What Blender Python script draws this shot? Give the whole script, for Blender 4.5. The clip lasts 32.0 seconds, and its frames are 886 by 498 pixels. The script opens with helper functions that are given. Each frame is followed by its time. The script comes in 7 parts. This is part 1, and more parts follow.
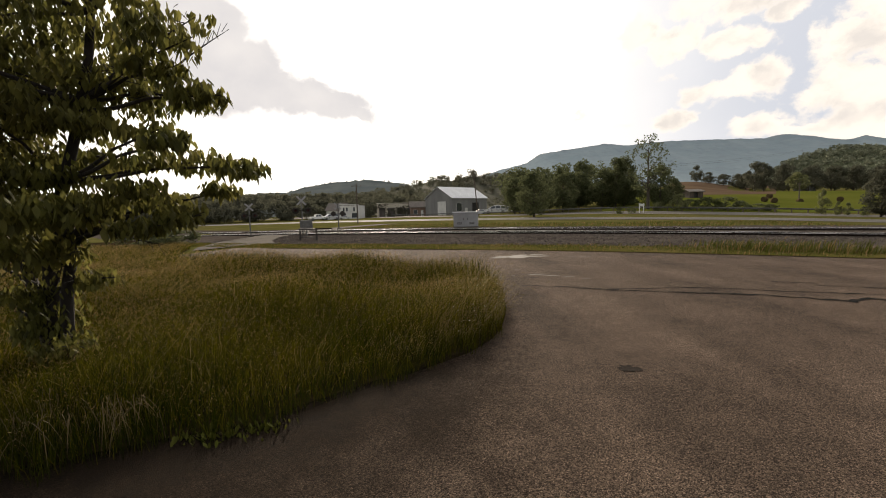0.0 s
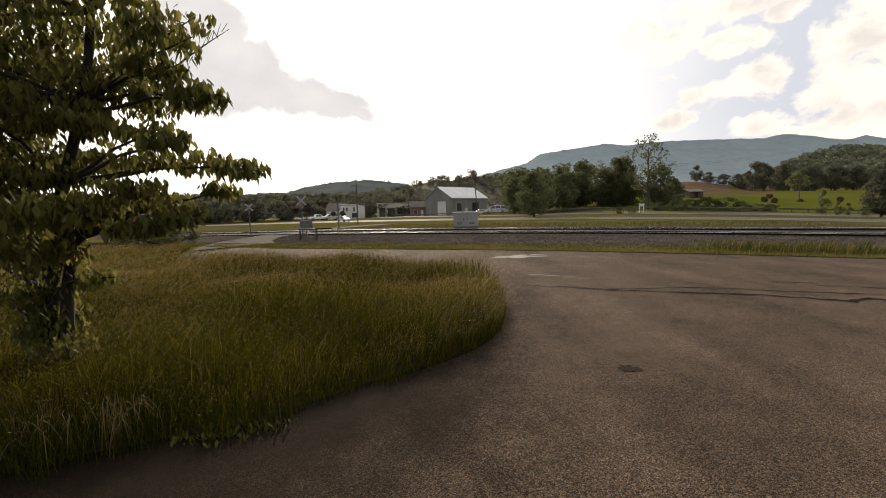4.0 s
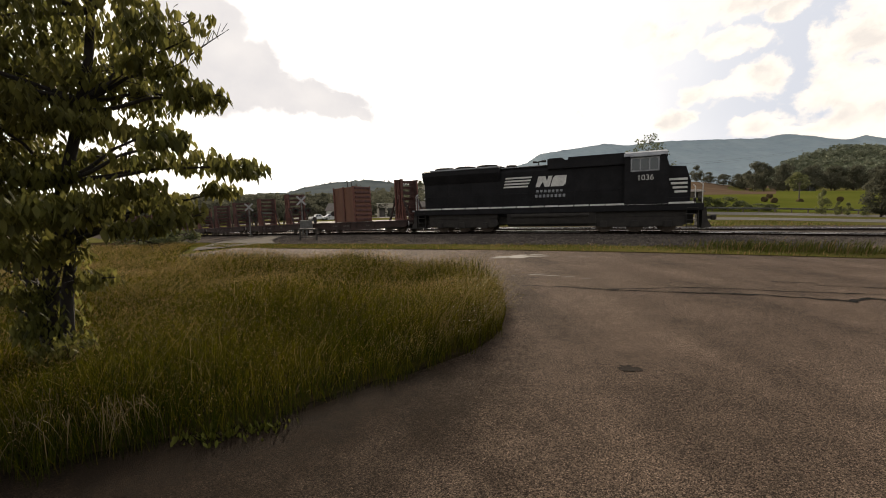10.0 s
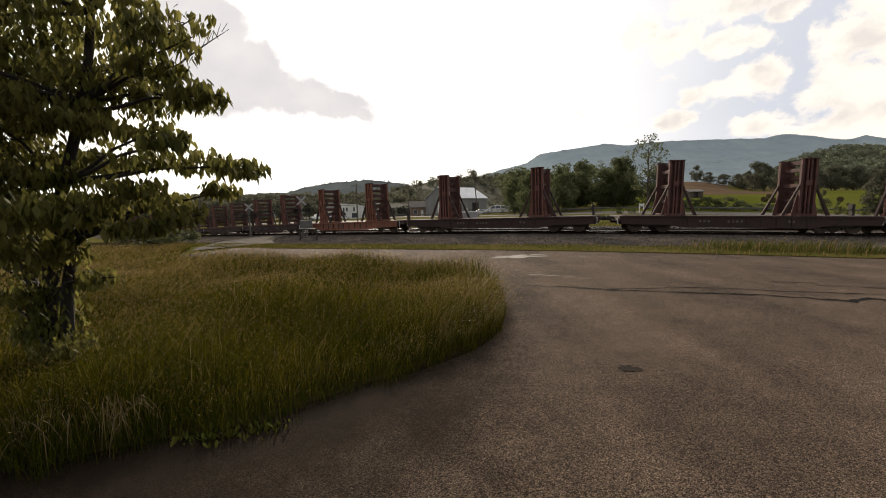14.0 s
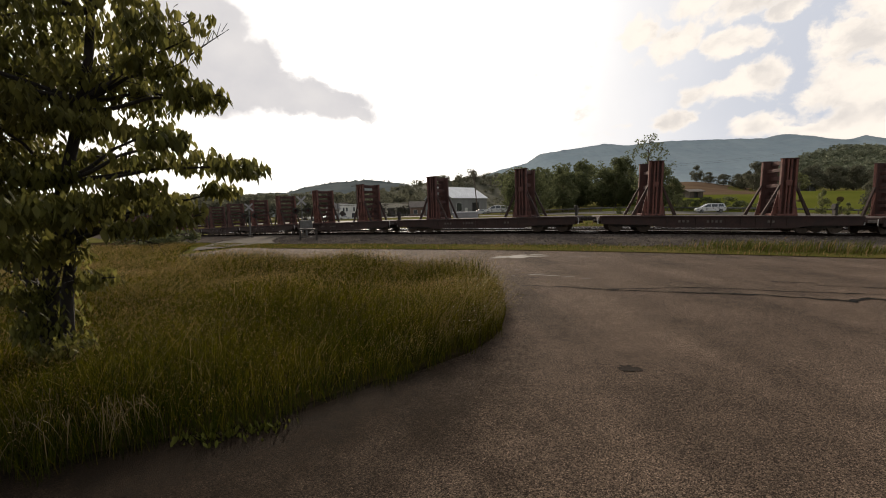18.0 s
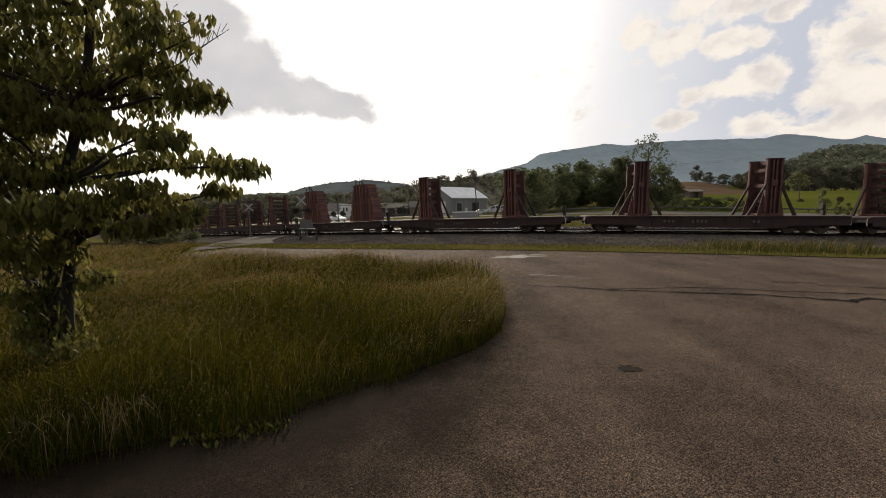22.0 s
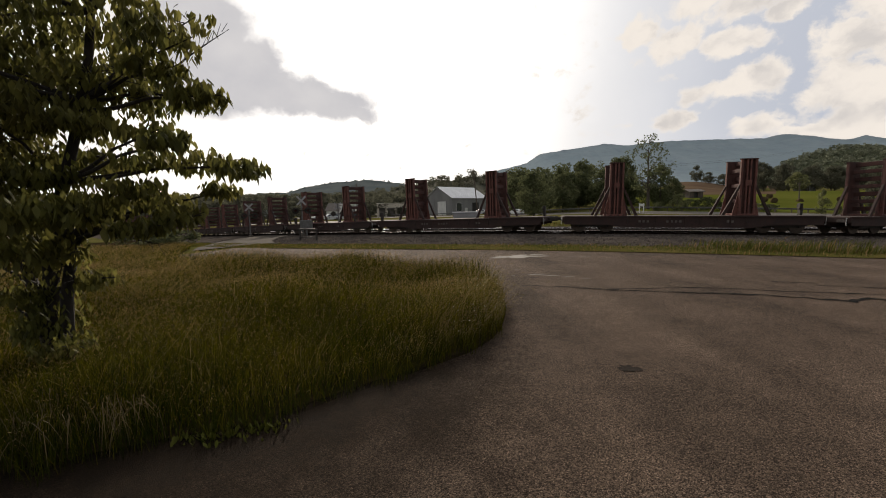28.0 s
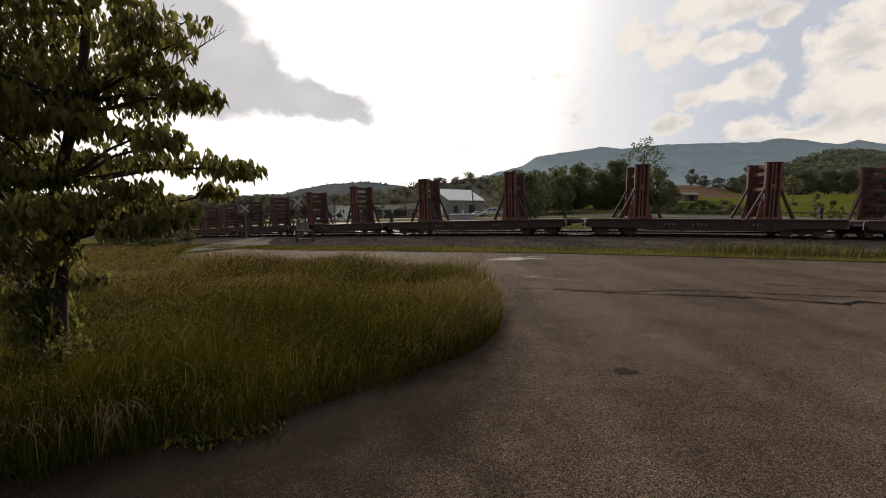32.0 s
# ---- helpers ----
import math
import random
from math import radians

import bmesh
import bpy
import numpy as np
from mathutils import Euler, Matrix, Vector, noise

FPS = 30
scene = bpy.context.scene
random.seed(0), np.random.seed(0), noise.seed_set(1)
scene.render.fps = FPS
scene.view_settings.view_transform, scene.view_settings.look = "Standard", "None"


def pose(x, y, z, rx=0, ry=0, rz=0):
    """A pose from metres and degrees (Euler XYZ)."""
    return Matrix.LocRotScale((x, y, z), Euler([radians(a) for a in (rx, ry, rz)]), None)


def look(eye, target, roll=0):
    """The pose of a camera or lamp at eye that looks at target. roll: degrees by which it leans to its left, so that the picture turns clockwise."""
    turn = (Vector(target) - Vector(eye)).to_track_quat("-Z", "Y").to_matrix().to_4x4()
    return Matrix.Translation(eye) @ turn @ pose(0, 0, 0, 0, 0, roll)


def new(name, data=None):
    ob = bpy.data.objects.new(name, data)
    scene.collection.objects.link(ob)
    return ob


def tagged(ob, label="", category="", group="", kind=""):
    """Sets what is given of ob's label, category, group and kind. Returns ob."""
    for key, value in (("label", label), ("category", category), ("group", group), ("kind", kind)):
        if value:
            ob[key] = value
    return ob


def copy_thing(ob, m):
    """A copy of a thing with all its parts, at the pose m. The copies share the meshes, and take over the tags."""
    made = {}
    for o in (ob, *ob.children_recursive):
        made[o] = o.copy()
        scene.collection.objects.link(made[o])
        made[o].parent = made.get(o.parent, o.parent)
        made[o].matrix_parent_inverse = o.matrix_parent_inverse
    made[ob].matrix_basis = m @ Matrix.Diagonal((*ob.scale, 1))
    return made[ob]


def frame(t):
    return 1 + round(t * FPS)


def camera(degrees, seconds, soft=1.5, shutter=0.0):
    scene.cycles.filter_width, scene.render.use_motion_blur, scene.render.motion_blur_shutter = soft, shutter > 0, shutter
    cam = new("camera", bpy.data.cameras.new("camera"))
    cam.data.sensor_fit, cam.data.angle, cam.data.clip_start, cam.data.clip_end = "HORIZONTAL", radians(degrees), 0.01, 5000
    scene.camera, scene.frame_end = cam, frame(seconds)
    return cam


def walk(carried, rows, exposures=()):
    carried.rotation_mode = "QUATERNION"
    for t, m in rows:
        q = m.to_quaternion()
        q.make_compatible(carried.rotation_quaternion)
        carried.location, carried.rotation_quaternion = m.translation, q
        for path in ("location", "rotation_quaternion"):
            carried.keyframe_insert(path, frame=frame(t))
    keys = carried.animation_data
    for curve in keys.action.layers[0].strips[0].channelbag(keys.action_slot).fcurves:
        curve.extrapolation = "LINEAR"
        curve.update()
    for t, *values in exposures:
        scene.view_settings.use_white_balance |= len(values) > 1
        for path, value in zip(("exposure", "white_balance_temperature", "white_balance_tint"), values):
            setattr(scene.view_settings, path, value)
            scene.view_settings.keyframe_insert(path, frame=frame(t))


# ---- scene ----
# The picture is wide and leans a little; the stand is nudged near the end.
EYE = (0.0, 0.0, 1.7)
cam = camera(96.5, 32.0, soft=1.0)


def aim(yaw, pitch, roll):
    """A pose at EYE: degrees to the right, upward, and of lean."""
    a, b = radians(yaw), radians(pitch)
    far = (EYE[0] + math.sin(a) * math.cos(b), EYE[1] + math.cos(a) * math.cos(b), EYE[2] + math.sin(b))
    return look(EYE, far, roll)


STILL = aim(0.0, -5.63, -1.51)
NUDGED = aim(0.12, -5.34, -1.27)
TURNED = aim(0.50, -5.34, -1.27)
walk(cam, [(0.0, STILL), (30.2, STILL), (30.4, NUDGED), (31.6, NUDGED), (31.9, TURNED), (32.0, TURNED)],
     exposures=[(0.0, -0.36, 7150, 12), (9.0, -0.28, 7150, 12), (14.0, -0.35, 7050, 12), (20.0, -0.58, 6950, 12), (32.0, -0.74, 6850, 12)])

# ---- light ----
SUN_AZ, SUN_EL = radians(-12.0), radians(25.0)   # to the right of straight ahead, above the horizon
sun_way = Vector((math.sin(SUN_AZ) * math.cos(SUN_EL), math.cos(SUN_AZ) * math.cos(SUN_EL), math.sin(SUN_EL)))
sun = new("sun", bpy.data.lights.new("sun", "SUN"))
sun.data.energy, sun.data.angle, sun.data.color = 5.0, radians(2.0), (1.0, 0.90, 0.76)
sun.matrix_world = look(sun_way * 100, (0, 0, 0))


# clouds by their direction (x to y, z to y), half width, half height and density
CLOUDS = ((0.50, 0.415, 0.075, 0.045, 0.9), (0.58, 0.395, 0.09, 0.055, 1.0), (0.70, 0.385, 0.085, 0.045, 1.0), (0.61, 0.47, 0.09, 0.035, 0.9), (0.74, 0.475, 0.11, 0.045, 1.0), (0.82, 0.45, 0.06, 0.035, 0.9),
          (0.77, 0.29, 0.085, 0.06, 1.0), (0.70, 0.27, 0.08, 0.04, 0.9), (0.62, 0.265, 0.07, 0.03, 0.6), (0.57, 0.20, 0.09, 0.035, 0.8), (0.79, 0.185, 0.10, 0.04, 0.9), (0.87, 0.175, 0.07, 0.03, 0.8),
          (1.02, 0.40, 0.10, 0.07, 1.0), (0.97, 0.29, 0.09, 0.09, 1.0), (1.05, 0.27, 0.12, 0.12, 1.0), (1.00, 0.19, 0.11, 0.08, 1.0), (1.09, 0.17, 0.10, 0.09, 1.0), (1.06, 0.46, 0.06, 0.05, 0.9), (1.14, 0.38, 0.12, 0.10, 1.0))
GREY_CLOUDS = ((-0.60, 0.43, 0.13, 0.11, 1.0), (-0.56, 0.33, 0.14, 0.08, 1.0), (-0.47, 0.36, 0.085, 0.075, 1.0), (-0.43, 0.305, 0.085, 0.05, 1.0), (-0.335, 0.285, 0.095, 0.038, 1.0), (-0.25, 0.262, 0.075, 0.035, 1.0), (-0.20, 0.238, 0.05, 0.02, 0.8),
               (-0.50, 0.47, 0.05, 0.05, 0.7))


def sky():
    world = bpy.data.worlds.new("sky")
    scene.world = world
    world.use_nodes = True
    nt = world.node_tree
    nt.nodes.clear()
    N, L = nt.nodes.new, nt.links.new

    def math_(op, a, b=None, clamp=False):
        n = N("ShaderNodeMath")
        n.operation, n.use_clamp = op, clamp
        for i, v in enumerate((a, b)):
            if v is None:
                continue
            if isinstance(v, (int, float)):
                n.inputs[i].default_value = v
            else:
                L(v, n.inputs[i])
        return n.outputs[0]

    def mix(f, a, b):
        n = N("ShaderNodeMix")
        n.data_type = "RGBA"
        for i, v in ((0, f), (6, a), (7, b)):
            if isinstance(v, (int, float)):
                n.inputs[i].default_value = v
            elif isinstance(v, tuple):
                n.inputs[i].default_value = (*v, 1)
            else:
                L(v, n.inputs[i])
        return n.outputs[2]

    def ramp(v, a, b):
        n = N("ShaderNodeMapRange")
        n.interpolation_type = "SMOOTHSTEP"
        L(v, n.inputs[0])
        n.inputs[1].default_value, n.inputs[2].default_value = a, b
        return n.outputs[0]

    def lobe(x, z, wide, tall):
        """1 in the direction (x, 1, z), falling to 0 over that width and height."""
        d = Vector((x, 1, z)).normalized()
        n = N("ShaderNodeVectorMath")
        n.operation = "SUBTRACT"
        L(way, n.inputs[0])
        n.inputs[1].default_value = d
        m = N("ShaderNodeVectorMath")
        m.operation = "MULTIPLY"
        L(n.outputs[0], m.inputs[0])
        m.inputs[1].default_value = (1 / wide, 1 / wide, 1 / tall)
        q = N("ShaderNodeVectorMath")
        q.operation = "LENGTH"
        L(m.outputs[0], q.inputs[0])
        return math_("SUBTRACT", 1.0, q.outputs["Value"], True)

    def cloud_noise(scale, detail, shift):
        m = N("ShaderNodeVectorMath")
        m.operation = "MULTIPLY_ADD"
        L(way, m.inputs[0])
        m.inputs[1].default_value, m.inputs[2].default_value = (1, 1, 1.4), (shift, 0, shift)
        n = N("ShaderNodeTexNoise")
        n.inputs["Scale"].default_value, n.inputs["Detail"].default_value, n.inputs["Roughness"].default_value = scale, detail, 0.55
        L(m.outputs[0], n.inputs["Vector"])
        return n.outputs["Fac"]

    way = N("ShaderNodeTexCoord").outputs["Generated"]
    blue = N("ShaderNodeTexSky")
    blue.sky_type, blue.sun_disc = "NISHITA", False
    blue.sun_elevation, blue.sun_rotation = SUN_EL, SUN_AZ
    blue.air_density, blue.dust_density = 1.0, 2.0
    base = N("ShaderNodeVectorMath")
    base.operation = "SCALE"
    L(blue.outputs[0], base.inputs[0])
    base.inputs["Scale"].default_value = 0.085
    # thin bright veil round the hidden sun, thinning away from it
    dot = N("ShaderNodeVectorMath")
    dot.operation = "DOT_PRODUCT"
    L(way, dot.inputs[0])
    dot.inputs[1].default_value = sun_way
    near_sun = dot.outputs["Value"]
    veil = math_("ADD", ramp(near_sun, 0.45, 0.80), math_("MULTIPLY", math_("SUBTRACT", cloud_noise(3.0, 6, 1.3), 0.45), 0.8))
    col = mix(math_("MAXIMUM", math_("MINIMUM", veil, 1.0), 0.34), base.outputs[0], (1.70, 1.70, 1.68))
    glow = ramp(near_sun, 0.80, 0.99)
    col = mix(glow, col, (2.7, 2.68, 2.6))
    # ragged edges: the view is bent a little by noise before the clouds are placed
    wob = N("ShaderNodeTexNoise")
    wob.inputs["Scale"].default_value, wob.inputs["Detail"].default_value, wob.inputs["Roughness"].default_value = 9.0, 7, 0.6
    L(way, wob.inputs["Vector"])
    bent = N("ShaderNodeVectorMath")
    bent.operation = "MULTIPLY_ADD"
    L(wob.outputs["Color"], bent.inputs[0])
    bent.inputs[1].default_value = (0.07, 0.07, 0.07)
    L(way, bent.inputs[2])
    back = N("ShaderNodeVectorMath")
    back.operation = "ADD"
    L(bent.outputs[0], back.inputs[0])
    back.inputs[1].default_value = (-0.035, -0.035, -0.035)
    way = back.outputs[0]
    # pale blue gap on the side away from the sun
    col = mix(math_("MULTIPLY", ramp(lobe(1.45, 0.42, 1.15, 1.0), 0.22, 0.85), 0.97), col, (0.84, 0.93, 1.10))
    billow = math_("MULTIPLY", math_("SUBTRACT", cloud_noise(17.0, 12, 9.7), 0.5), 1.7)

    def heap(clouds, spread):
        """How deep in a heap of cloud lobes the view goes, billowed by noise."""
        deep = None
        for x, z, wide, tall, fade in clouds:
            one = math_("MULTIPLY", lobe(x, z, wide * spread, tall * spread), fade)
            deep = one if deep is None else math_("MAXIMUM", deep, one)
        return deep

    deep = math_("ADD", heap(CLOUDS, 0.80), billow)
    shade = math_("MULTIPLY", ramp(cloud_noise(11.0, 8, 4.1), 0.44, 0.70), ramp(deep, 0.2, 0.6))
    cream = mix(shade, (1.44, 1.38, 1.30), (1.06, 1.04, 1.03))
    col = mix(ramp(deep, 0.12, 0.50), col, cream)
    dim = math_("ADD", heap(GREY_CLOUDS, 1.5), math_("MULTIPLY", billow, 0.38))
    grey = mix(ramp(cloud_noise(5.0, 5, 2.2), 0.3, 0.7), (0.93, 0.95, 1.02), (1.10, 1.11, 1.15))
    col = mix(ramp(dim, 0.05, 0.55), col, grey)
    bg = N("ShaderNodeBackground")
    L(col, bg.inputs[0])
    bg.inputs[1].default_value = 1.0
    out = N("ShaderNodeOutputWorld")
    L(bg.outputs[0], out.inputs[0])


sky()


# ---- materials ----
def material(name, c1, c2, scale=3.0, rough=0.8, metal=0.0, bump=0.0, bump_scale=40.0, c3=None, spot=0.0, spot_scale=60.0,
             glow=0.0, alpha=1.0, random_tint=0.0, stretch=(1, 1, 1), through_light=0.0, shine=0.5):
    """A surface whose colour wanders from c1 to c2 in large patches, with c3 in small specks, fine relief and uneven gloss."""
    m = bpy.data.materials.new(name)
    m.use_nodes = True
    nt = m.node_tree
    N, L = nt.nodes.new, nt.links.new
    shader = nt.nodes["Principled BSDF"]
    co = N("ShaderNodeTexCoord")
    st = N("ShaderNodeMapping")
    st.inputs["Scale"].default_value = stretch
    L(co.outputs["Object"], st.inputs[0])
    n1 = N("ShaderNodeTexNoise")
    n1.inputs["Scale"].default_value, n1.inputs["Detail"].default_value = scale, 5
    L(st.outputs[0], n1.inputs["Vector"])
    r1 = N("ShaderNodeMapRange")
    r1.inputs[1].default_value, r1.inputs[2].default_value = 0.35, 0.65
    L(n1.outputs["Fac"], r1.inputs[0])
    mx = N("ShaderNodeMix")
    mx.data_type = "RGBA"
    mx.inputs[6].default_value, mx.inputs[7].default_value = (*c1, 1), (*c2, 1)
    L(r1.outputs[0], mx.inputs[0])
    out = mx.outputs[2]
    if spot:
        n2 = N("ShaderNodeTexNoise")
        n2.inputs["Scale"].default_value, n2.inputs["Detail"].default_value = spot_scale, 3
        L(st.outputs[0], n2.inputs["Vector"])
        r2 = N("ShaderNodeMapRange")
        r2.inputs[1].default_value, r2.inputs[2].default_value, r2.inputs[4].default_value = 0.5, 0.72, spot
        L(n2.outputs["Fac"], r2.inputs[0])
        m2 = N("ShaderNodeMix")
        m2.data_type = "RGBA"
        m2.inputs[7].default_value = (*(c3 or c2), 1)
        L(r2.outputs[0], m2.inputs[0])
        L(out, m2.inputs[6])
        out = m2.outputs[2]
    if random_tint:
        info = N("ShaderNodeNewGeometry")
        r3 = N("ShaderNodeMapRange")
        r3.inputs[3].default_value, r3.inputs[4].default_value = 1 - random_tint, 1 + random_tint
        L(info.outputs["Random Per Island"], r3.inputs[0])
        hs = N("ShaderNodeHueSaturation")
        L(out, hs.inputs["Color"])
        L(r3.outputs[0], hs.inputs["Value"])
        out = hs.outputs[0]
    L(out, shader.inputs["Base Color"])
    rr = N("ShaderNodeMapRange")
    rr.inputs[3].default_value, rr.inputs[4].default_value = max(rough - 0.12, 0.02), min(rough + 0.1, 1)
    L(n1.outputs["Fac"], rr.inputs[0])
    L(rr.outputs[0], shader.inputs["Roughness"])
    shader.inputs["Metallic"].default_value = metal
    shader.inputs["Specular IOR Level"].default_value = shine
    if glow:
        L(out, shader.inputs["Emission Color"])
        shader.inputs["Emission Strength"].default_value = glow
    if bump:
        n3 = N("ShaderNodeTexNoise")
        n3.inputs["Scale"].default_value, n3.inputs["Detail"].default_value = bump_scale, 4
        L(st.outputs[0], n3.inputs["Vector"])
        b = N("ShaderNodeBump")
        b.inputs["Strength"].default_value, b.inputs["Distance"].default_value = min(bump, 1), 0.02
        L(n3.outputs["Fac"], b.inputs["Height"])
        L(b.outputs[0], shader.inputs["Normal"])
    if through_light:
        tl = N("ShaderNodeBsdfTranslucent")
        L(out, tl.inputs[0])
        ms = N("ShaderNodeMixShader")
        ms.inputs[0].default_value = through_light
        L(shader.outputs[0], ms.inputs[1])
        L(tl.outputs[0], ms.inputs[2])
        L(ms.outputs[0], nt.nodes["Material Output"].inputs[0])
    return m


def glass(name, tint=(0.05, 0.06, 0.07), rough=0.05):
    m = bpy.data.materials.new(name)
    m.use_nodes = True
    s = m.node_tree.nodes["Principled BSDF"]
    s.inputs["Base Color"].default_value = (*tint, 1)
    s.inputs["Roughness"].default_value = rough
    s.inputs["Specular IOR Level"].default_value = 0.7
    return m



def asphalt():
    """Worn asphalt: pale and dark stones in a dark binder, wide stains, faint wheel paths."""
    m = bpy.data.materials.new("asphalt")
    m.use_nodes = True
    nt = m.node_tree
    N, L = nt.nodes.new, nt.links.new
    shader = nt.nodes["Principled BSDF"]
    co = N("ShaderNodeTexCoord").outputs["Object"]

    def tex(scale, detail):
        n = N("ShaderNodeTexNoise")
        n.inputs["Scale"].default_value, n.inputs["Detail"].default_value, n.inputs["Roughness"].default_value = scale, detail, 0.6
        L(co, n.inputs["Vector"])
        return n.outputs["Fac"]

    def mapped(v, a, b, c, d):
        n = N("ShaderNodeMapRange")
        L(v, n.inputs[0])
        for i, k in enumerate((a, b, c, d)):
            n.inputs[i + 1].default_value = k
        return n.outputs[0]

    def times(a, b):
        n = N("ShaderNodeMath")
        n.operation = "MULTIPLY"
        L(a, n.inputs[0]), L(b, n.inputs[1])
        return n.outputs[0]

    stones = N("ShaderNodeTexVoronoi")
    stones.inputs["Scale"].default_value = 135
    L(co, stones.inputs["Vector"])
    grey = N("ShaderNodeSeparateColor")
    L(stones.outputs["Color"], grey.inputs[0])
    tone = N("ShaderNodeValToRGB")
    e = tone.color_ramp.elements
    e[0].position, e[0].color = 0.0, (0.022, 0.016, 0.0118, 1)
    e[1].position, e[1].color = 1.0, (0.225, 0.163, 0.121, 1)
    for p, c in ((0.36, (0.034, 0.0246, 0.0182, 1)), (0.46, (0.074, 0.0535, 0.0396, 1)), (0.80, (0.102, 0.0738, 0.0546, 1)), (0.92, (0.150, 0.1085, 0.0803, 1))):
        k = e.new(p)
        k.color = c
    L(grey.outputs[0], tone.inputs[0])
    streak = N("ShaderNodeMapping")
    streak.inputs["Scale"].default_value, streak.inputs["Rotation"].default_value = (1.0, 0.16, 1.0), (0, 0, radians(14))
    L(co, streak.inputs[0])
    lanes = N("ShaderNodeTexNoise")
    lanes.inputs["Scale"].default_value, lanes.inputs["Detail"].default_value = 0.85, 4
    L(streak.outputs[0], lanes.inputs["Vector"])
    wide = times(times(mapped(tex(0.45, 6), 0.3, 0.7, 1.04, 1.70), mapped(tex(3.0, 5), 0.3, 0.7, 0.85, 1.15)), mapped(lanes.outputs["Fac"], 0.34, 0.62, 0.79, 1.13))
    mul = N("ShaderNodeVectorMath")
    mul.operation = "SCALE"
    L(tone.outputs[0], mul.inputs[0])
    L(wide, mul.inputs["Scale"])
    L(mul.outputs[0], shader.inputs["Base Color"])
    shader.inputs["Roughness"].default_value = 0.82
    shader.inputs["Specular IOR Level"].default_value = 0.05
    b = N("ShaderNodeBump")
    b.inputs["Strength"].default_value, b.inputs["Distance"].default_value = 1.0, 0.014
    L(stones.outputs["Distance"], b.inputs["Height"])
    b.invert = True
    L(b.outputs[0], shader.inputs["Normal"])
    return m


M = {
    "asphalt": asphalt(),
    "asphalt_dark": material("asphalt_dark", (0.018, 0.013, 0.0095), (0.028, 0.020, 0.015), 3, 0.95, bump=0.8, bump_scale=90, c3=(0.04, 0.035, 0.03), spot=0.5, spot_scale=80, shine=0.1),
    "highway": material("highway", (0.085, 0.078, 0.07), (0.12, 0.11, 0.10), 0.3, 0.75, bump=0.3, c3=(0.10, 0.1, 0.1), spot=0.3, spot_scale=4, shine=0.05),
    "concrete": material("concrete", (0.06, 0.052, 0.043), (0.09, 0.078, 0.065), 0.8, 0.9, bump=0.4, c3=(0.11, 0.10, 0.09), spot=0.5, spot_scale=9, shine=0.03),
    "crack": material("crack", (0.006, 0.0055, 0.005), (0.010, 0.009, 0.008), 9, 0.95, shine=0.05),
    "paint_white": material("paint_white", (0.135, 0.12, 0.105), (0.24, 0.215, 0.185), 4, 0.8, c3=(0.07, 0.06, 0.05), spot=0.6, spot_scale=20),
    "ground": material("ground", (0.066, 0.066, 0.020), (0.105, 0.092, 0.034), 0.25, 0.95, bump=0.6, bump_scale=6, c3=(0.055, 0.062, 0.018), spot=0.6, spot_scale=2.5, shine=0.0),
    "soil": material("soil", (0.018, 0.014, 0.008), (0.032, 0.024, 0.012), 2, 0.95, bump=0.6, bump_scale=25, c3=(0.06, 0.046, 0.022), spot=0.5, spot_scale=20, shine=0.0),
    "ballast": material("ballast", (0.054, 0.045, 0.039), (0.09, 0.077, 0.067), 0.6, 0.9, bump=1.0, bump_scale=14, c3=(0.035, 0.032, 0.03), spot=0.85, spot_scale=11, shine=0.0),
    "stone": material("stone", (0.066, 0.056, 0.049), (0.12, 0.104, 0.092), 2, 0.85, bump=0.4, random_tint=0.45, shine=0.0),
    "tie": material("tie", (0.016, 0.012, 0.010), (0.028, 0.022, 0.018), 4, 0.9, bump=0.5, stretch=(6, 1, 1), shine=0.0),
    "rail_side": material("rail_side", (0.010, 0.007, 0.0055), (0.018, 0.012, 0.009), 3, 0.9, 0.0, bump=0.3, shine=0.05),
    "rail_top": material("rail_top", (0.44, 0.41, 0.39), (0.54, 0.51, 0.48), 3, 0.24, 1.0),
}


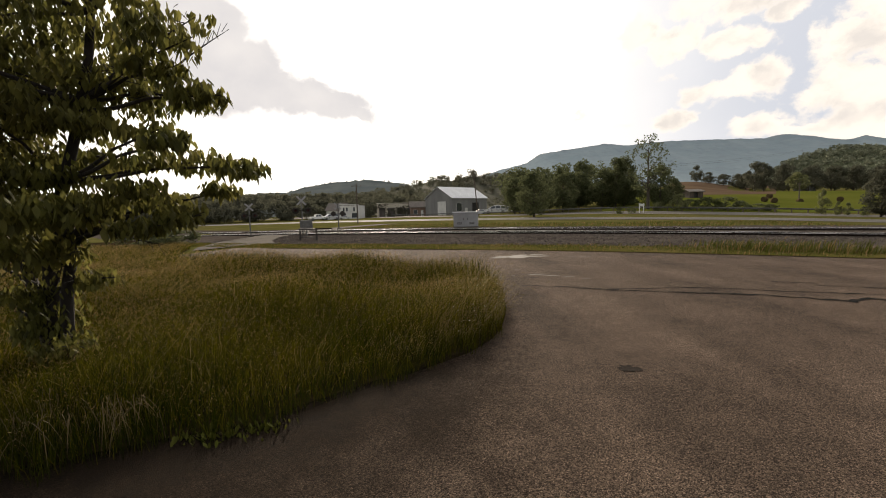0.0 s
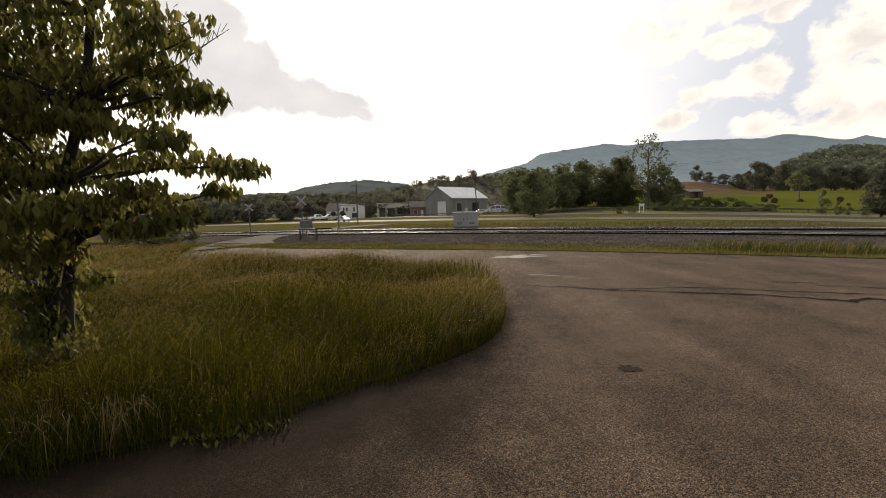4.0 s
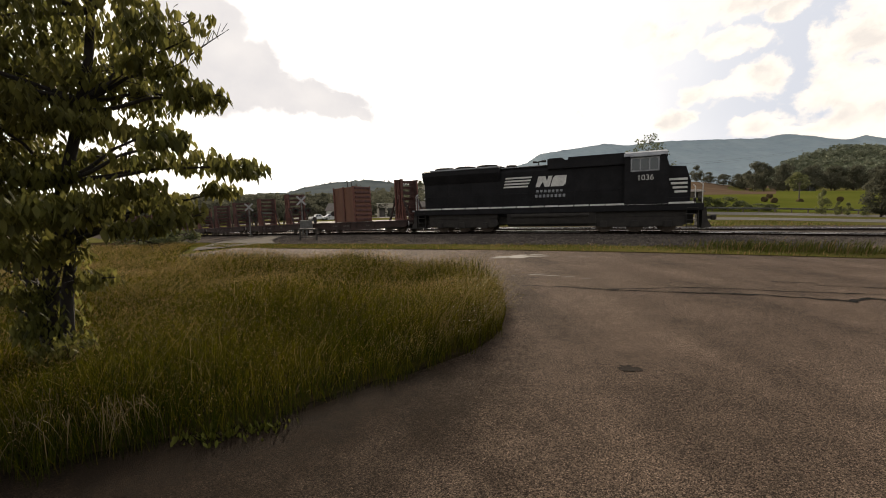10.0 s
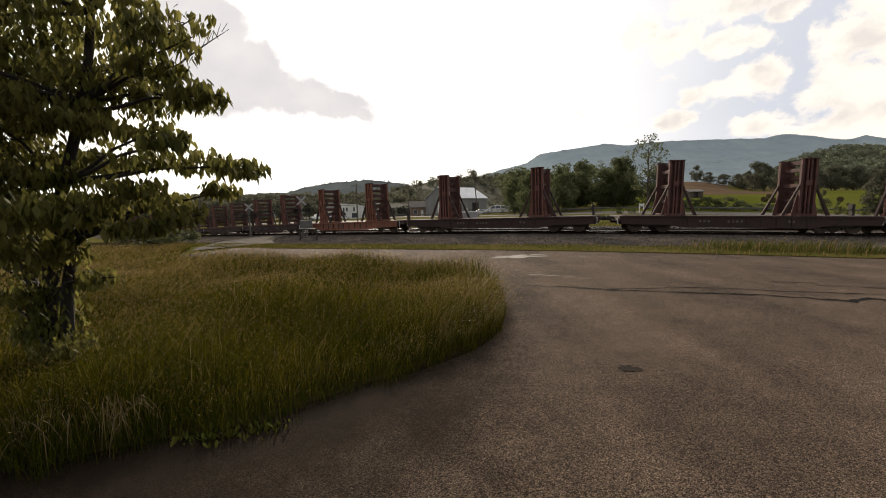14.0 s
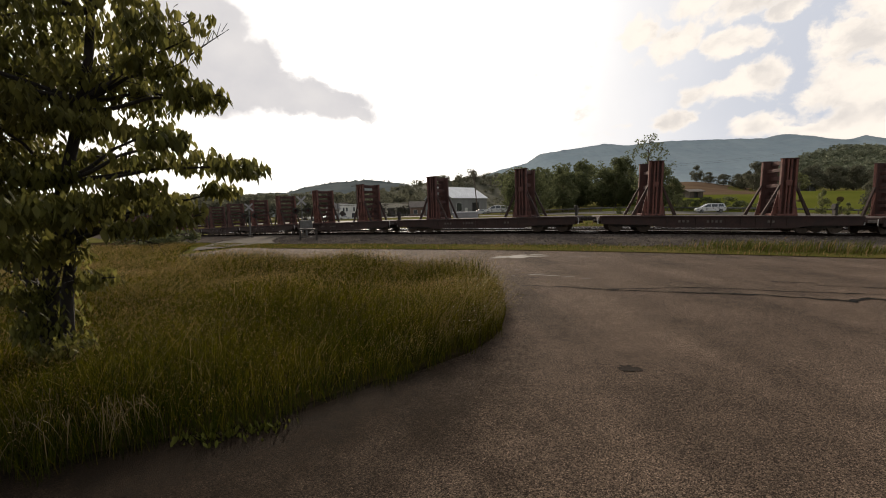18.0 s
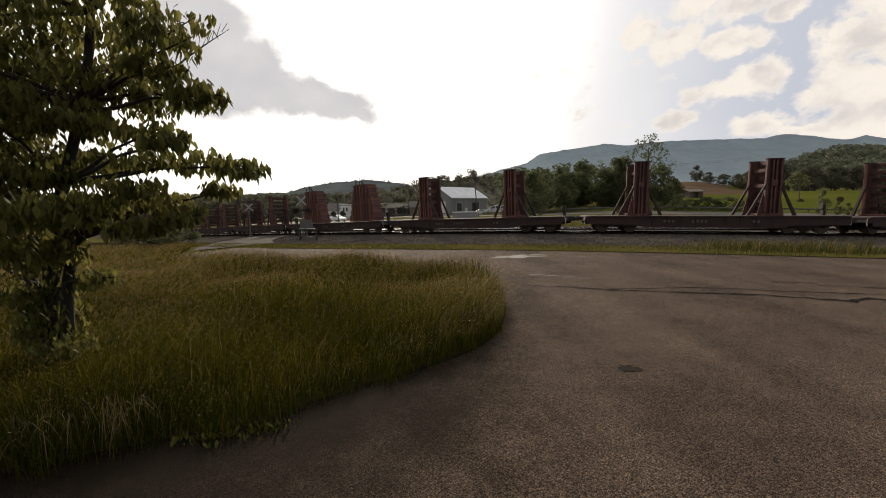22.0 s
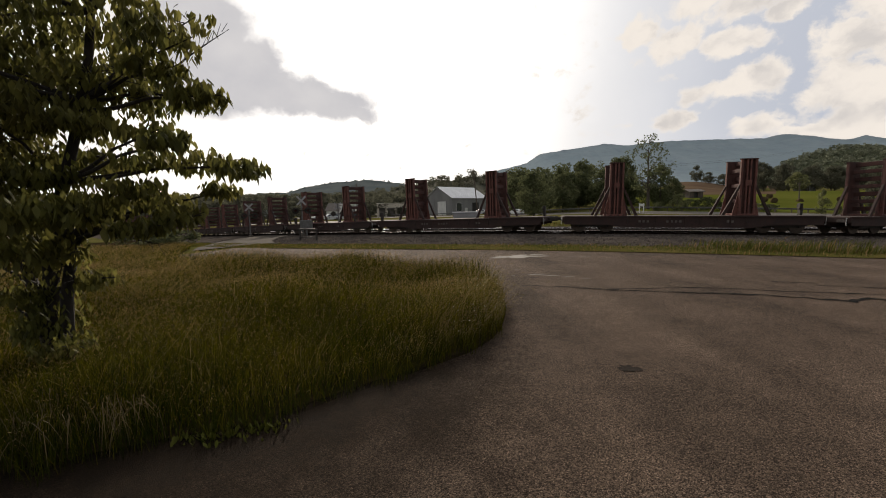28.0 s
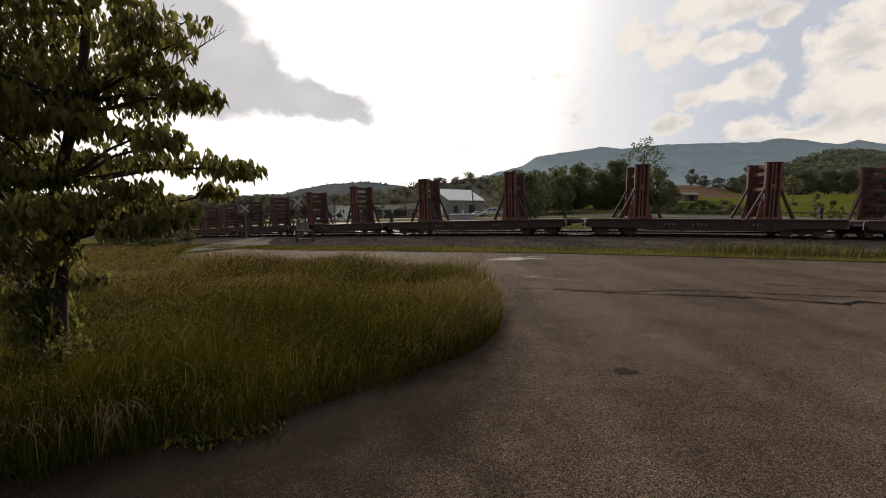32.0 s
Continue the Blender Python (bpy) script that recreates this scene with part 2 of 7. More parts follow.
# ---- shape helpers ----
class Shape:
    """Collects vertices and faces for one mesh."""

    def __init__(self):
        self.v, self.f = [], []

    def add(self, verts, faces):
        k = len(self.v)
        self.v += [tuple(p) for p in verts]
        self.f += [tuple(i + k for i in f) for f in faces]
        return self

    def box(self, c, s, bevel=0.0, m=None):
        """A box at centre c of size s, its edges chamfered by bevel."""
        h = [max(x / 2, 1e-4) for x in s]
        b = min(bevel, *(x * 0.49 for x in h))
        if b <= 0:
            vs = [Vector((sx * h[0], sy * h[1], sz * h[2])) for sx in (-1, 1) for sy in (-1, 1) for sz in (-1, 1)]
            fs = [(0, 1, 3, 2), (4, 6, 7, 5), (0, 4, 5, 1), (2, 3, 7, 6), (0, 2, 6, 4), (1, 5, 7, 3)]
        else:
            vs, at = [], {}
            for sx in (-1, 1):
                for sy in (-1, 1):
                    for sz in (-1, 1):
                        for ax in range(3):
                            q = [sx * (h[0] - b), sy * (h[1] - b), sz * (h[2] - b)]
                            q[ax] = (sx, sy, sz)[ax] * h[ax]
                            at[sx, sy, sz, ax] = len(vs)
                            vs.append(Vector(q))
            fs = []
            sg = (-1, 1)
            for ax in range(3):
                o1, o2 = [a for a in range(3) if a != ax]
                for s_ in sg:
                    ring = []
                    for a, c_ in ((-1, -1), (1, -1), (1, 1), (-1, 1)):
                        k = [0, 0, 0]
                        k[ax], k[o1], k[o2] = s_, a, c_
                        ring.append(at[(*k, ax)])
                    flip = (s_ > 0) == (ax != 1)
                    fs.append(tuple(ring if flip else ring[::-1]))
                for a in sg:
                    for c_ in sg:
                        k0, k1 = [0, 0, 0], [0, 0, 0]
                        k0[o1], k0[o2], k0[ax] = a, c_, -1
                        k1[o1], k1[o2], k1[ax] = a, c_, 1
                        fs.append((at[(*k0, o1)], at[(*k1, o1)], at[(*k1, o2)], at[(*k0, o2)]))
            for sx in sg:
                for sy in sg:
                    for sz in sg:
                        fs.append(tuple(at[sx, sy, sz, a] for a in range(3)))
        c = Vector(c)
        self.add([(m @ (p + c)) if m else p + c for p in vs], fs)
        return self

    def tube(self, p0, p1, r0, r1=None, n=10, caps=True):
        p0, p1 = Vector(p0), Vector(p1)
        r1 = r0 if r1 is None else r1
        w = (p1 - p0).normalized()
        a = w.orthogonal().normalized()
        b = w.cross(a)
        vs = []
        for p, r in ((p0, r0), (p1, r1)):
            vs += [p + (a * math.cos(2 * math.pi * i / n) + b * math.sin(2 * math.pi * i / n)) * r for i in range(n)]
        fs = [(i, (i + 1) % n, n + (i + 1) % n, n + i) for i in range(n)]
        if caps:
            fs += [tuple(range(n))[::-1], tuple(range(n, 2 * n))]
        return self.add(vs, fs)

    def path(self, pts, radii, n=8):
        for i in range(len(pts) - 1):
            self.tube(pts[i], pts[i + 1], radii[i], radii[i + 1], n, caps=i in (0, len(pts) - 2))
        return self

    def prism(self, outline, axis, a, b):
        """The flat outline pushed along an axis ('x', 'y' or 'z') from a to b."""
        put = {"x": lambda p, t: (t, p[0], p[1]), "y": lambda p, t: (p[0], t, p[1]), "z": lambda p, t: (p[0], p[1], t)}[axis]
        n = len(outline)
        vs = [put(p, a) for p in outline] + [put(p, b) for p in outline]
        fs = [(i, (i + 1) % n, n + (i + 1) % n, n + i) for i in range(n)] + [tuple(range(n))[::-1], tuple(range(n, 2 * n))]
        return self.add(vs, fs)

    def lathe(self, profile, n=24, axis="z", centre=(0, 0, 0)):
        """A profile of (radius, height) turned round an axis."""
        vs, c = [], Vector(centre)
        for r, h in profile:
            for i in range(n):
                x, y = r * math.cos(2 * math.pi * i / n), r * math.sin(2 * math.pi * i / n)
                vs.append(c + Vector({"z": (x, y, h), "y": (x, h, y), "x": (h, x, y)}[axis]))
        fs = [(k * n + i, k * n + (i + 1) % n, (k + 1) * n + (i + 1) % n, (k + 1) * n + i) for k in range(len(profile) - 1) for i in range(n)]
        fs += [tuple(range(n))[::-1], tuple(range((len(profile) - 1) * n, len(profile) * n))]
        return self.add(vs, fs)

    def mesh(self, name, mat, smooth=False, recalc=True):
        me = bpy.data.meshes.new(name)
        me.from_pydata(self.v, [], self.f)
        if recalc and len(self.f) < 40000:
            bm = bmesh.new()
            bm.from_mesh(me)
            bmesh.ops.recalc_face_normals(bm, faces=bm.faces)
            bm.to_mesh(me)
            bm.free()
        if smooth:
            me.polygons.foreach_set("use_smooth", [True] * len(me.polygons))
            me.set_sharp_from_angle(angle=radians(38))
        me.materials.append(mat)
        return me


def part(name, shape, mat, parent=None, label="", m=None, smooth=False, recalc=True):
    """One mesh object, under a thing or a part, or on its own."""
    me = shape if isinstance(shape, bpy.types.Mesh) else shape.mesh(name, mat, smooth, recalc)
    ob = new(name, me)
    if parent:
        ob.parent = parent
    if m is not None:
        ob.matrix_basis = m
    if label:
        ob["label"] = label
    return ob


def thing(name, label, category, m=None, group="", kind=""):
    ob = new(name)
    if m is not None:
        ob.matrix_basis = m
    return tagged(ob, label, category, group, kind)


def smooth01(a, b, t):
    t = min(max((t - a) / (b - a), 0.0), 1.0)
    return t * t * (3 - 2 * t)


# ---- the lie of the land ----
def swell(x, y):
    """The land and the line fall away gently to both sides of a low crest."""
    yy = max(y, 2.0)
    u = min(max(x / yy, -0.75), 1.15)
    return -0.0286 * (u - 0.28) ** 2 * min(yy, 75.0) * smooth01(6, 16, yy)


def lie(x, y):
    """Height of the ground."""
    yy = max(y, 2.0)
    u = min(max(x / yy, -0.75), 1.15)
    side = smooth01(0.12, 0.6, u)
    rise = 7.0 * smooth01(62, 190, yy) * side + 8.0 * smooth01(190, 330, yy) * side
    mound = 5.0 * smooth01(140, 240, yy) * smooth01(300, 262, yy) * smooth01(0.50, 0.60, u) * smooth01(0.80, 0.62, u)   # the bare field's low rise
    return swell(x, y) + rise + mound - 0.14


# the centre line of the near track: a bearing that turns slowly along its length
LINE_STEP = 0.5
LINE_S = np.arange(-700, 500.1, LINE_STEP)
_q = np.clip(LINE_S, -60, 26) / 50
LINE_A = -0.53 + 0.792 * _q + 1.945 * _q ** 2 / 2 + 2.284 * _q ** 3 / 6
LINE_X = np.concatenate([[0], np.cumsum((np.cos(LINE_A)[1:] + np.cos(LINE_A)[:-1]) / 2 * LINE_STEP)])
LINE_Y = np.concatenate([[0], np.cumsum((np.sin(LINE_A)[1:] + np.sin(LINE_A)[:-1]) / 2 * LINE_STEP)])
_zero = int(np.argmin(np.abs(LINE_S)))
LINE_X += 2.962 - LINE_X[_zero]
LINE_Y += 30.513 - LINE_Y[_zero]


def along(s, d=0.0):
    """Place on the plan s metres along the line and d metres beyond it."""
    x, y, a = (float(np.interp(s, LINE_S, k)) for k in (LINE_X, LINE_Y, LINE_A))
    return x - math.sin(a) * d, y + math.cos(a) * d


def bearing(s):
    return float(np.interp(s, LINE_S, LINE_A))


def strip(name, s0, s1, ds, ds_list, mat, label, lift=0.012, kind="structure", category="", height=None):
    """A band of ground along the line between offsets, following the lie of the land."""
    g = Shape()
    ss = np.arange(s0, s1 + 1e-6, ds)
    n = len(ds_list)
    for s in ss:
        for k, d in enumerate(ds_list):
            x, y = along(s, d)
            g.v.append((x, y, lie(x, y) + (lift if height is None else height[k])))
    for i in range(len(ss) - 1):
        for k in range(n - 1):
            a = i * n + k
            g.f.append((a, a + n, a + n + 1, a + 1))
    ob = part(name, g, mat, smooth=True)
    return tagged(ob, label, category, kind=kind)


class Course:
    """A smooth way over the plan through a few places."""

    def __init__(self, places):
        pts = [Vector(p) for p in places]
        for _ in range(4):
            nxt = [pts[0]]
            for p, q in zip(pts, pts[1:]):
                nxt += [p * 0.75 + q * 0.25, p * 0.25 + q * 0.75]
            pts = nxt + [pts[-1]]
        self.x, self.y = np.array([p.x for p in pts]), np.array([p.y for p in pts])
        self.s = np.concatenate([[0], np.cumsum(np.hypot(np.diff(self.x), np.diff(self.y)))])

    def at(self, s, d=0.0):
        x, y = float(np.interp(s, self.s, self.x)), float(np.interp(s, self.s, self.y))
        x2, y2 = float(np.interp(s + 1, self.s, self.x)), float(np.interp(s + 1, self.s, self.y))
        x1, y1 = float(np.interp(s - 1, self.s, self.x)), float(np.interp(s - 1, self.s, self.y))
        w = Vector((x2 - x1, y2 - y1)).normalized()
        return x - w.y * d, y + w.x * d


NEAR_WAY = Course([(-330, 330), (-90, 150), (-52, 127), (-31, 112), (-12, 95), (7.3, 76), (19, 63), (31, 55), (45, 50.5), (65, 48), (330, 30)])
FAR_WAY = Course([(-360, 480), (-110, 255), (-55, 196), (-20, 151), (13, 110), (26, 91), (45, 77), (67, 70), (110, 66), (400, 60)])


def band(name, way, ds_list, mat, label, lift, category="road", s0=0.0, s1=None, step=3.0):
    """A band of ground along a course."""
    g = Shape()
    ss = np.arange(s0, s1 or way.s[-1], step)
    n = len(ds_list)
    for s in ss:
        for d in ds_list:
            x, y = way.at(s, d)
            g.v.append((x, y, lie(x, y) + lift))
    for i in range(len(ss) - 1):
        for k in range(n - 1):
            a = i * n + k
            g.f.append((a, a + n, a + n + 1, a + 1))
    return tagged(part(name, g, mat, smooth=True), label, category, kind="structure")


def build_ground():
    g = Shape()
    radii = [0.0, 1.5, 3, 4.5, 6, 8, 10, 12, 14, 16, 18, 20, 22.5, 25, 27.5, 30, 33, 36, 40, 44, 48, 53, 58, 64, 70, 77, 85, 95, 106, 118, 132, 148, 166, 186, 205, 225,
             250, 280, 310, 340, 400, 520, 700, 1000, 1500, 2200, 3200, 4400]
    n = 144
    for r in radii:
        for i in range(n):
            a = 2 * math.pi * i / n
            x, y = r * math.sin(a), r * math.cos(a)
            g.v.append((x, y, lie(x, y) - 0.01))
    for k in range(len(radii) - 1):
        for i in range(n):
            g.f.append((k * n + i, k * n + (i + 1) % n, (k + 1) * n + (i + 1) % n, (k + 1) * n + i))
    tagged(part("ground", g, M["ground"], smooth=True), "green and yellow early-summer grassland of a wide valley", "ground", kind="structure")


# near edge of the tall grass, and its far edge along the side road
EDGE_X = (-60, -12, -3.2, -1.67, -0.56, 0.35, 0.81, 1.10, 1.28)
EDGE_NEAR = (-30, -1.5, 2.65, 3.25, 4.16, 4.95, 5.67, 6.9, 8.4)
_bx, _by = zip(*([(-90, 105), (-60, 75), (-35, 48), (-26, 39), (-21, 33), (-18.5, 28)] + [along(s, -18.8 + 1.3 * smooth01(4, -4, s)) for s in np.arange(-9, 12, 1.0)]))


def grass_span(x):
    near = float(np.interp(x, EDGE_X, EDGE_NEAR))
    far = float(np.interp(x, _bx, _by)) - 0.3 * smooth01(-1.5, 1.28, x) ** 2
    return near, far


def build_roads():
    strip("road", -13, 60, 0.75, [-11.7 - 0.8 * k for k in range(36)] + [-42, -48, -56, -66], M["asphalt"],
          "worn grey-brown asphalt road and forecourt with cracks", 0.012, category="road")
    strip("ballast_bed", -160, 80, 1.5, [-9.6, -8.0, -5.5, -3.6, -2.4, -1.5, 0, 1.5, 2.4, 4.5, 6.0, 7.2, 8.4, 10.5], M["ballast"],
          "grey-brown crushed stone ballast under two tracks", category="ballast",
          height=[0.006, 0.01, 0.012, 0.014, 0.012, 0.008, 0.006, 0.008, 0.012, 0.012, 0.010, 0.012, 0.012, 0.006])
    band("highway_near", NEAR_WAY, [-5.5, -2, 2, 5.5], M["highway"], "pale grey carriageway of a highway", 0.03)
    band("highway_far", FAR_WAY, [-5.5, -2, 2, 5.5], M["highway"], "pale grey far carriageway of a highway", 0.04)
    for way in (NEAR_WAY, FAR_WAY):
        for d in (-4.6, 4.4):
            band("edge_line", way, [d, d + 0.2], M["paint_white"], "white painted edge line on the highway", 0.055, "road marking")
    # the lane that crosses the line towards the highway
    g = Shape()
    pts = [(-15.8, 30.0), (-17.6, 33.5), (-19.6, 40.0), (-19.9, 47.0), (-18.8, 55.0), (-15.5, 62.0), (-9.0, 68.0)]
    fine = []
    for i in range(len(pts) - 1):
        for k in range(8):
            t = k / 8
            fine.append((pts[i][0] * (1 - t) + pts[i + 1][0] * t, pts[i][1] * (1 - t) + pts[i + 1][1] * t))
    fine.append(pts[-1])
    for i, (x, y) in enumerate(fine):
        x2, y2 = fine[min(i + 1, len(fine) - 1)]
        x1, y1 = fine[max(i - 1, 0)]
        w = Vector((y2 - y1, x1 - x2)).normalized() * 2.8
        for k in (-1, -0.5, 0, 0.5, 1):
            px, py = x + w.x * k, y + w.y * k
            g.v.append((px, py, lie(px, py) + 0.055))
    for i in range(len(fine) - 1):
        for k in range(4):
            a = i * 5 + k
            g.f.append((a, a + 1, a + 6, a + 5))
    tagged(part("crossing_lane", g, M["concrete"], smooth=True), "pale worn lane crossing the railway tracks", "road", kind="structure")


def build_tracks():
    rail_me = {}
    for name, d0, tone in (("near_track", 0.0, "shiny-topped"), ("far_track", 5.0, "shiny-topped")):
        tr = thing("railway_track", "steel rails with bright worn tops on wooden sleepers in ballast", "railway track", kind="structure")
        for side in (-0.72, 0.72):
            web, top = Shape(), Shape()
            ss = np.arange(-150, 80.1, 1.5)
            for s in ss:
                for (o, z) in ((-0.07, -0.15), (-0.012, -0.12), (-0.012, -0.04), (-0.036, -0.03), (-0.036, -0.012), (0.036, -0.012), (0.036, -0.03), (0.012, -0.04), (0.012, -0.12), (0.07, -0.15)):
                    x, y = along(s, d0 + side + o)
                    cx, cy = along(s, d0)
                    web.v.append((x, y, swell(cx, cy) + z))
                for o, z in ((-0.037, -0.018), (-0.028, -0.004), (0.0, 0.001), (0.028, -0.004), (0.037, -0.018)):
                    x, y = along(s, d0 + side + o)
                    cx, cy = along(s, d0)
                    top.v.append((x, y, swell(cx, cy) + z + 0.003))
            for i in range(len(ss) - 1):
                for k in range(9):
                    a = i * 10 + k
                    web.f.append((a, a + 10, a + 11, a + 1))
                for k in range(4):
                    a = i * 5 + k
                    top.f.append((a, a + 5, a + 6, a + 1))
            rail = part("rail", web, M["rail_side"], tr, "rusty rail side")
            part("rail_head", top, M["rail_top"], rail, "bright worn rail top", smooth=True)
        rng = random.Random(5)
        sleeper = Shape().box((0, 0, 0), (0.23, 2.6, 0.16), 0.012).mesh("sleeper", M["tie"])
        for s in np.arange(-40, 34, 0.56):
            x, y = along(s, d0)
            cx, cy = along(s, d0)
            part("sleeper", sleeper, None, tr, m=Matrix.Translation((x, y, swell(cx, cy) - 0.225 + rng.uniform(-0.012, 0.008))) @ pose(0, 0, 0, 0, 0, math.degrees(bearing(s)) + rng.uniform(-1.5, 1.5)))


def build_stones():
    """Loose ballast lumps over the bed."""
    rng = np.random.default_rng(3)
    g = Shape()
    for i in range(15000):
        s = rng.uniform(-28, 34)
        d = rng.choice([rng.uniform(-9.4, -0.9), rng.uniform(-0.6, 0.6), rng.uniform(0.9, 4.2)], p=[0.78, 0.1, 0.12])
        x, y = along(s, d)
        z = lie(x, y) + 0.008
        r = rng.uniform(0.03, 0.075)
        k = len(g.v)
        o = rng.uniform(0.6, 1.3, 6) * r
        a = rng.uniform(0, 6.28)
        ca, sa = math.cos(a), math.sin(a)
        g.v += [(x + o[0] * ca, y + o[0] * sa, z), (x - o[1] * sa, y + o[1] * ca, z), (x - o[2] * ca, y - o[2] * sa, z), (x + o[3] * sa, y - o[3] * ca, z),
                (x + (o[5] - r) * 0.4, y, z + o[4] * 0.9), (x, y, z - 0.04)]
        g.f += [(k, k + 1, k + 4), (k + 1, k + 2, k + 4), (k + 2, k + 3, k + 4), (k + 3, k, k + 4)]
    tagged(part("ballast_stones", g, M["stone"], recalc=False), "loose grey crushed stones beside the track", "stones", kind="stuff")


build_ground()
build_roads()
build_tracks()
build_stones()

M.update({
    "loco_black": material("loco_black", (0.0095, 0.0092, 0.0104), (0.017, 0.0165, 0.0185), 1.2, 0.7, bump=0.12, bump_scale=7, c3=(0.026, 0.024, 0.023), spot=0.3, spot_scale=5, shine=0.15),
    "loco_under": material("loco_under", (0.018, 0.015, 0.013), (0.035, 0.03, 0.026), 2.5, 0.85, bump=0.3, bump_scale=20),
    "loco_grey": material("loco_grey", (0.22, 0.23, 0.25), (0.32, 0.33, 0.35), 2, 0.55),
    "loco_white": material("loco_white", (0.55, 0.54, 0.52), (0.70, 0.69, 0.66), 3, 0.55, c3=(0.3, 0.29, 0.27), spot=0.35, spot_scale=9),
    "lamp_lens": material("lamp_lens", (1.0, 0.96, 0.86), (1.0, 0.96, 0.86), 1, 0.3, glow=14.0),
    "window_dark": glass("window_dark"),
    "steel_dark": material("steel_dark", (0.022, 0.019, 0.017), (0.045, 0.036, 0.03), 3, 0.8, 0.2, bump=0.25, bump_scale=15),
    "wheel_steel": material("wheel_steel", (0.06, 0.045, 0.036), (0.10, 0.075, 0.06), 5, 0.55, 0.7),
    "car_rust": material("car_rust", (0.108, 0.040, 0.031), (0.168, 0.063, 0.047), 1.1, 0.78, bump=0.3, bump_scale=18, c3=(0.05, 0.026, 0.022), spot=0.85, spot_scale=6, stretch=(1, 1, 0.35)),
    "car_orange": material("car_orange", (0.165, 0.062, 0.036), (0.235, 0.092, 0.053), 1.1, 0.8, bump=0.3, bump_scale=18, c3=(0.10, 0.045, 0.03), spot=0.6, spot_scale=6, stretch=(1, 1, 0.35)),
    "car_maroon": material("car_maroon", (0.075, 0.030, 0.026), (0.125, 0.048, 0.039), 1.1, 0.78, bump=0.3, bump_scale=18, c3=(0.035, 0.02, 0.018), spot=0.85, spot_scale=6, stretch=(1, 1, 0.35)),
    # Red paint darkened to hold the shade between the ribs and posts.
    "car_web_shaded": material("car_web_shaded", (0.045, 0.018, 0.015), (0.075, 0.030, 0.024), 1.4, 0.85, bump=0.3, bump_scale=16, c3=(0.02, 0.012, 0.01), spot=0.7, spot_scale=5, stretch=(1, 1, 0.3)),
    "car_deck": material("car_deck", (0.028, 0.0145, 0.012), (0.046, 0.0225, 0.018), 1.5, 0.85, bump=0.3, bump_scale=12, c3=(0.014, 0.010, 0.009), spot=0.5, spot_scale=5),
    "wood_load": material("wood_load", (0.125, 0.056, 0.034), (0.18, 0.082, 0.050), 0.9, 0.8, bump=0.2, bump_scale=10, c3=(0.09, 0.041, 0.026), spot=0.5, spot_scale=3, stretch=(1, 1, 0.25)),
    "faded": material("faded", (0.07, 0.06, 0.055), (0.13, 0.11, 0.10), 6, 0.8),
    "tyre": material("tyre", (0.015, 0.015, 0.015), (0.025, 0.025, 0.025), 8, 0.9),
    "alloy": material("alloy", (0.45, 0.45, 0.46), (0.55, 0.55, 0.56), 5, 0.35, 0.9),
    "silver_paint": material("silver_paint", (0.50, 0.51, 0.53), (0.56, 0.57, 0.58), 2, 0.3, 0.4),
    "white_paint": material("white_paint", (0.72, 0.72, 0.71), (0.80, 0.80, 0.79), 2, 0.35),
    "red_lens": material("red_lens", (0.30, 0.015, 0.012), (0.35, 0.02, 0.015), 4, 0.3),
    "lamp_red": material("lamp_red", (0.06, 0.006, 0.005), (0.09, 0.009, 0.007), 4, 0.35),
    "clear_lens": material("clear_lens", (0.65, 0.65, 0.62), (0.75, 0.75, 0.72), 4, 0.2),
})

# ---- the train ----
TRAIN, TRAFFIC = [], []


def bogie(parent, x, axles, spacing, side_mat, radius=0.46):
    """A rail bogie: two side frames, a bolster, wheels on axles."""
    b = part("bogie", Shape().box((x, 0, 0.62), (0.5, 2.0, 0.3), 0.03), side_mat, parent, "dark greasy bogie")
    n = axles
    half = spacing * (n - 1) / 2
    for sy in (-1, 1):
        o = [(-half - 0.45, 0.50), (-half - 0.3, 0.72), (-half * 0.55, 0.74), (-half * 0.4, 0.92), (half * 0.4, 0.92), (half * 0.55, 0.74), (half + 0.3, 0.72), (half + 0.45, 0.50),
             (half + 0.2, 0.40), (half * 0.5, 0.34), (-half * 0.5, 0.34), (-half - 0.2, 0.40)]
        part("side_frame", Shape().prism([(x + a, z) for a, z in o], "y", sy * 0.92, sy * 1.08), side_mat, b)
    for i in range(n):
        cx = x - half + spacing * i
        for sy in (-1, 1):
            prof = [(radius * 0.35, 0.0), (radius * 0.9, 0.01), (radius, 0.015), (radius * 0.99, 0.12), (radius * 1.07, 0.125), (radius * 1.05, 0.15), (radius * 0.4, 0.15)]
            if sy < 0:
                prof = [(r, -h) for r, h in prof]
            part("wheel", Shape().lathe([(r, sy * 0.80 - h) for r, h in prof], 20, "y", (cx, 0, radius)), M["wheel_steel"], b, "worn steel wheel", smooth=True)
        part("axle", Shape().tube((cx, -1.12, radius), (cx, 1.12, radius), 0.09, n=8), M["steel_dark"], b)
    return b


def coupler(parent, x, way):
    part("coupler", Shape().box((x - way * 0.35, 0, 0.87), (0.9, 0.16, 0.2), 0.03).box((x, 0, 0.87), (0.3, 0.34, 0.32), 0.06), M["steel_dark"], parent, "knuckle coupler")


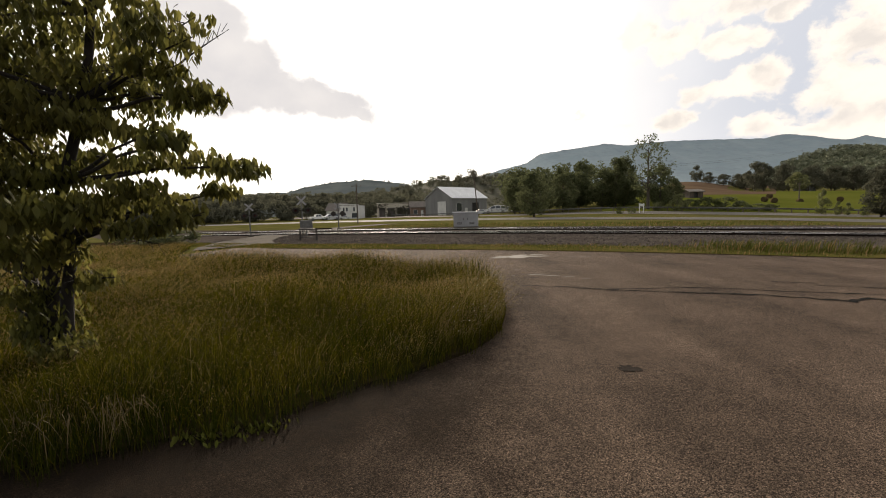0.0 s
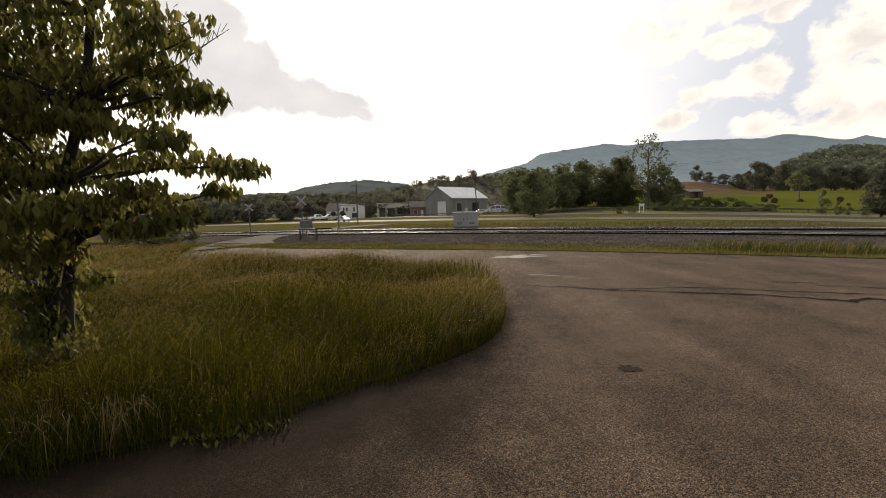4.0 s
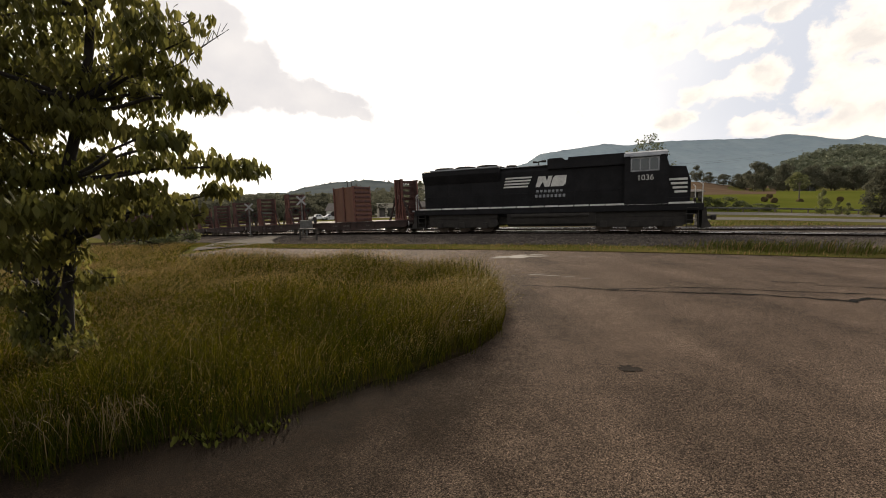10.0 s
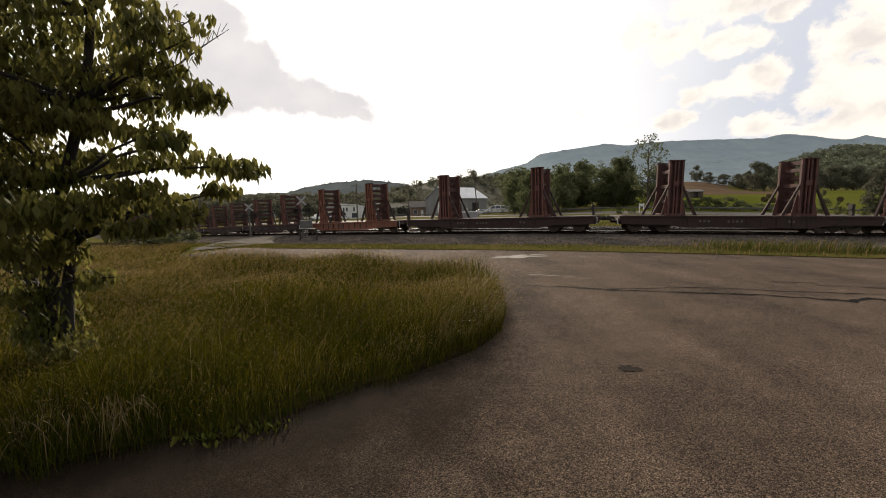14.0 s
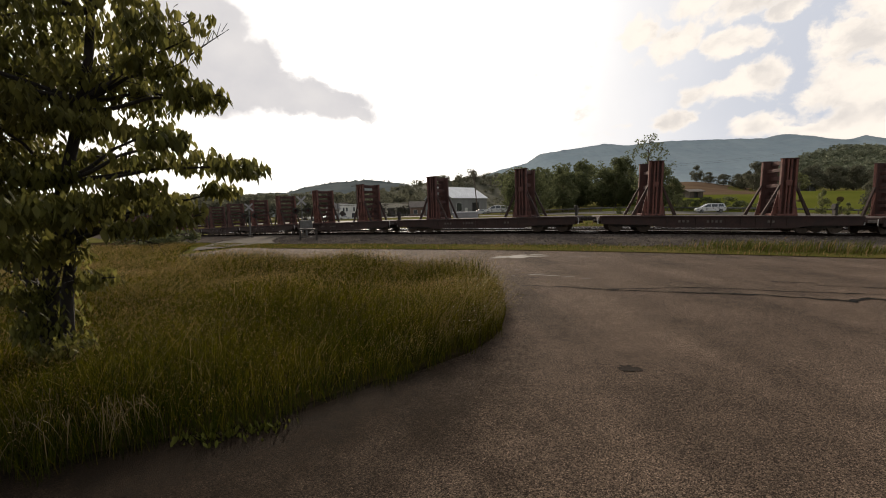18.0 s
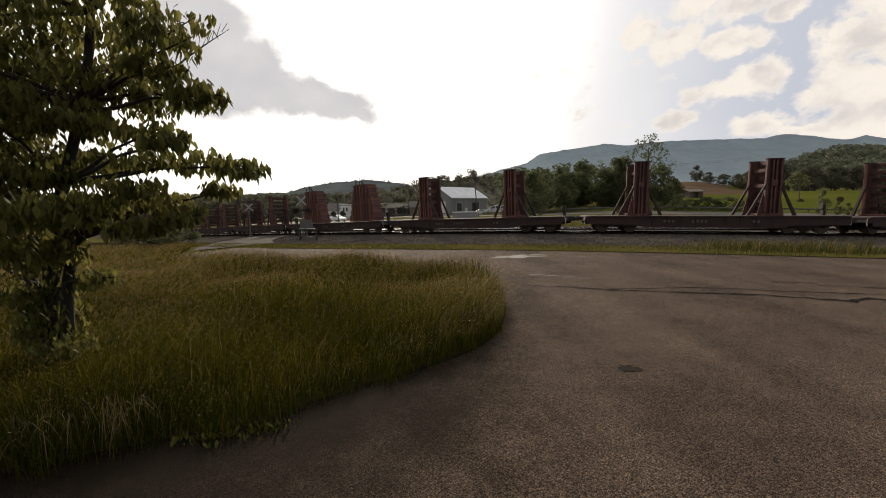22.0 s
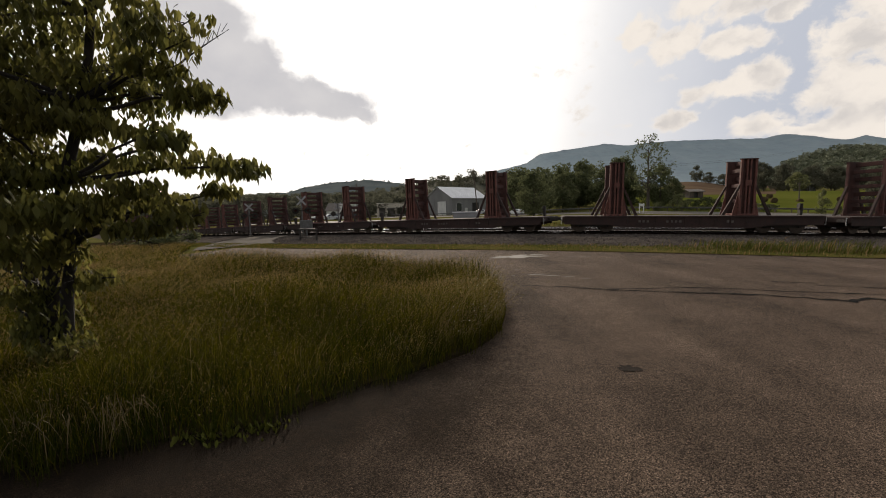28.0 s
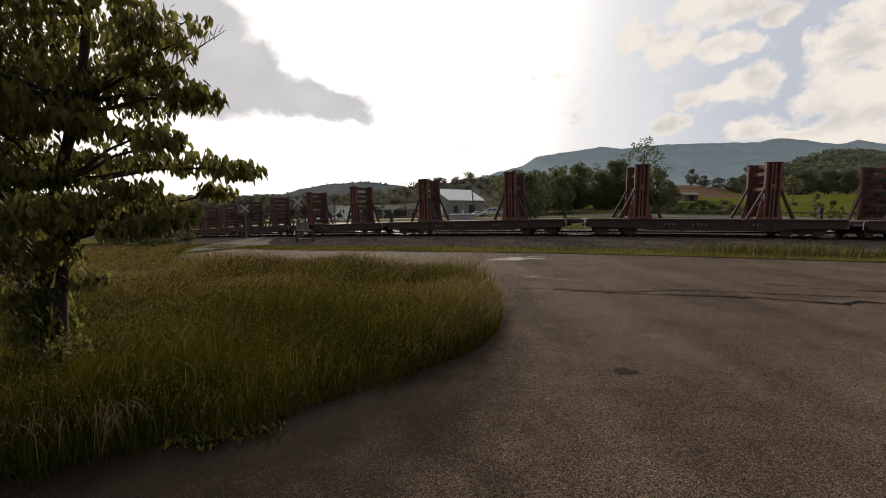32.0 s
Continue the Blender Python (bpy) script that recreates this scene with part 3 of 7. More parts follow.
def locomotive():
    t = thing("locomotive", "black six-axle freight diesel locomotive with white stripes, pulling flatcars", "locomotive")
    K, U, W, GY = M["loco_black"], M["loco_under"], M["loco_white"], M["loco_grey"]
    part("underframe", Shape().box((-0.6, 0, 1.55), (18.6, 2.96, 0.42), 0.03).box((-0.6, 0, 1.25), (18.0, 1.6, 0.3), 0.03), K, t)
    part("long_hood", Shape().prism([(-1.15, 1.76), (1.15, 1.76), (1.15, 4.25), (0.95, 4.55), (-0.95, 4.55), (-1.15, 4.25)], "x", -9.1, 4.6), K, t)
    # flared radiator section with its grilles and fans
    part("radiator", Shape().prism([(-1.2, 3.7), (1.2, 3.7), (1.5, 4.3), (1.48, 4.62), (0.9, 4.78), (-0.9, 4.78), (-1.48, 4.62), (-1.5, 4.3)], "x", -9.14, -3.2), K, t)
    for sy in (-1, 1):
        part("radiator_grille", Shape().box((-5.9, sy * 1.36, 4.70), (5.2, 0.22, 0.10), 0.02), GY, t, "grey radiator screen")
    for x in (-7.9, -6.2, -4.5):
        fan = part("fan", Shape().lathe([(0.78, 4.72), (0.80, 4.92), (0.72, 4.98), (0.25, 4.98), (0.2, 4.94)], 24, "z", (x, 0, 0)), U, t, smooth=True)
    part("roof_band", Shape().box((-1.6, -0.86, 4.60), (3.1, 0.5, 0.06), 0.02).box((-1.6, 0.86, 4.60), (3.1, 0.5, 0.06), 0.02), GY, t, "dull grey hood top")
    part("brake_grid_housing", Shape().prism([(0.02, 4.3), (0.02, 4.95), (0.15, 5.0), (0.95, 5.0), (1.12, 4.84), (1.3, 4.84), (1.34, 5.0), (4.6, 5.0), (4.6, 4.3)], "y", -1.35, 1.35), K, t)
    part("exhaust_stack", Shape().box((-2.7, 0, 4.7), (0.7, 0.5, 0.35), 0.05), U, t)
    horn = part("horn", Shape().tube((-0.8, 0, 4.55), (-0.8, 0, 4.95), 0.04), U, t)
    for dy, dx in ((-0.14, 0.42), (0.0, 0.5), (0.14, -0.4)):
        part("trumpet", Shape().tube((-0.8, dy, 4.97), (-0.8 + dx, dy, 5.0), 0.03, 0.09, 10), U, horn)
    for i in range(14):
        x = -8.6 + i * 0.93
        for sy in (-1, 1):
            part("hood_door", Shape().box((x, sy * 1.155, 2.75), (0.82, 0.03, 1.75), 0.012), K, t)
    # cab
    part("cab", Shape().prism([(4.6, 1.76), (6.95, 1.76), (6.95, 3.95), (6.72, 4.8), (4.6, 4.8)], "y", -1.5, 1.5), K, t)
    part("cab_roof", Shape().prism([(-1.58, 4.72), (1.58, 4.72), (1.45, 4.92), (0.9, 5.06), (-0.9, 5.06), (-1.45, 4.92)], "x", 4.55, 6.85), GY, t, "grey cab roof")
    for sy in (-1, 1):
        fr = part("side_window", Shape().box((5.68, sy * 1.51, 4.2), (1.52, 0.05, 0.86), 0.02), GY, t, "grey sliding window frame")
        for k in range(3):
            part("pane", Shape().box((5.2 + 0.48 * k, sy * 1.535, 4.2), (0.40, 0.02, 0.66), 0.01), M["window_dark"], fr, "dark glass")
        part("sun_visor", Shape().box((5.68, sy * 1.58, 4.68), (1.6, 0.2, 0.04), 0.01), GY, t)
    for sy in (-0.78, 0.78):
        part("windshield", Shape().add([(6.97, sy - 0.6, 4.02), (6.97, sy + 0.6, 4.02), (6.79, sy + 0.6, 4.66), (6.79, sy - 0.6, 4.66)], [(0, 1, 2, 3)]), M["window_dark"], t)
    # short hood
    part("short_hood", Shape().prism([(6.9, 1.76), (8.05, 1.76), (8.05, 3.1), (7.8, 3.95), (6.9, 4.05)], "y", -1.25, 1.25).box((7.2, 0, 1.95), (1.7, 2.6, 0.4), 0.05), K, t)
    for k in range(4):
        for sy in (-1, 1):
            part("nose_stripe", Shape().box((7.42 + 0.05 * k, sy * 1.257, 3.22 - k * 0.25), (0.94 - 0.1 * k, 0.02, 0.13), 0.004), W, t, "white stripe")
        part("front_stripe", Shape().box((8.06, 0.0, 2.95 - k * 0.25), (0.02, 2.1 - 0.3 * k, 0.12), 0.004), W, t, "white stripe")
        part("rear_stripe", Shape().box((-9.16, 0.0, 3.9 - k * 0.25), (0.03, 2.2, 0.12), 0.004), W, t, "white stripe")
    part("nose_door", Shape().box((8.06, 0.35, 2.8), (0.03, 0.6, 1.7), 0.02), K, t)
    # lamps
    for y, z, x in ((-0.14, 4.86, 6.78), (0.14, 4.86, 6.78), (-1.05, 1.98, 8.46), (1.05, 1.98, 8.46)):
        top = z > 4
        lamp = part("headlight" if top else "ditch_light", Shape().tube((x, y, z), (x + 0.16, y, z), 0.14, 0.15, 16, caps=False).tube((x, y, z), (x + 0.02, y, z), 0.14, n=16), U, t, "lamp housing", recalc=False)
        part("lens", Shape().lathe([(0.115, x + 0.05), (0.115, x + 0.06), (0.02, x + 0.065)], 14, "x", (0, y, z)), M["lamp_lens"], lamp, "lit lens", smooth=True)
    # sill stripe in pieces, lettering as plain shapes
    for i in range(19):
        x = -9.0 + i * 0.93
        w = 0.86 if i < 14 else 0.92
        for sy in (-1, 1):
            part("sill_stripe", Shape().box((x, sy * 1.487, 1.80), (w, 0.02, 0.11), 0.004), W, t, "white sill stripe")
    for sy in (-1, 1):
        y = sy * 1.168
        for k in range(4):
            z = 3.84 - k * 0.205
            part("logo_stripe", Shape().prism([(-3.0 + 0.05 * (3 - k), z - 0.055), (-1.06 - 0.09 * k, z - 0.055), (-1.0 - 0.09 * k, z + 0.055), (-2.97 + 0.05 * (3 - k), z + 0.055)], "y", y - 0.008, y + 0.008), W, t)
        part("logo_shape", Shape().prism([(-0.78, 3.14), (-0.52, 3.14), (-0.3, 3.5), (-0.2, 3.14), (0.12, 3.14), (0.32, 3.86), (0.06, 3.86), (-0.04, 3.52), (-0.14, 3.86), (-0.6, 3.86)], "y", y - 0.008, y + 0.008), W, t)
        part("logo_shape", Shape().prism([(0.2, 3.14), (0.98, 3.14), (1.14, 3.3), (1.22, 3.86), (0.5, 3.86), (0.34, 3.7)], "y", y - 0.008, y + 0.008), W, t)
        for z, x0, n in ((2.83, -0.78, 7), (2.52, -0.86, 8)):
            for k in range(n):
                part("lettering_bar", Shape().box((x0 + 0.12 + k * 0.255, y, z), (0.17, 0.014, 0.2), 0.003), GY, t)
    text = bpy.data.curves.new("number", "FONT")
    text.body, text.size, text.extrude, text.align_x = "1036", 0.47, 0.008, "CENTER"
    tmp = new("number", text)
    dg = bpy.context.evaluated_depsgraph_get()
    me = bpy.data.meshes.new_from_object(tmp.evaluated_get(dg))
    bpy.data.objects.remove(tmp)
    me.materials.append(W)
    part("number", me, None, t, "white painted number", m=Matrix.Translation((5.72, -1.515, 3.24)) @ Euler((radians(90), 0, 0)).to_matrix().to_4x4())
    # below the sill
    part("fuel_tank", Shape().prism([(-1.35, 0.62), (-1.1, 0.42), (1.1, 0.42), (1.35, 0.62), (1.42, 1.35), (-1.42, 1.35)], "x", -2.7, 3.0), U, t)
    part("air_reservoir", Shape().tube((-2.4, -1.36, 1.18), (2.6, -1.36, 1.18), 0.16), U, t)
    # Solid dark fill, added for the shaded gaps below the sill.
    part("underbody", Shape().box((-0.5, 0, 1.0), (17.6, 1.5, 0.9), 0.05), U, t)
    for x in (-6.1, 5.2):
        part("bogie_guard", Shape().box((x, 0, 1.18), (5.4, 2.5, 0.42), 0.05), U, t)
        for sy in (-1, 1):
            part("bogie_side_plate", Shape().prism([(x - 2.75, 0.62), (x - 2.5, 0.40), (x + 2.5, 0.40), (x + 2.75, 0.62), (x + 2.6, 1.1), (x - 2.6, 1.1)], "y", sy * 1.10, sy * 1.22), U, t, "dark plate added for the bogie's shade")
            for dx in (-1.75, 0.0, 1.75):
                part("axle_box", Shape().box((x + dx, sy * 1.27, 0.55), (0.42, 0.12, 0.42), 0.05), U, t)
        bogie(t, x, 3, 1.75, U, 0.5)
    for x, w in ((8.62, 1), (-9.75, -1)):
        part("snowplow", Shape().prism([(x, 0.25), (x + 0.5 * w, 0.35), (x + 0.28 * w, 0.75), (x + 0.2 * w, 1.5), (x, 1.5)], "y", -1.4, 1.4), U, t)
        coupler(t, x + 0.75 * w, w)
        for sy in (-1, 1):
            st = part("steps", Shape().box((x - 0.18 * w, sy * 1.40, 1.0), (0.05, 0.12, 1.5), 0.01).box((x - 0.75 * w, sy * 1.40, 1.0), (0.05, 0.12, 1.5), 0.01), U, t)
            for k in range(4):
                part("step", Shape().box((x - 0.46 * w, sy * 1.40, 0.4 + 0.36 * k), (0.56, 0.26, 0.05), 0.01), U, st)
            part("grab_rail", Shape().path([(x, sy * 1.42, 1.76), (x, sy * 1.42, 2.85), (x - 0.12 * w, sy * 1.42, 2.95)], [0.025] * 3, 6), W, t, "pale grab rail")
    for sy in (-1, 1):
        rail = part("handrail", Shape().tube((-9.0, sy * 1.46, 2.75), (4.5, sy * 1.46, 2.75), 0.018, n=6), K, t)
        for k in range(11):
            part("stanchion", Shape().tube((-8.9 + k * 1.33, sy * 1.46, 1.76), (-8.9 + k * 1.33, sy * 1.46, 2.75), 0.016, n=6), K, rail)
    part("rear_platform", Shape().box((-9.6, 0, 1.70), (1.0, 2.9, 0.1), 0.02).box((-9.85, -0.9, 2.4), (0.05, 0.05, 1.3)).box((-9.85, 0.9, 2.4), (0.05, 0.05, 1.3)), GY, t)
    part("front_platform", Shape().box((8.35, 0, 1.72), (0.7, 2.9, 0.1), 0.02), U, t)
    return t


def tower(parent, x, mat, rng):
    """A pair of ribbed posts joined by cross beams, with raking braces along the deck."""
    z0, z1 = 1.06, 4.42
    tw = part("stanchion_frame", Shape().box((x, 0, z0 + 0.06), (1.1, 2.1, 0.12), 0.02), mat, parent, "rusty red ribbed steel stanchion frame")
    for sy in (-1, 1):
        y = sy * 0.92
        c = Shape().box((x, y - sy * 0.08, (z0 + z1) / 2), (0.84, 0.07, z1 - z0), 0.01)
        c.box((x, y, z1 + 0.02), (0.92, 0.24, 0.06), 0.01).box((x, y, z0 + 0.5), (0.90, 0.12, 0.08), 0.01)
        part("post", c, M["car_web_shaded"], tw, "recessed web of a stanchion, its shade painted in")
        for dx in (-0.37, -0.09, 0.09, 0.37):
            part("rib", Shape().box((x + dx, y + sy * 0.02, (z0 + z1) / 2), (0.12 if abs(dx) > 0.2 else 0.09, 0.16, z1 - z0), 0.014), mat, tw)
        part("boss_plate", Shape().box((x, y + sy * 0.08, z0 + 1.95), (0.34, 0.10, 0.34), 0.02), mat, tw)
        for w in (-1, 1):
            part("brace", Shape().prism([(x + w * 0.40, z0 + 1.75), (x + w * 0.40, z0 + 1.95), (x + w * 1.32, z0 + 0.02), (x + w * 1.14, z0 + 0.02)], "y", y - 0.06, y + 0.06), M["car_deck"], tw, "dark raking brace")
            part("gusset", Shape().prism([(x + w * 0.42, z0), (x + w * 0.72, z0), (x + w * 0.42, z0 + 1.5)], "y", y - 0.1 * sy - 0.02, y - 0.1 * sy + 0.02), mat, tw)
    for k in range(7):
        z = z0 + 0.45 + k * 0.46
        part("cross_beam", Shape().box((x + 0.12 * (-1) ** k, 0, z), (0.16, 1.7, 0.22 if k % 2 else 0.26), 0.02), M["car_web_shaded"], tw)
    return tw


def flatcar(mat, label, kind=0):
    t = thing("flatcar", label, "railway flatcar", group="flatcars of the train")
    D = M["car_deck"]
    e = 0.6 if kind == 3 else 0.0
    part("deck", Shape().box((0, 0, 1.0), (14.3 + 2 * e, 2.7, 0.12), 0.02), D, t, "dark weathered deck")
    for sy in (-1, 1):
        o = [(-(7.15 + e), 1.05), (-(7.15 + e), 0.52), (-4.4, 0.48), (-3.6, 0.32), (3.6, 0.32), (4.4, 0.48), ((7.15 + e), 0.52), ((7.15 + e), 1.05)]
        sill = part("side_sill", Shape().prism(o, "y", sy * 1.36, sy * 1.28).prism([(-(7.15 + e), 1.05), (-(7.15 + e), 0.97), ((7.15 + e), 0.97), ((7.15 + e), 1.05)], "y", sy * 1.44, sy * 1.28), mat if kind == 2 else D, t, "deep dark side sill")
        for k in range(9):
            part("sill_rib", Shape().box((-3.3 + k * 0.82, sy * 1.37, 0.70), (0.06, 0.08, 0.5), 0.01), D, sill)
        for x0, n in ((-2.6, 3), (-1.0, 4), (2.3, 2)):
            for k in range(n):
                part("lettering_bar", Shape().box((x0 + k * 0.24, sy * 1.366, 0.72), (0.13, 0.012, 0.14), 0.003), M["faded"], sill, "faded pale lettering")
    part("centre_sill", Shape().box((0, 0, 0.72), (14.2 + 2 * e, 0.5, 0.45), 0.03), D, t)
    for w in (-1, 1):
        part("end_sill", Shape().box((w * (7.2 + e), 0, 0.86), (0.14, 2.7, 0.36), 0.03), D, t)
        coupler(t, w * (7.62 + e), w)
        part("grab_iron", Shape().path([(w * (7.28 + e), -1.2, 0.55), (w * (7.34 + e), -1.2, 0.55), (w * (7.34 + e), -1.2, 0.95), (w * (7.28 + e), -1.2, 0.95)], [0.018] * 4, 6), M["loco_white"], t, "pale grab iron")
        # Added plates stand in for the pale ground seen between the cars.
        part("end_plate", Shape().box((w * (7.3 + e), -0.95, 0.80), (0.05, 0.5, 0.16), 0.01).box((w * (7.3 + e), 0.95, 0.80), (0.05, 0.5, 0.16), 0.01), M["faded"], t, "pale plate for the bright gap between cars")
        bogie(t, w * (5.3 + e), 2, 1.7, M["steel_dark"], 0.42)
    br = part("brake_stand", Shape().box((6.9, 0.4, 1.4), (0.14, 0.3, 0.75), 0.02), M["steel_dark"], t)
    part("brake_wheel", Shape().lathe([(0.17, 6.78), (0.2, 6.8), (0.2, 6.83), (0.17, 6.84)], 18, "x", (0, 0.4, 1.6)), M["steel_dark"], br)
    rng = random.Random(2)
    if kind == 0 or kind == 2:
        tower(t, -3.95, mat, rng)
        tower(t, 3.4, mat, rng)
    elif kind == 1:
        tower(t, 6.1, mat, rng)
        load = part("load_panel", Shape().box((-1.25, 0, 2.72), (3.1, 1.9, 3.3), 0.03), M["wood_load"], t, "tall tan plywood-sided load rack")
        for dx in (-1.52, -0.02, 1.48):
            part("upright", Shape().box((-1.25 + dx, -1.0, 2.72), (0.14, 0.12, 3.4), 0.02), mat, load)
            part("upright", Shape().box((-1.25 + dx, 1.0, 2.72), (0.14, 0.12, 3.4), 0.02), mat, load)
        for k in range(8):
            part("end_slat", Shape().box((0.33, 0, 1.3 + k * 0.42), (0.1, 1.8, 0.2), 0.02), M["car_maroon"], load)
            part("end_slat", Shape().box((-2.83, 0, 1.3 + k * 0.42), (0.1, 1.8, 0.2), 0.02), M["car_maroon"], load)
        for x in (-0.7, -0.1):
            part("lifting_pin", Shape().path([(x, -0.9, 4.35), (x + 0.02, -0.9, 4.7), (x - 0.03, -0.9, 4.98)], [0.035, 0.03, 0.02], 6), M["steel_dark"], load, "dark upright pin")
    else:
        for x in (-4.2, 4.3):
            rk = part("a_frame_rack", Shape().box((x, 0, 1.15), (3.7, 1.2, 0.14), 0.02), mat, t, "broad rusty sloping-sided rack")
            for sy in (-1, 1):
                y = sy * 0.5
                part("rack_wall", Shape().prism([(x - 1.8, 1.1), (x + 1.8, 1.1), (x + 0.85, 4.5), (x - 0.85, 4.5)], "y", y - 0.04, y + 0.04), M["car_maroon"], rk)
                for k in range(9):
                    dx = -1.68 + k * 0.42
                    top = min(4.45, 1.2 + (1.8 - abs(dx)) / 0.95 * 3.3)
                    part("rack_rib", Shape().box((x + dx, y + sy * 0.08, (1.1 + top) / 2), (0.13, 0.12, top - 1.1), 0.012), M["car_orange"] if k % 3 == 1 else mat, rk)
                part("rack_rail", Shape().box((x, y + sy * 0.09, 2.75), (2.4, 0.1, 0.1), 0.01), mat, rk)
            for w in (-1, 1):
                part("sloping_side", Shape().prism([(x + w * 1.8, 1.1), (x + w * 1.87, 1.1), (x + w * 0.92, 4.5), (x + w * 0.85, 4.5)], "y", -0.5, 0.5), M["car_maroon"], rk)
                for k in range(6):
                    f = 0.1 + 0.16 * k
                    part("side_slat", Shape().box((x + w * (1.88 - 0.95 * f), 0, 1.1 + 3.4 * f), (0.12, 1.1, 0.13), 0.012), M["car_orange"] if k % 2 else mat, rk)
            part("top_gear", Shape().path([(x - 0.6, -0.55, 4.5), (x - 0.55, -0.6, 4.75), (x + 0.1, -0.6, 4.8), (x + 0.5, -0.6, 4.7), (x + 0.6, -0.55, 4.5)], [0.03] * 5, 6).tube((x + 0.25, -0.5, 4.45), (x + 0.25, -0.5, 5.0), 0.05).tube((x - 0.1, -0.5, 4.45), (x - 0.05, -0.5, 5.15), 0.03), M["steel_dark"], rk)
    return t


def build_train():
    loco = locomotive()
    # drawn short at first: lengthened towards the nose, keeping its tail in place
    for ob in loco.children_recursive:
        if ob.matrix_basis == Matrix():
            ob.data.transform(Matrix(((1.04, 0, 0, 0.41), (0, 1, 0, 0), (0, 0, 1, 0), (0, 0, 0, 1))))
        else:
            ob.matrix_basis.translation.x = ob.matrix_basis.translation.x * 1.04 + 0.41
    TRAIN.append((loco, 20.6, 6.0))
    first = flatcar(M["car_rust"], "brown flatcar with a tall tan load rack and rusty stanchions", 1)
    plain = flatcar(M["car_rust"], "dark brown empty flatcar with two rusty red stanchion frames")
    orange = flatcar(M["car_orange"], "orange-brown empty flatcar with two stanchion frames", 2)
    maroon = flatcar(M["car_maroon"], "dark maroon empty flatcar with two stanchion frames")
    broad = flatcar(M["car_rust"], "brown flatcar with two broad sloping-sided rusty racks", 3)
    used = set()
    for i in range(1, 28):
        src = {1: first, 5: orange, 13: broad}.get(i, maroon if i in (3, 8, 11, 16, 20, 24) else plain)
        ob = src if src not in used else copy_thing(src, Matrix())
        used.add(src)
        TRAIN.append((ob, 16.6, 5.9) if i == 13 else (ob, 15.4, 5.3))


# ---- road traffic ----
def vehicle(name, label, category, length, width, lower, upper, glass_spans, paint, wheels, radius):
    """lower, upper: side outlines of (x, z); glass_spans: side windows as outlines; wheels: places along x."""
    t = thing(name, label, category)
    h = width / 2
    body = Shape()
    n = len(lower)
    ys = (-h, -h + 0.09, h - 0.09, h)
    for y in ys:
        k = 0.965 if abs(y) == h else 1.0
        cx, cz = 0.0, 0.55
        body.v += [((x - cx) * (0.985 if k < 1 else 1.0) + cx, y, (z - cz) * k + cz) for x, z in lower]
    for j in range(3):
        body.f += [(j * n + i, j * n + (i + 1) % n, (j + 1) * n + (i + 1) % n, (j + 1) * n + i) for i in range(n)]
    body.f += [tuple(range(n))[::-1], tuple(range(3 * n, 4 * n))]
    part("body", body, paint, t, smooth=True)
    cab = Shape()
    n = len(upper)
    zlow, zhigh = min(z for _, z in upper), max(z for _, z in upper)
    for sy in (-1, 1):
        cab.v += [(x, sy * (h - 0.06 - 0.2 * (z - zlow) / (zhigh - zlow)), z) for x, z in upper]
    cab.f += [(i, (i + 1) % n, n + (i + 1) % n, n + i) for i in range(n)] + [tuple(range(n))[::-1], tuple(range(n, 2 * n))]
    part("roof", cab, paint, t)
    for span in glass_spans:
        for sy in (-1, 1):
            vs = [(x, sy * (h - 0.05 - 0.2 * (z - zlow) / (zhigh - zlow)), z) for x, z in span]
            vs2 = [(x, sy * (h - 0.07 - 0.2 * (z - zlow) / (zhigh - zlow)), z) for x, z in span]
            k = len(vs)
            part("side_window", Shape().add(vs + vs2, [tuple(range(k)), tuple(range(k, 2 * k))[::-1]] + [(i, (i + 1) % k, k + (i + 1) % k, k + i) for i in range(k)]), M["window_dark"], t, "dark glass")
    for x in wheels:
        for sy in (-1, 1):
            ty = part("wheel", Shape().lathe([(radius * 0.6, sy * (h - 0.2)), (radius * 0.95, sy * (h - 0.2)), (radius, sy * (h - 0.15)), (radius, sy * (h - 0.03)), (radius * 0.93, sy * (h + 0.01)), (radius * 0.62, sy * (h + 0.01))], 22, "y", (x, 0, radius)), M["tyre"], t, "black tyre", smooth=True)
            part("rim", Shape().lathe([(radius * 0.62, sy * (h - 0.02)), (radius * 0.58, sy * (h + 0.014)), (radius * 0.2, sy * (h + 0.0)), (radius * 0.1, sy * (h + 0.016))], 14, "y", (x, 0, radius)), M["alloy"], ty, "grey rim")
    for sy in (-1, 1):
        part("headlight", Shape().box((length / 2 - 0.1, sy * (h - 0.3), 0.68), (0.16, 0.36, 0.16), 0.03), M["clear_lens"], t)
        part("tail_light", Shape().box((-length / 2 + 0.08, sy * (h - 0.2), 0.82), (0.14, 0.26, 0.2), 0.03), M["red_lens"], t, "red tail light")
        part("mirror", Shape().box((length * 0.16, sy * (h + 0.08), 1.0), (0.14, 0.16, 0.12), 0.03), paint, t)
    return t


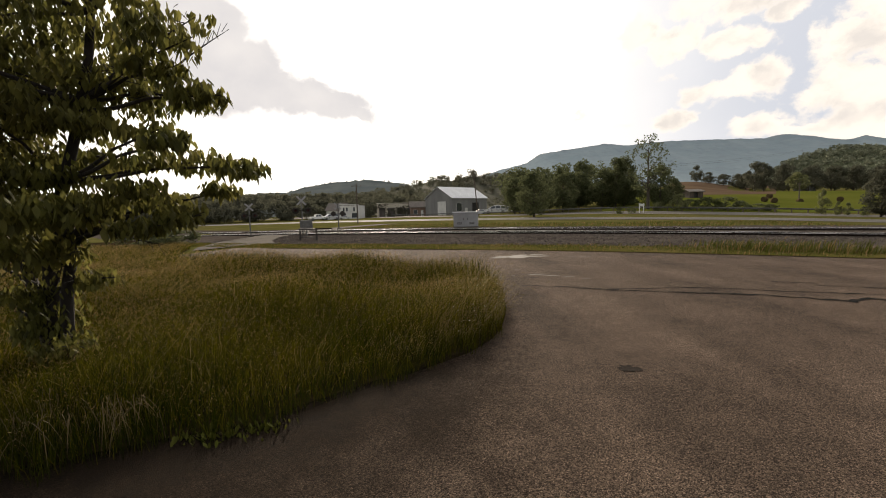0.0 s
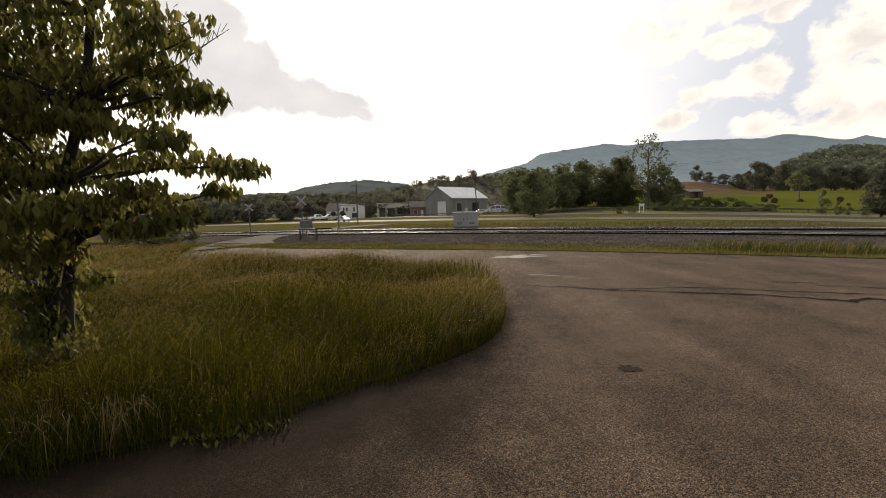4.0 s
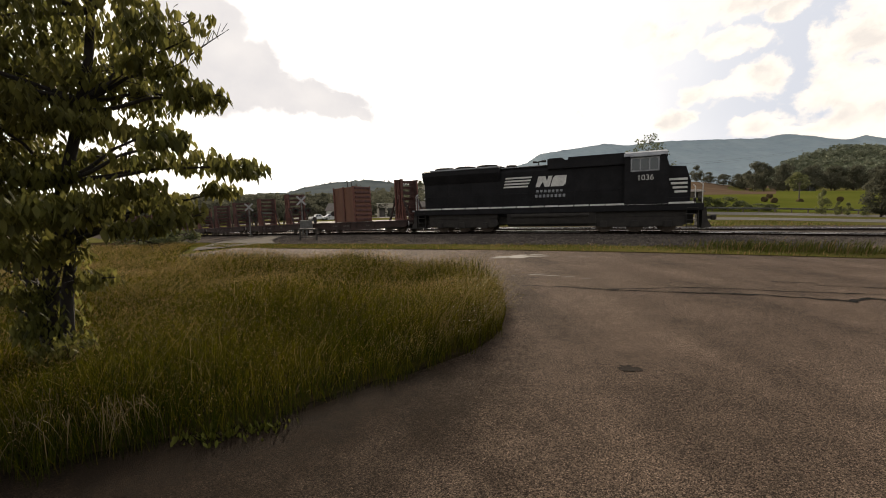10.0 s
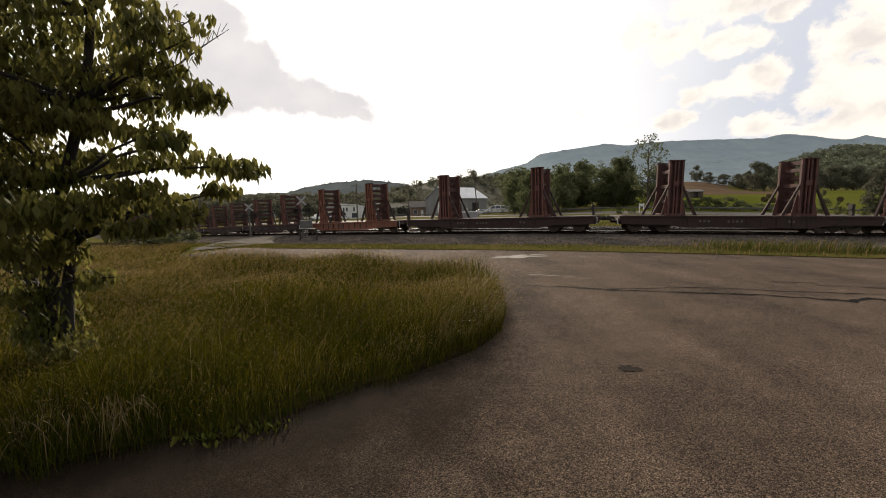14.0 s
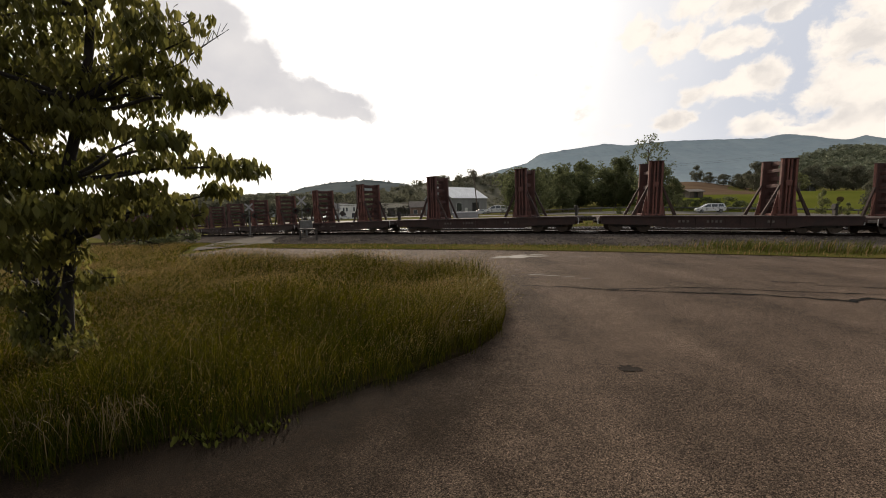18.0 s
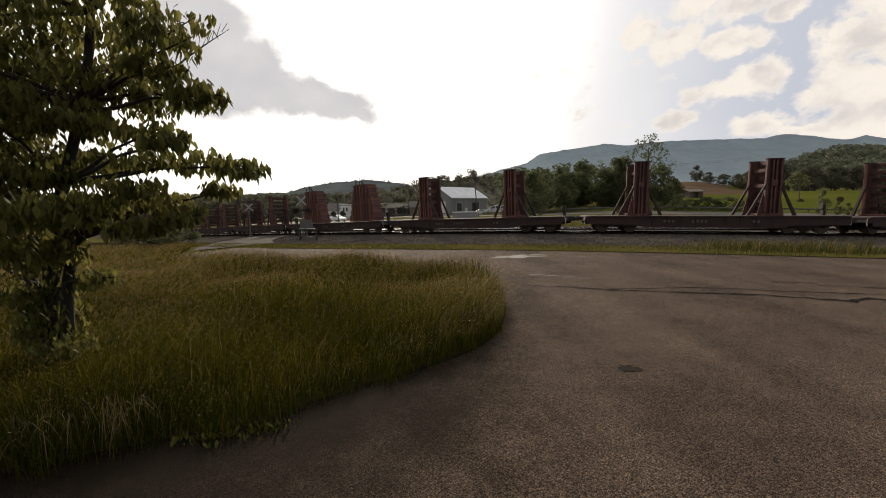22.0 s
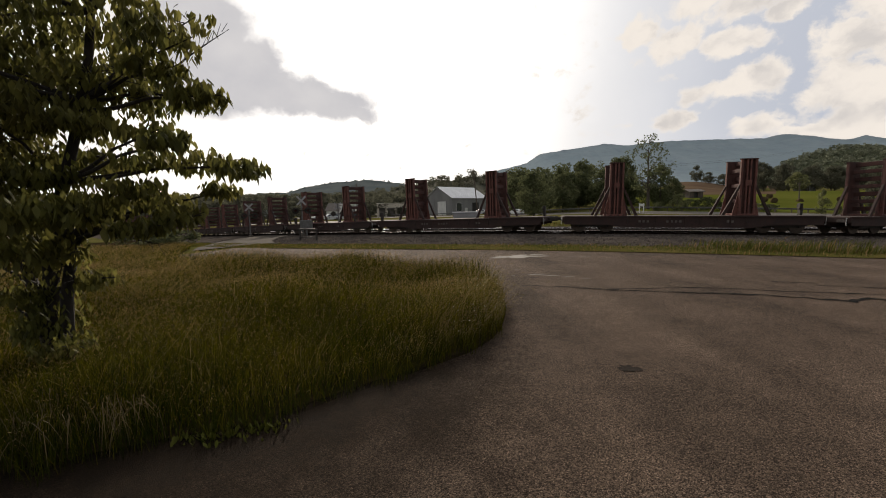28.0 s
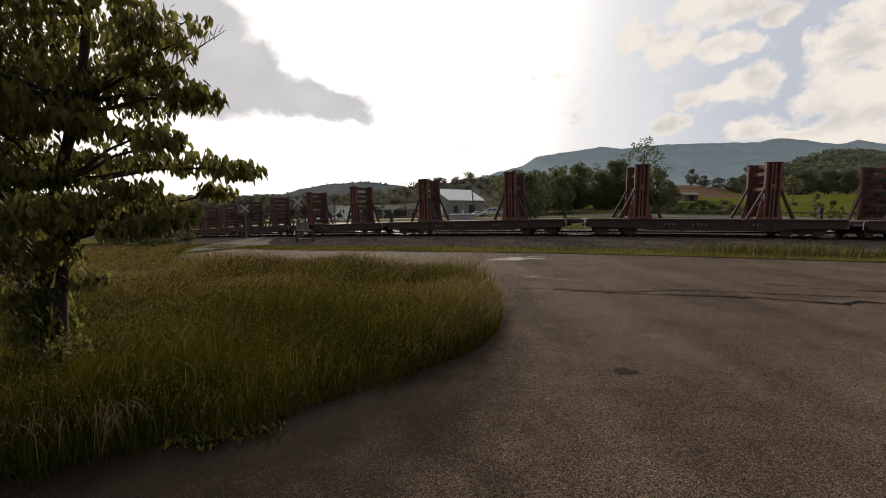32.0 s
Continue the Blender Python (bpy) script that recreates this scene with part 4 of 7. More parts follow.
def build_traffic():
    sedan = vehicle("sedan", "silver four-door compact sedan driving along the highway", "car", 3.9, 1.62,
                    [(-1.93, 0.44), (-1.95, 0.8), (-1.82, 1.0), (-1.1, 1.05), (0.8, 1.02), (1.55, 0.9), (1.9, 0.74), (1.95, 0.47), (1.75, 0.28), (-1.75, 0.28)],
                    [(-1.55, 1.0), (-0.95, 1.46), (-0.5, 1.56), (0.15, 1.54), (0.5, 1.4), (1.05, 1.0)],
                    [[(-1.2, 1.06), (-0.9, 1.39), (-0.36, 1.46), (-0.36, 1.06)], [(-0.28, 1.06), (-0.28, 1.46), (0.12, 1.46), (0.4, 1.35), (0.78, 1.06)]], M["silver_paint"], (-1.18, 1.15), 0.32)
    van = vehicle("minivan", "silver minivan driving along the far carriageway", "van", 5.0, 1.95,
                  [(-2.48, 0.45), (-2.5, 0.9), (-2.42, 1.1), (1.2, 1.08), (2.1, 0.95), (2.45, 0.75), (2.5, 0.45), (2.2, 0.3), (-2.2, 0.3)],
                  [(-2.42, 1.05), (-2.15, 1.68), (-1.8, 1.76), (0.2, 1.76), (0.6, 1.66), (1.65, 1.05)],
                  [[(-2.15, 1.12), (-2.0, 1.58), (-1.2, 1.63), (-1.2, 1.12)], [(-1.1, 1.12), (-1.1, 1.63), (-0.1, 1.63), (-0.1, 1.12)], [(0.0, 1.12), (0.0, 1.63), (0.35, 1.62), (0.65, 1.5), (1.2, 1.12)]], M["silver_paint"], (-1.6, 1.5), 0.34)
    truck = vehicle("pickup_truck", "white extended-cab pickup truck driving along the highway", "pickup truck", 5.8, 2.0,
                    [(-2.9, 0.62), (-2.9, 1.18), (-0.95, 1.18), (-0.9, 1.2), (1.2, 1.2), (1.45, 1.18), (2.6, 1.08), (2.88, 0.92), (2.9, 0.55), (2.6, 0.45), (-2.6, 0.48)],
                    [(-0.95, 1.15), (-0.85, 1.82), (-0.6, 1.9), (0.55, 1.9), (0.8, 1.8), (1.5, 1.15)],
                    [[(-0.78, 1.25), (-0.7, 1.74), (-0.12, 1.78), (-0.12, 1.25)], [(-0.03, 1.25), (-0.03, 1.78), (0.5, 1.78), (0.72, 1.68), (1.15, 1.25)]], M["white_paint"], (-1.75, 1.85), 0.40)
    hatch = vehicle("small_car", "white compact car driving along the far carriageway", "car", 4.3, 1.75,
                    [(-2.1, 0.42), (-2.13, 0.8), (-2.0, 0.98), (0.9, 0.96), (1.75, 0.85), (2.1, 0.7), (2.13, 0.45), (1.9, 0.28), (-1.9, 0.28)],
                    [(-1.95, 0.94), (-1.6, 1.36), (-1.0, 1.47), (0.2, 1.45), (0.5, 1.34), (1.2, 0.94)],
                    [[(-1.5, 1.0), (-1.35, 1.3), (-0.55, 1.38), (-0.55, 1.0)], [(-0.47, 1.0), (-0.47, 1.38), (0.15, 1.38), (0.42, 1.28), (0.85, 1.0)]], M["white_paint"], (-1.3, 1.28), 0.32)
    TRAFFIC.append((sedan, NEAR_WAY, -2.0, 1, [(3.0, 343.0), (5.5, 432.1), (6.0, 448.3), (6.5, 459.6), (7.0, 470.8)]))
    TRAFFIC.append((van, FAR_WAY, 2.0, -1, [(16.6, 607.2), (17.0, 600.7), (18.2, 574.9), (19.0, 556.1), (20.0, 522.8), (21.0, 481.1)]))
    TRAFFIC.append((truck, NEAR_WAY, -2.0, 1, [(23.8, 430.6), (24.2, 442.8), (25.0, 460.7), (25.4, 469.0)]))
    TRAFFIC.append((hatch, FAR_WAY, 2.0, -1, [(24.6, 604.4), (25.0, 597.3), (25.4, 589.0)]))


build_train()
build_traffic()

M.update({
    "leaf_far": material("leaf_far", (0.085, 0.098, 0.046), (0.125, 0.135, 0.066), 0.4, 0.8, random_tint=0.3, through_light=0.5, shine=0.15),
    "leaf_light": material("leaf_light", (0.125, 0.135, 0.06), (0.18, 0.185, 0.09), 0.4, 0.8, random_tint=0.3, through_light=0.5, shine=0.15),
    "leaf_dark": material("leaf_dark", (0.088, 0.090, 0.064), (0.125, 0.125, 0.088), 0.4, 0.85, random_tint=0.25, through_light=0.5, shine=0.15),
    "bark": material("bark", (0.045, 0.035, 0.027), (0.085, 0.068, 0.052), 6, 0.9, bump=0.7, bump_scale=30, stretch=(1, 1, 0.25)),
    # Distance haze is painted into this blue; the woods themselves are green.
    "far_forest_hazed": material("far_forest_hazed", (0.195, 0.25, 0.285), (0.23, 0.285, 0.315), 0.006, 1.0, c3=(0.18, 0.215, 0.255), spot=0.6, spot_scale=0.03, shine=0.0),
    # Blue-grey because the ridge's haze is put into its colour.
    "left_forest_hazed": material("left_forest_hazed", (0.085, 0.10, 0.105), (0.11, 0.125, 0.125), 0.02, 1.0, c3=(0.08, 0.095, 0.10), spot=0.6, spot_scale=0.1, shine=0.0),
    # Paler than nearer trees: haze on the hill, put into the leaf colour.
    "hill_forest_hazed": material("hill_forest_hazed", (0.19, 0.205, 0.145), (0.24, 0.25, 0.18), 0.05, 1.0, random_tint=0.3, c3=(0.04, 0.05, 0.03), spot=0.5, spot_scale=0.4, shine=0.0),
    "hill_floor": material("hill_floor", (0.07, 0.08, 0.05), (0.09, 0.10, 0.062), 0.05, 1.0, shine=0.0),
    "meadow": material("meadow", (0.070, 0.080, 0.014), (0.098, 0.102, 0.022), 0.03, 0.95, bump=0.4, bump_scale=2, c3=(0.09, 0.115, 0.03), spot=0.5, spot_scale=0.5, shine=0.0),
    "ploughed": material("ploughed", (0.090, 0.062, 0.042), (0.125, 0.088, 0.060), 0.05, 0.95, bump=0.4, bump_scale=1.5, c3=(0.10, 0.065, 0.04), spot=0.5, spot_scale=0.5, shine=0.0),
    "verge": material("verge", (0.060, 0.056, 0.014), (0.095, 0.078, 0.028), 0.15, 0.95, bump=0.5, bump_scale=5, c3=(0.05, 0.062, 0.016), spot=0.6, spot_scale=1.5, shine=0.0),
    "hay": material("hay", (0.06, 0.045, 0.024), (0.095, 0.072, 0.04), 3, 0.95, bump=0.6, bump_scale=15, shine=0.0),
    "metal_roof": material("metal_roof", (0.62, 0.64, 0.66), (0.72, 0.74, 0.76), 0.3, 0.45, 0.1, c3=(0.5, 0.5, 0.5), spot=0.4, spot_scale=1.0),
    "metal_wall": material("metal_wall", (0.17, 0.17, 0.17), (0.23, 0.23, 0.225), 0.4, 0.6, c3=(0.2, 0.2, 0.2), spot=0.4, spot_scale=2, stretch=(1, 1, 0.2)),
    "stucco": material("stucco", (0.56, 0.51, 0.42), (0.66, 0.60, 0.50), 0.5, 0.9, c3=(0.38, 0.34, 0.28), spot=0.4, spot_scale=3),
    "brick_far": material("brick_far", (0.16, 0.10, 0.075), (0.22, 0.145, 0.11), 1.0, 0.9, c3=(0.12, 0.08, 0.06), spot=0.5, spot_scale=6),
    "shingle": material("shingle", (0.11, 0.095, 0.085), (0.16, 0.14, 0.125), 0.8, 0.9, c3=(0.08, 0.07, 0.06), spot=0.5, spot_scale=6),
    "white_wall": material("white_wall", (0.58, 0.58, 0.56), (0.70, 0.70, 0.67), 0.5, 0.8, c3=(0.42, 0.41, 0.39), spot=0.3, spot_scale=2),
    "dark_opening": material("dark_opening", (0.02, 0.02, 0.02), (0.035, 0.033, 0.03), 1, 0.8),
    "cabinet": material("cabinet", (0.26, 0.26, 0.27), (0.34, 0.34, 0.35), 0.8, 0.6, 0.1, c3=(0.3, 0.29, 0.28), spot=0.4, spot_scale=4),
    "galvanised": material("galvanised", (0.09, 0.088, 0.085), (0.14, 0.137, 0.13), 2, 0.65, 0.2, c3=(0.22, 0.22, 0.22), spot=0.4, spot_scale=8),
    "pole_wood": material("pole_wood", (0.07, 0.055, 0.045), (0.12, 0.095, 0.075), 3, 0.9, bump=0.5, stretch=(1, 1, 0.1)),
    "blue_roof": material("blue_roof", (0.10, 0.12, 0.16), (0.15, 0.17, 0.21), 1, 0.7),
    "dark_frame": material("dark_frame", (0.03, 0.026, 0.023), (0.06, 0.05, 0.042), 4, 0.7, 0.4),
})


# ---- fields beyond the highway ----
def field(name, mat, label, x0, x1, y0, y1, nx, ny, lift, edge=lambda x, y: True):
    g = Shape()
    for j in range(ny + 1):
        for i in range(nx + 1):
            u = x0 + (x1 - x0) * i / nx
            y = y0 + (y1 - y0) * (j / ny) ** 1.3
            x = u * y
            g.v.append((x, y, lie(x, y) + lift))
    for j in range(ny):
        for i in range(nx):
            a = j * (nx + 1) + i
            g.f.append((a, a + 1, a + nx + 2, a + nx + 1))
    tagged(part(name, g, mat, smooth=True), label, "field", kind="structure")


field("meadow", M["meadow"], "bright green mown meadow with round bales", 0.40, 1.35, 79, 205, 40, 30, 0.03)
field("ploughed_field", M["ploughed"], "reddish-brown bare field on a low rise", 0.56, 0.84, 146, 300, 30, 26, 0.08)


# ---- hills ----
def ridge_hill(name, mat, label, crest, y0, y1, foot, rough, step, seed):
    """A wooded slope that climbs from y0 to a crest line (x, z) at y1 and falls behind it."""
    g = Shape()
    xs = [c[0] for c in crest]
    zs = [c[1] for c in crest]
    nx = int((xs[-1] - xs[0]) / step)
    levels = (0.0, 0.2, 0.4, 0.55, 0.7, 0.8, 0.88, 0.94, 0.98, 1.0, 1.06, 1.25)
    for t in levels:
        for i in range(nx + 1):
            x = xs[0] + step * i
            top = float(np.interp(x, xs, zs))
            k = min(t, 1.0)
            z = foot + (top - foot) * (k ** 1.25) if t <= 1 else top - (t - 1) * (top - foot) * 1.5
            y = y0 + (y1 - y0) * t
            n = noise.noise(Vector((x / (step * 3.1) + seed, y / (step * 4), seed * 1.7))) + 0.6 * noise.noise(Vector((x / step * 0.9, y / step * 0.7, seed)))
            g.v.append((x, y, z + rough * n * (0.4 + 0.6 * k)))
    w = nx + 1
    for j in range(len(levels) - 1):
        for i in range(nx):
            a = j * w + i
            g.f.append((a, a + 1, a + w + 1, a + w))
    return tagged(part(name, g, mat, smooth=False), label, "hill", kind="structure")


BLUE_RIDGE = [(-820, 23.3), (-79, 102.8), (383, 250.5), (548, 285.9), (640, 344.6), (804, 365.4), (1059, 398.1), (1205, 387.2), (1459, 405.6), (1896, 408.6), (2078, 407.4), (2215, 432.3), (2405, 413.2), (2615, 382.9), (2744, 411.6), (2873, 386.9), (3358, 356.6)]
LEFT_RIDGE = [(-918, 35.2), (-715, 41.9), (-594, 44.1), (-513, 44.6), (-418, 52.8), (-365, 51.4), (-323, 63.7), (-269, 71.5), (-175, 78.4), (-122, 71.7), (-55, 59.3), (65, 29.5)]
MID_RIDGE = [(-87, 13.2), (-51, 18.8), (-31, 22.0), (-13, 27.0), (-3, 29.0), (10, 27.0), (25, 31.0), (50, 30.0), (76, 27.5), (111, 23), (152, 16.0)]
RIGHT_HILL = [(375, 20.7), (411, 31.8), (439, 45.0), (472, 58), (518, 68), (548, 66.5), (585, 61.5), (672, 60)]
ridge_hill("blue_mountain", M["far_forest_hazed"], "long wooded mountain ridge with blue haze painted on", BLUE_RIDGE, 1200, 2600, 5, 5, 26, 1.0)
ridge_hill("left_hill", M["left_forest_hazed"], "wooded ridge with blue-grey haze painted on", LEFT_RIDGE, 480, 950, -2, 2.0, 7, 2.0)
ridge_hill("middle_hill", M["leaf_dark"], "dark wooded hillside behind the barn", MID_RIDGE, 230, 360, -1, 1.0, 4, 3.0)
ridge_hill("right_hill", M["hill_floor"], "green wooded hill beyond the meadow", RIGHT_HILL, 270, 520, 8, 1.5, 6, 4.0)


def leaf_cloud(rng, centres, radii, count, size, flat=0.75):
    """Small four-sided leaves scattered in clumps."""
    c = np.repeat(np.array(centres, float), count, axis=0)
    r = np.repeat(np.array(radii, float), count)
    n = len(c)
    v = rng.normal(size=(n, 3))
    v /= np.linalg.norm(v, axis=1)[:, None]
    rad = r * rng.uniform(0.35, 1.0, n) ** 0.5
    p = c + v * rad[:, None] * np.array([1, 1, flat])
    a = rng.normal(size=(n, 3))
    a /= np.linalg.norm(a, axis=1)[:, None]
    b = np.cross(a, rng.normal(size=(n, 3)))
    b /= np.linalg.norm(b, axis=1)[:, None]
    s = (size * rng.uniform(0.6, 1.3, n))[:, None]
    quad = np.stack([p - a * s, p - b * s * 0.55, p + a * s, p + b * s * 0.55], axis=1).reshape(-1, 3)
    return quad


def quad_mesh(name, verts, mat, per=4):
    verts = np.asarray(verts, np.float32)
    n = len(verts) // per
    me = bpy.data.meshes.new(name)
    me.vertices.add(len(verts))
    me.vertices.foreach_set("co", verts.ravel())
    me.loops.add(len(verts))
    me.loops.foreach_set("vertex_index", np.arange(len(verts), dtype=np.int32))
    me.polygons.add(n)
    me.polygons.foreach_set("loop_start", np.arange(0, len(verts), per, dtype=np.int32))
    me.update(calc_edges=True)
    me.validate()
    me.materials.append(mat)
    return me


def crowns(name, label, mat, crest, y0, y1, foot, rows, gap, crown, seed, rise=1.25):
    """A wood on a slope: ragged crowns, joined, too many to count."""
    rng = np.random.default_rng(seed)
    xs, zs = [c[0] for c in crest], [c[1] for c in crest]
    out = []
    for t in rows:
        for x in np.arange(xs[0], xs[-1], gap):
            x += rng.uniform(-0.4, 0.4) * gap
            top = float(np.interp(x, xs, zs))
            z = foot + (top - foot) * t ** rise
            y = y0 + (y1 - y0) * t + rng.uniform(-4, 4)
            h = crown * rng.uniform(0.7, 1.35)
            cs = [(x + rng.normal() * h * 0.3, y + rng.normal() * h * 0.3, z + h * rng.uniform(-0.1, 0.75)) for _ in range(5)]
            out.append(leaf_cloud(rng, cs, [h * 0.42] * 5, 30, h * 0.125))
    tagged(part(name, quad_mesh(name, np.concatenate(out), mat), None), label, "woods", kind="stuff")


crowns("hill_woods", "dark ragged tree crowns on the hillside behind the barn", M["leaf_dark"], MID_RIDGE, 230, 360, -1, (0.15, 0.35, 0.55, 0.72, 0.86, 0.95, 1.0), 7.0, 5.0, 11)
crowns("far_hill_woods", "rounded green tree crowns on the hill beyond the meadow", M["hill_forest_hazed"], RIGHT_HILL, 270, 520, 8, (0.1, 0.25, 0.38, 0.5, 0.6, 0.68, 0.76, 0.83, 0.89, 0.94, 0.98, 1.0), 6.0, 6.5, 12)
crowns("roadside_woods", "dark continuous wood beyond the highway", M["leaf_dark"], [(-260, 13.5), (-175, 10.2), (-120, 9.9), (-80, 9.6), (-40, 8.8), (0, 8.0)], 164, 205, 0, (0.0, 0.04, 0.12, 0.25, 0.38, 0.5, 0.62, 0.75, 0.88, 1.0), 2.6, 3.0, 14, 0.45)
crowns("grove", "dark trees massed behind the highway", M["leaf_far"], [(21, 11.0), (26, 12.5), (32, 13.0), (45, 14.0), (54, 14.0), (60, 10.5), (66, 6.0)], 114, 138, 0.5, (0.02, 0.08, 0.2, 0.4, 0.6, 0.8, 1.0), 2.3, 2.6, 15, 0.5)
crowns("ridge_woods", "tree tops along the far ridge, haze in their colour", M["left_forest_hazed"], [(x, z - 3) for x, z in LEFT_RIDGE], 480, 950, -2, (0.96, 1.0), 7.0, 5.0, 13)


# ---- trees beyond the line ----
def tree(name, label, height, width, base, leaf_mat, seed, clumps=46, per=60, leaf=0.26, sparse=False, category="tree"):
    t = thing(name, label, category)
    rng = np.random.default_rng(seed)
    trunk = Shape()
    lean = rng.normal(size=2) * 0.02 * height
    r0 = max(height * 0.018, 0.05)
    knots = [Vector((lean[0] * k * k, lean[1] * k * k, height * 0.8 * k)) for k in (0, 0.25, 0.5, 0.75, 1.0)]
    knots[0].z = -0.25
    trunk.path(knots, [r0 * 1.3, r0, r0 * 0.8, r0 * 0.55, r0 * 0.2], 8)
    cs, rs = [], []
    for k in range(clumps):
        a = rng.uniform(0, 2 * math.pi)
        q = rng.uniform(0, 1)
        z = base + (height - base) * (0.04 + 0.9 * q)
        body = math.sin(math.pi * min(max((q * 0.86 + 0.12), 0), 1)) ** 0.7
        rad = width / 2 * body * rng.uniform(0.35, 0.95)
        c = Vector((math.cos(a) * rad, math.sin(a) * rad, z))
        cs.append(tuple(c))
        rs.append(width * rng.uniform(0.09, 0.17) * (0.75 if sparse else 1.0))
        if k % 3 == 0:
            lo = Vector((lean[0] * q * q * 0.5, lean[1] * q * q * 0.5, max(base * 0.8, z - rad * 0.7)))
            trunk.tube(lo, c, r0 * 0.35, r0 * 0.08, 5, caps=False)
    part("trunk", trunk, M["bark"], t, "brown trunk and limbs", recalc=False)
    part("crown", quad_mesh("crown", leaf_cloud(rng, cs, rs, per, leaf), leaf_mat), None, t, "leafy crown")
    return t


def stand(src, used, x, y, h, w, h0, w0, turn):
    m = Matrix.Translation((x, y, lie(x, y))) @ pose(0, 0, 0, 0, 0, turn) @ Matrix.Diagonal((w / w0, w / w0, h / h0, 1))
    if src not in used:
        used.add(src)
        src.matrix_basis = m
        return src
    k = src.scale
    return copy_thing(src, m @ Matrix.Diagonal((1 / k.x, 1 / k.y, 1 / k.z, 1)))


def plant_trees():
    rng = random.Random(9)
    used = set()
    broad = [tree("deciduous_tree", "dark green broadleaf tree beside the highway", 12, 10, 0.7, M["leaf_far"], 20 + k, 95, 85, 0.23) for k in range(4)]
    for x, y, h, w in [(17.6, 76, 8.6, 7.4), (20.5, 112, 10.4, 8.0), (26.5, 108, 10.0, 9.0), (31.0, 102, 9.8, 8.0), (37.0, 125, 13.4, 4.0), (36.0, 112, 10.6, 9.0), (45.1, 128, 15.2, 8.6), (43.5, 108, 10.4, 9.0),
                       (46.4, 106, 13.0, 7.5), (49.5, 108, 13.6, 8.0), (53.2, 97, 10.6, 6.6), (57.6, 99, 7.0, 5.6), (23.5, 120, 10.8, 8.0), (40.0, 116, 10.6, 9.0), (52.0, 114, 11.5, 8.0), (30.0, 118, 11.0, 8.5)]:
        stand(rng.choice(broad), used, x, y, h, w, 12, 10, rng.uniform(0, 360))
    thin = tree("tall_thin_tree", "tall sparse pale-leaved tree with an open top", 17.4, 10.5, 4.5, M["leaf_far"], 31, 90, 13, 0.28, True)
    thin.matrix_basis = Matrix.Translation((47.7, 92, lie(47.7, 92)))
    far = [tree("distant_tree", "distant green tree at the edge of the meadow", 13, 12, 1.0, M["leaf_dark"], 40 + k, 60, 60, 0.36) for k in range(3)]
    light = tree("distant_pale_tree", "rounded pale green tree at the edge of the meadow", 9, 10, 0.8, M["leaf_light"], 45, 40, 26, 0.5)
    for i, (x, y, h, w) in enumerate([(168.9, 215, 15.4, 11.5), (175.5, 217, 15.8, 11.0), (184.2, 215, 15.0, 10.5), (190.0, 218, 13.5, 10.0), (195.2, 212, 13.2, 12.0), (201.0, 216, 13.8, 11.0), (207.3, 212, 12.6, 11.0),
                                      (213.0, 216, 13.4, 12.0), (219.3, 212, 13.0, 12.0), (225.0, 216, 13.0, 11.0), (231.4, 212, 13.0, 12.0), (239.0, 214, 14.0, 13.0), (162.7, 255, 10.2, 8.0), (176.8, 250, 7.4, 9.0),
                                      (184.0, 248, 8.6, 10.0), (170.0, 254, 6.8, 9.0), (191.0, 244, 10.0, 11.0), (180.0, 236, 9.6, 9.0), (188.5, 224, 7.0, 8.0), (247.0, 214, 14.0, 13.0)]):
        stand(far[i % 3], used, x, y, h, w, 13, 12, rng.uniform(0, 360))
    stand(light, used, 165.1, 185, 8.8, 8.6, 9, 10, 0)
    cedar = tree("cedar_tree", "dense dark cedar tree beside the highway", 8.0, 5.0, 0.3, M["leaf_dark"], 50, 130, 70, 0.16)
    cedar.matrix_basis = Matrix.Translation((73.2, 66, lie(73.2, 66)))
    bush = [tree("shrub", "leafy green shrub behind the guard rail", 3, 4, 0.1, M["leaf_far" if k else "leaf_light"], 60 + k, 34, 60, 0.13, category="shrub") for k in range(3)]
    for i, (x, y, h, w) in enumerate([(49.9, 84, 3.4, 4.1), (53.8, 86, 2.5, 3.2), (57.2, 86, 2.7, 4.9), (60.0, 84, 3.0, 5.3), (63.0, 84, 2.0, 4.1), (65.9, 83, 1.6, 4.7), (68.0, 82, 1.4, 3.5), (70.0, 73, 4.4, 2.2),
                                      (71.9, 72, 2.4, 1.3), (73.2, 71.5, 2.2, 1.4), (75.4, 71, 1.6, 0.9), (76.2, 71, 1.5, 0.8), (34.8, 78, 1.4, 1.6), (37.3, 78, 1.4, 1.8), (47, 86, 1.8, 3),
                                      (-26.8, 40.5, 1.6, 3.6), (-29.5, 41.5, 2.0, 4.0), (-33.0, 43, 2.3, 5.0)]):
        stand(bush[0 if i in (0, 7, 8, 9) else 1 + i % 2], used, x, y, h, w, 3, 4, rng.uniform(0, 360))
    left = [tree("roadside_tree", "dark tree in a row beyond the highway", 12, 10, 0.2, M["leaf_dark"], 70 + k, 90, 80, 0.24) for k in range(3)]
    for i in range(30):
        x = -150 + i * 5.6 + rng.uniform(-2, 2)
        y = rng.uniform(180, 200) + (18 if x > -40 else 0)
        stand(left[i % 3], used, x, y, rng.uniform(10.8, 12.2) * y / 182, rng.uniform(8, 11), 12, 10, rng.uniform(0, 360))


plant_trees()


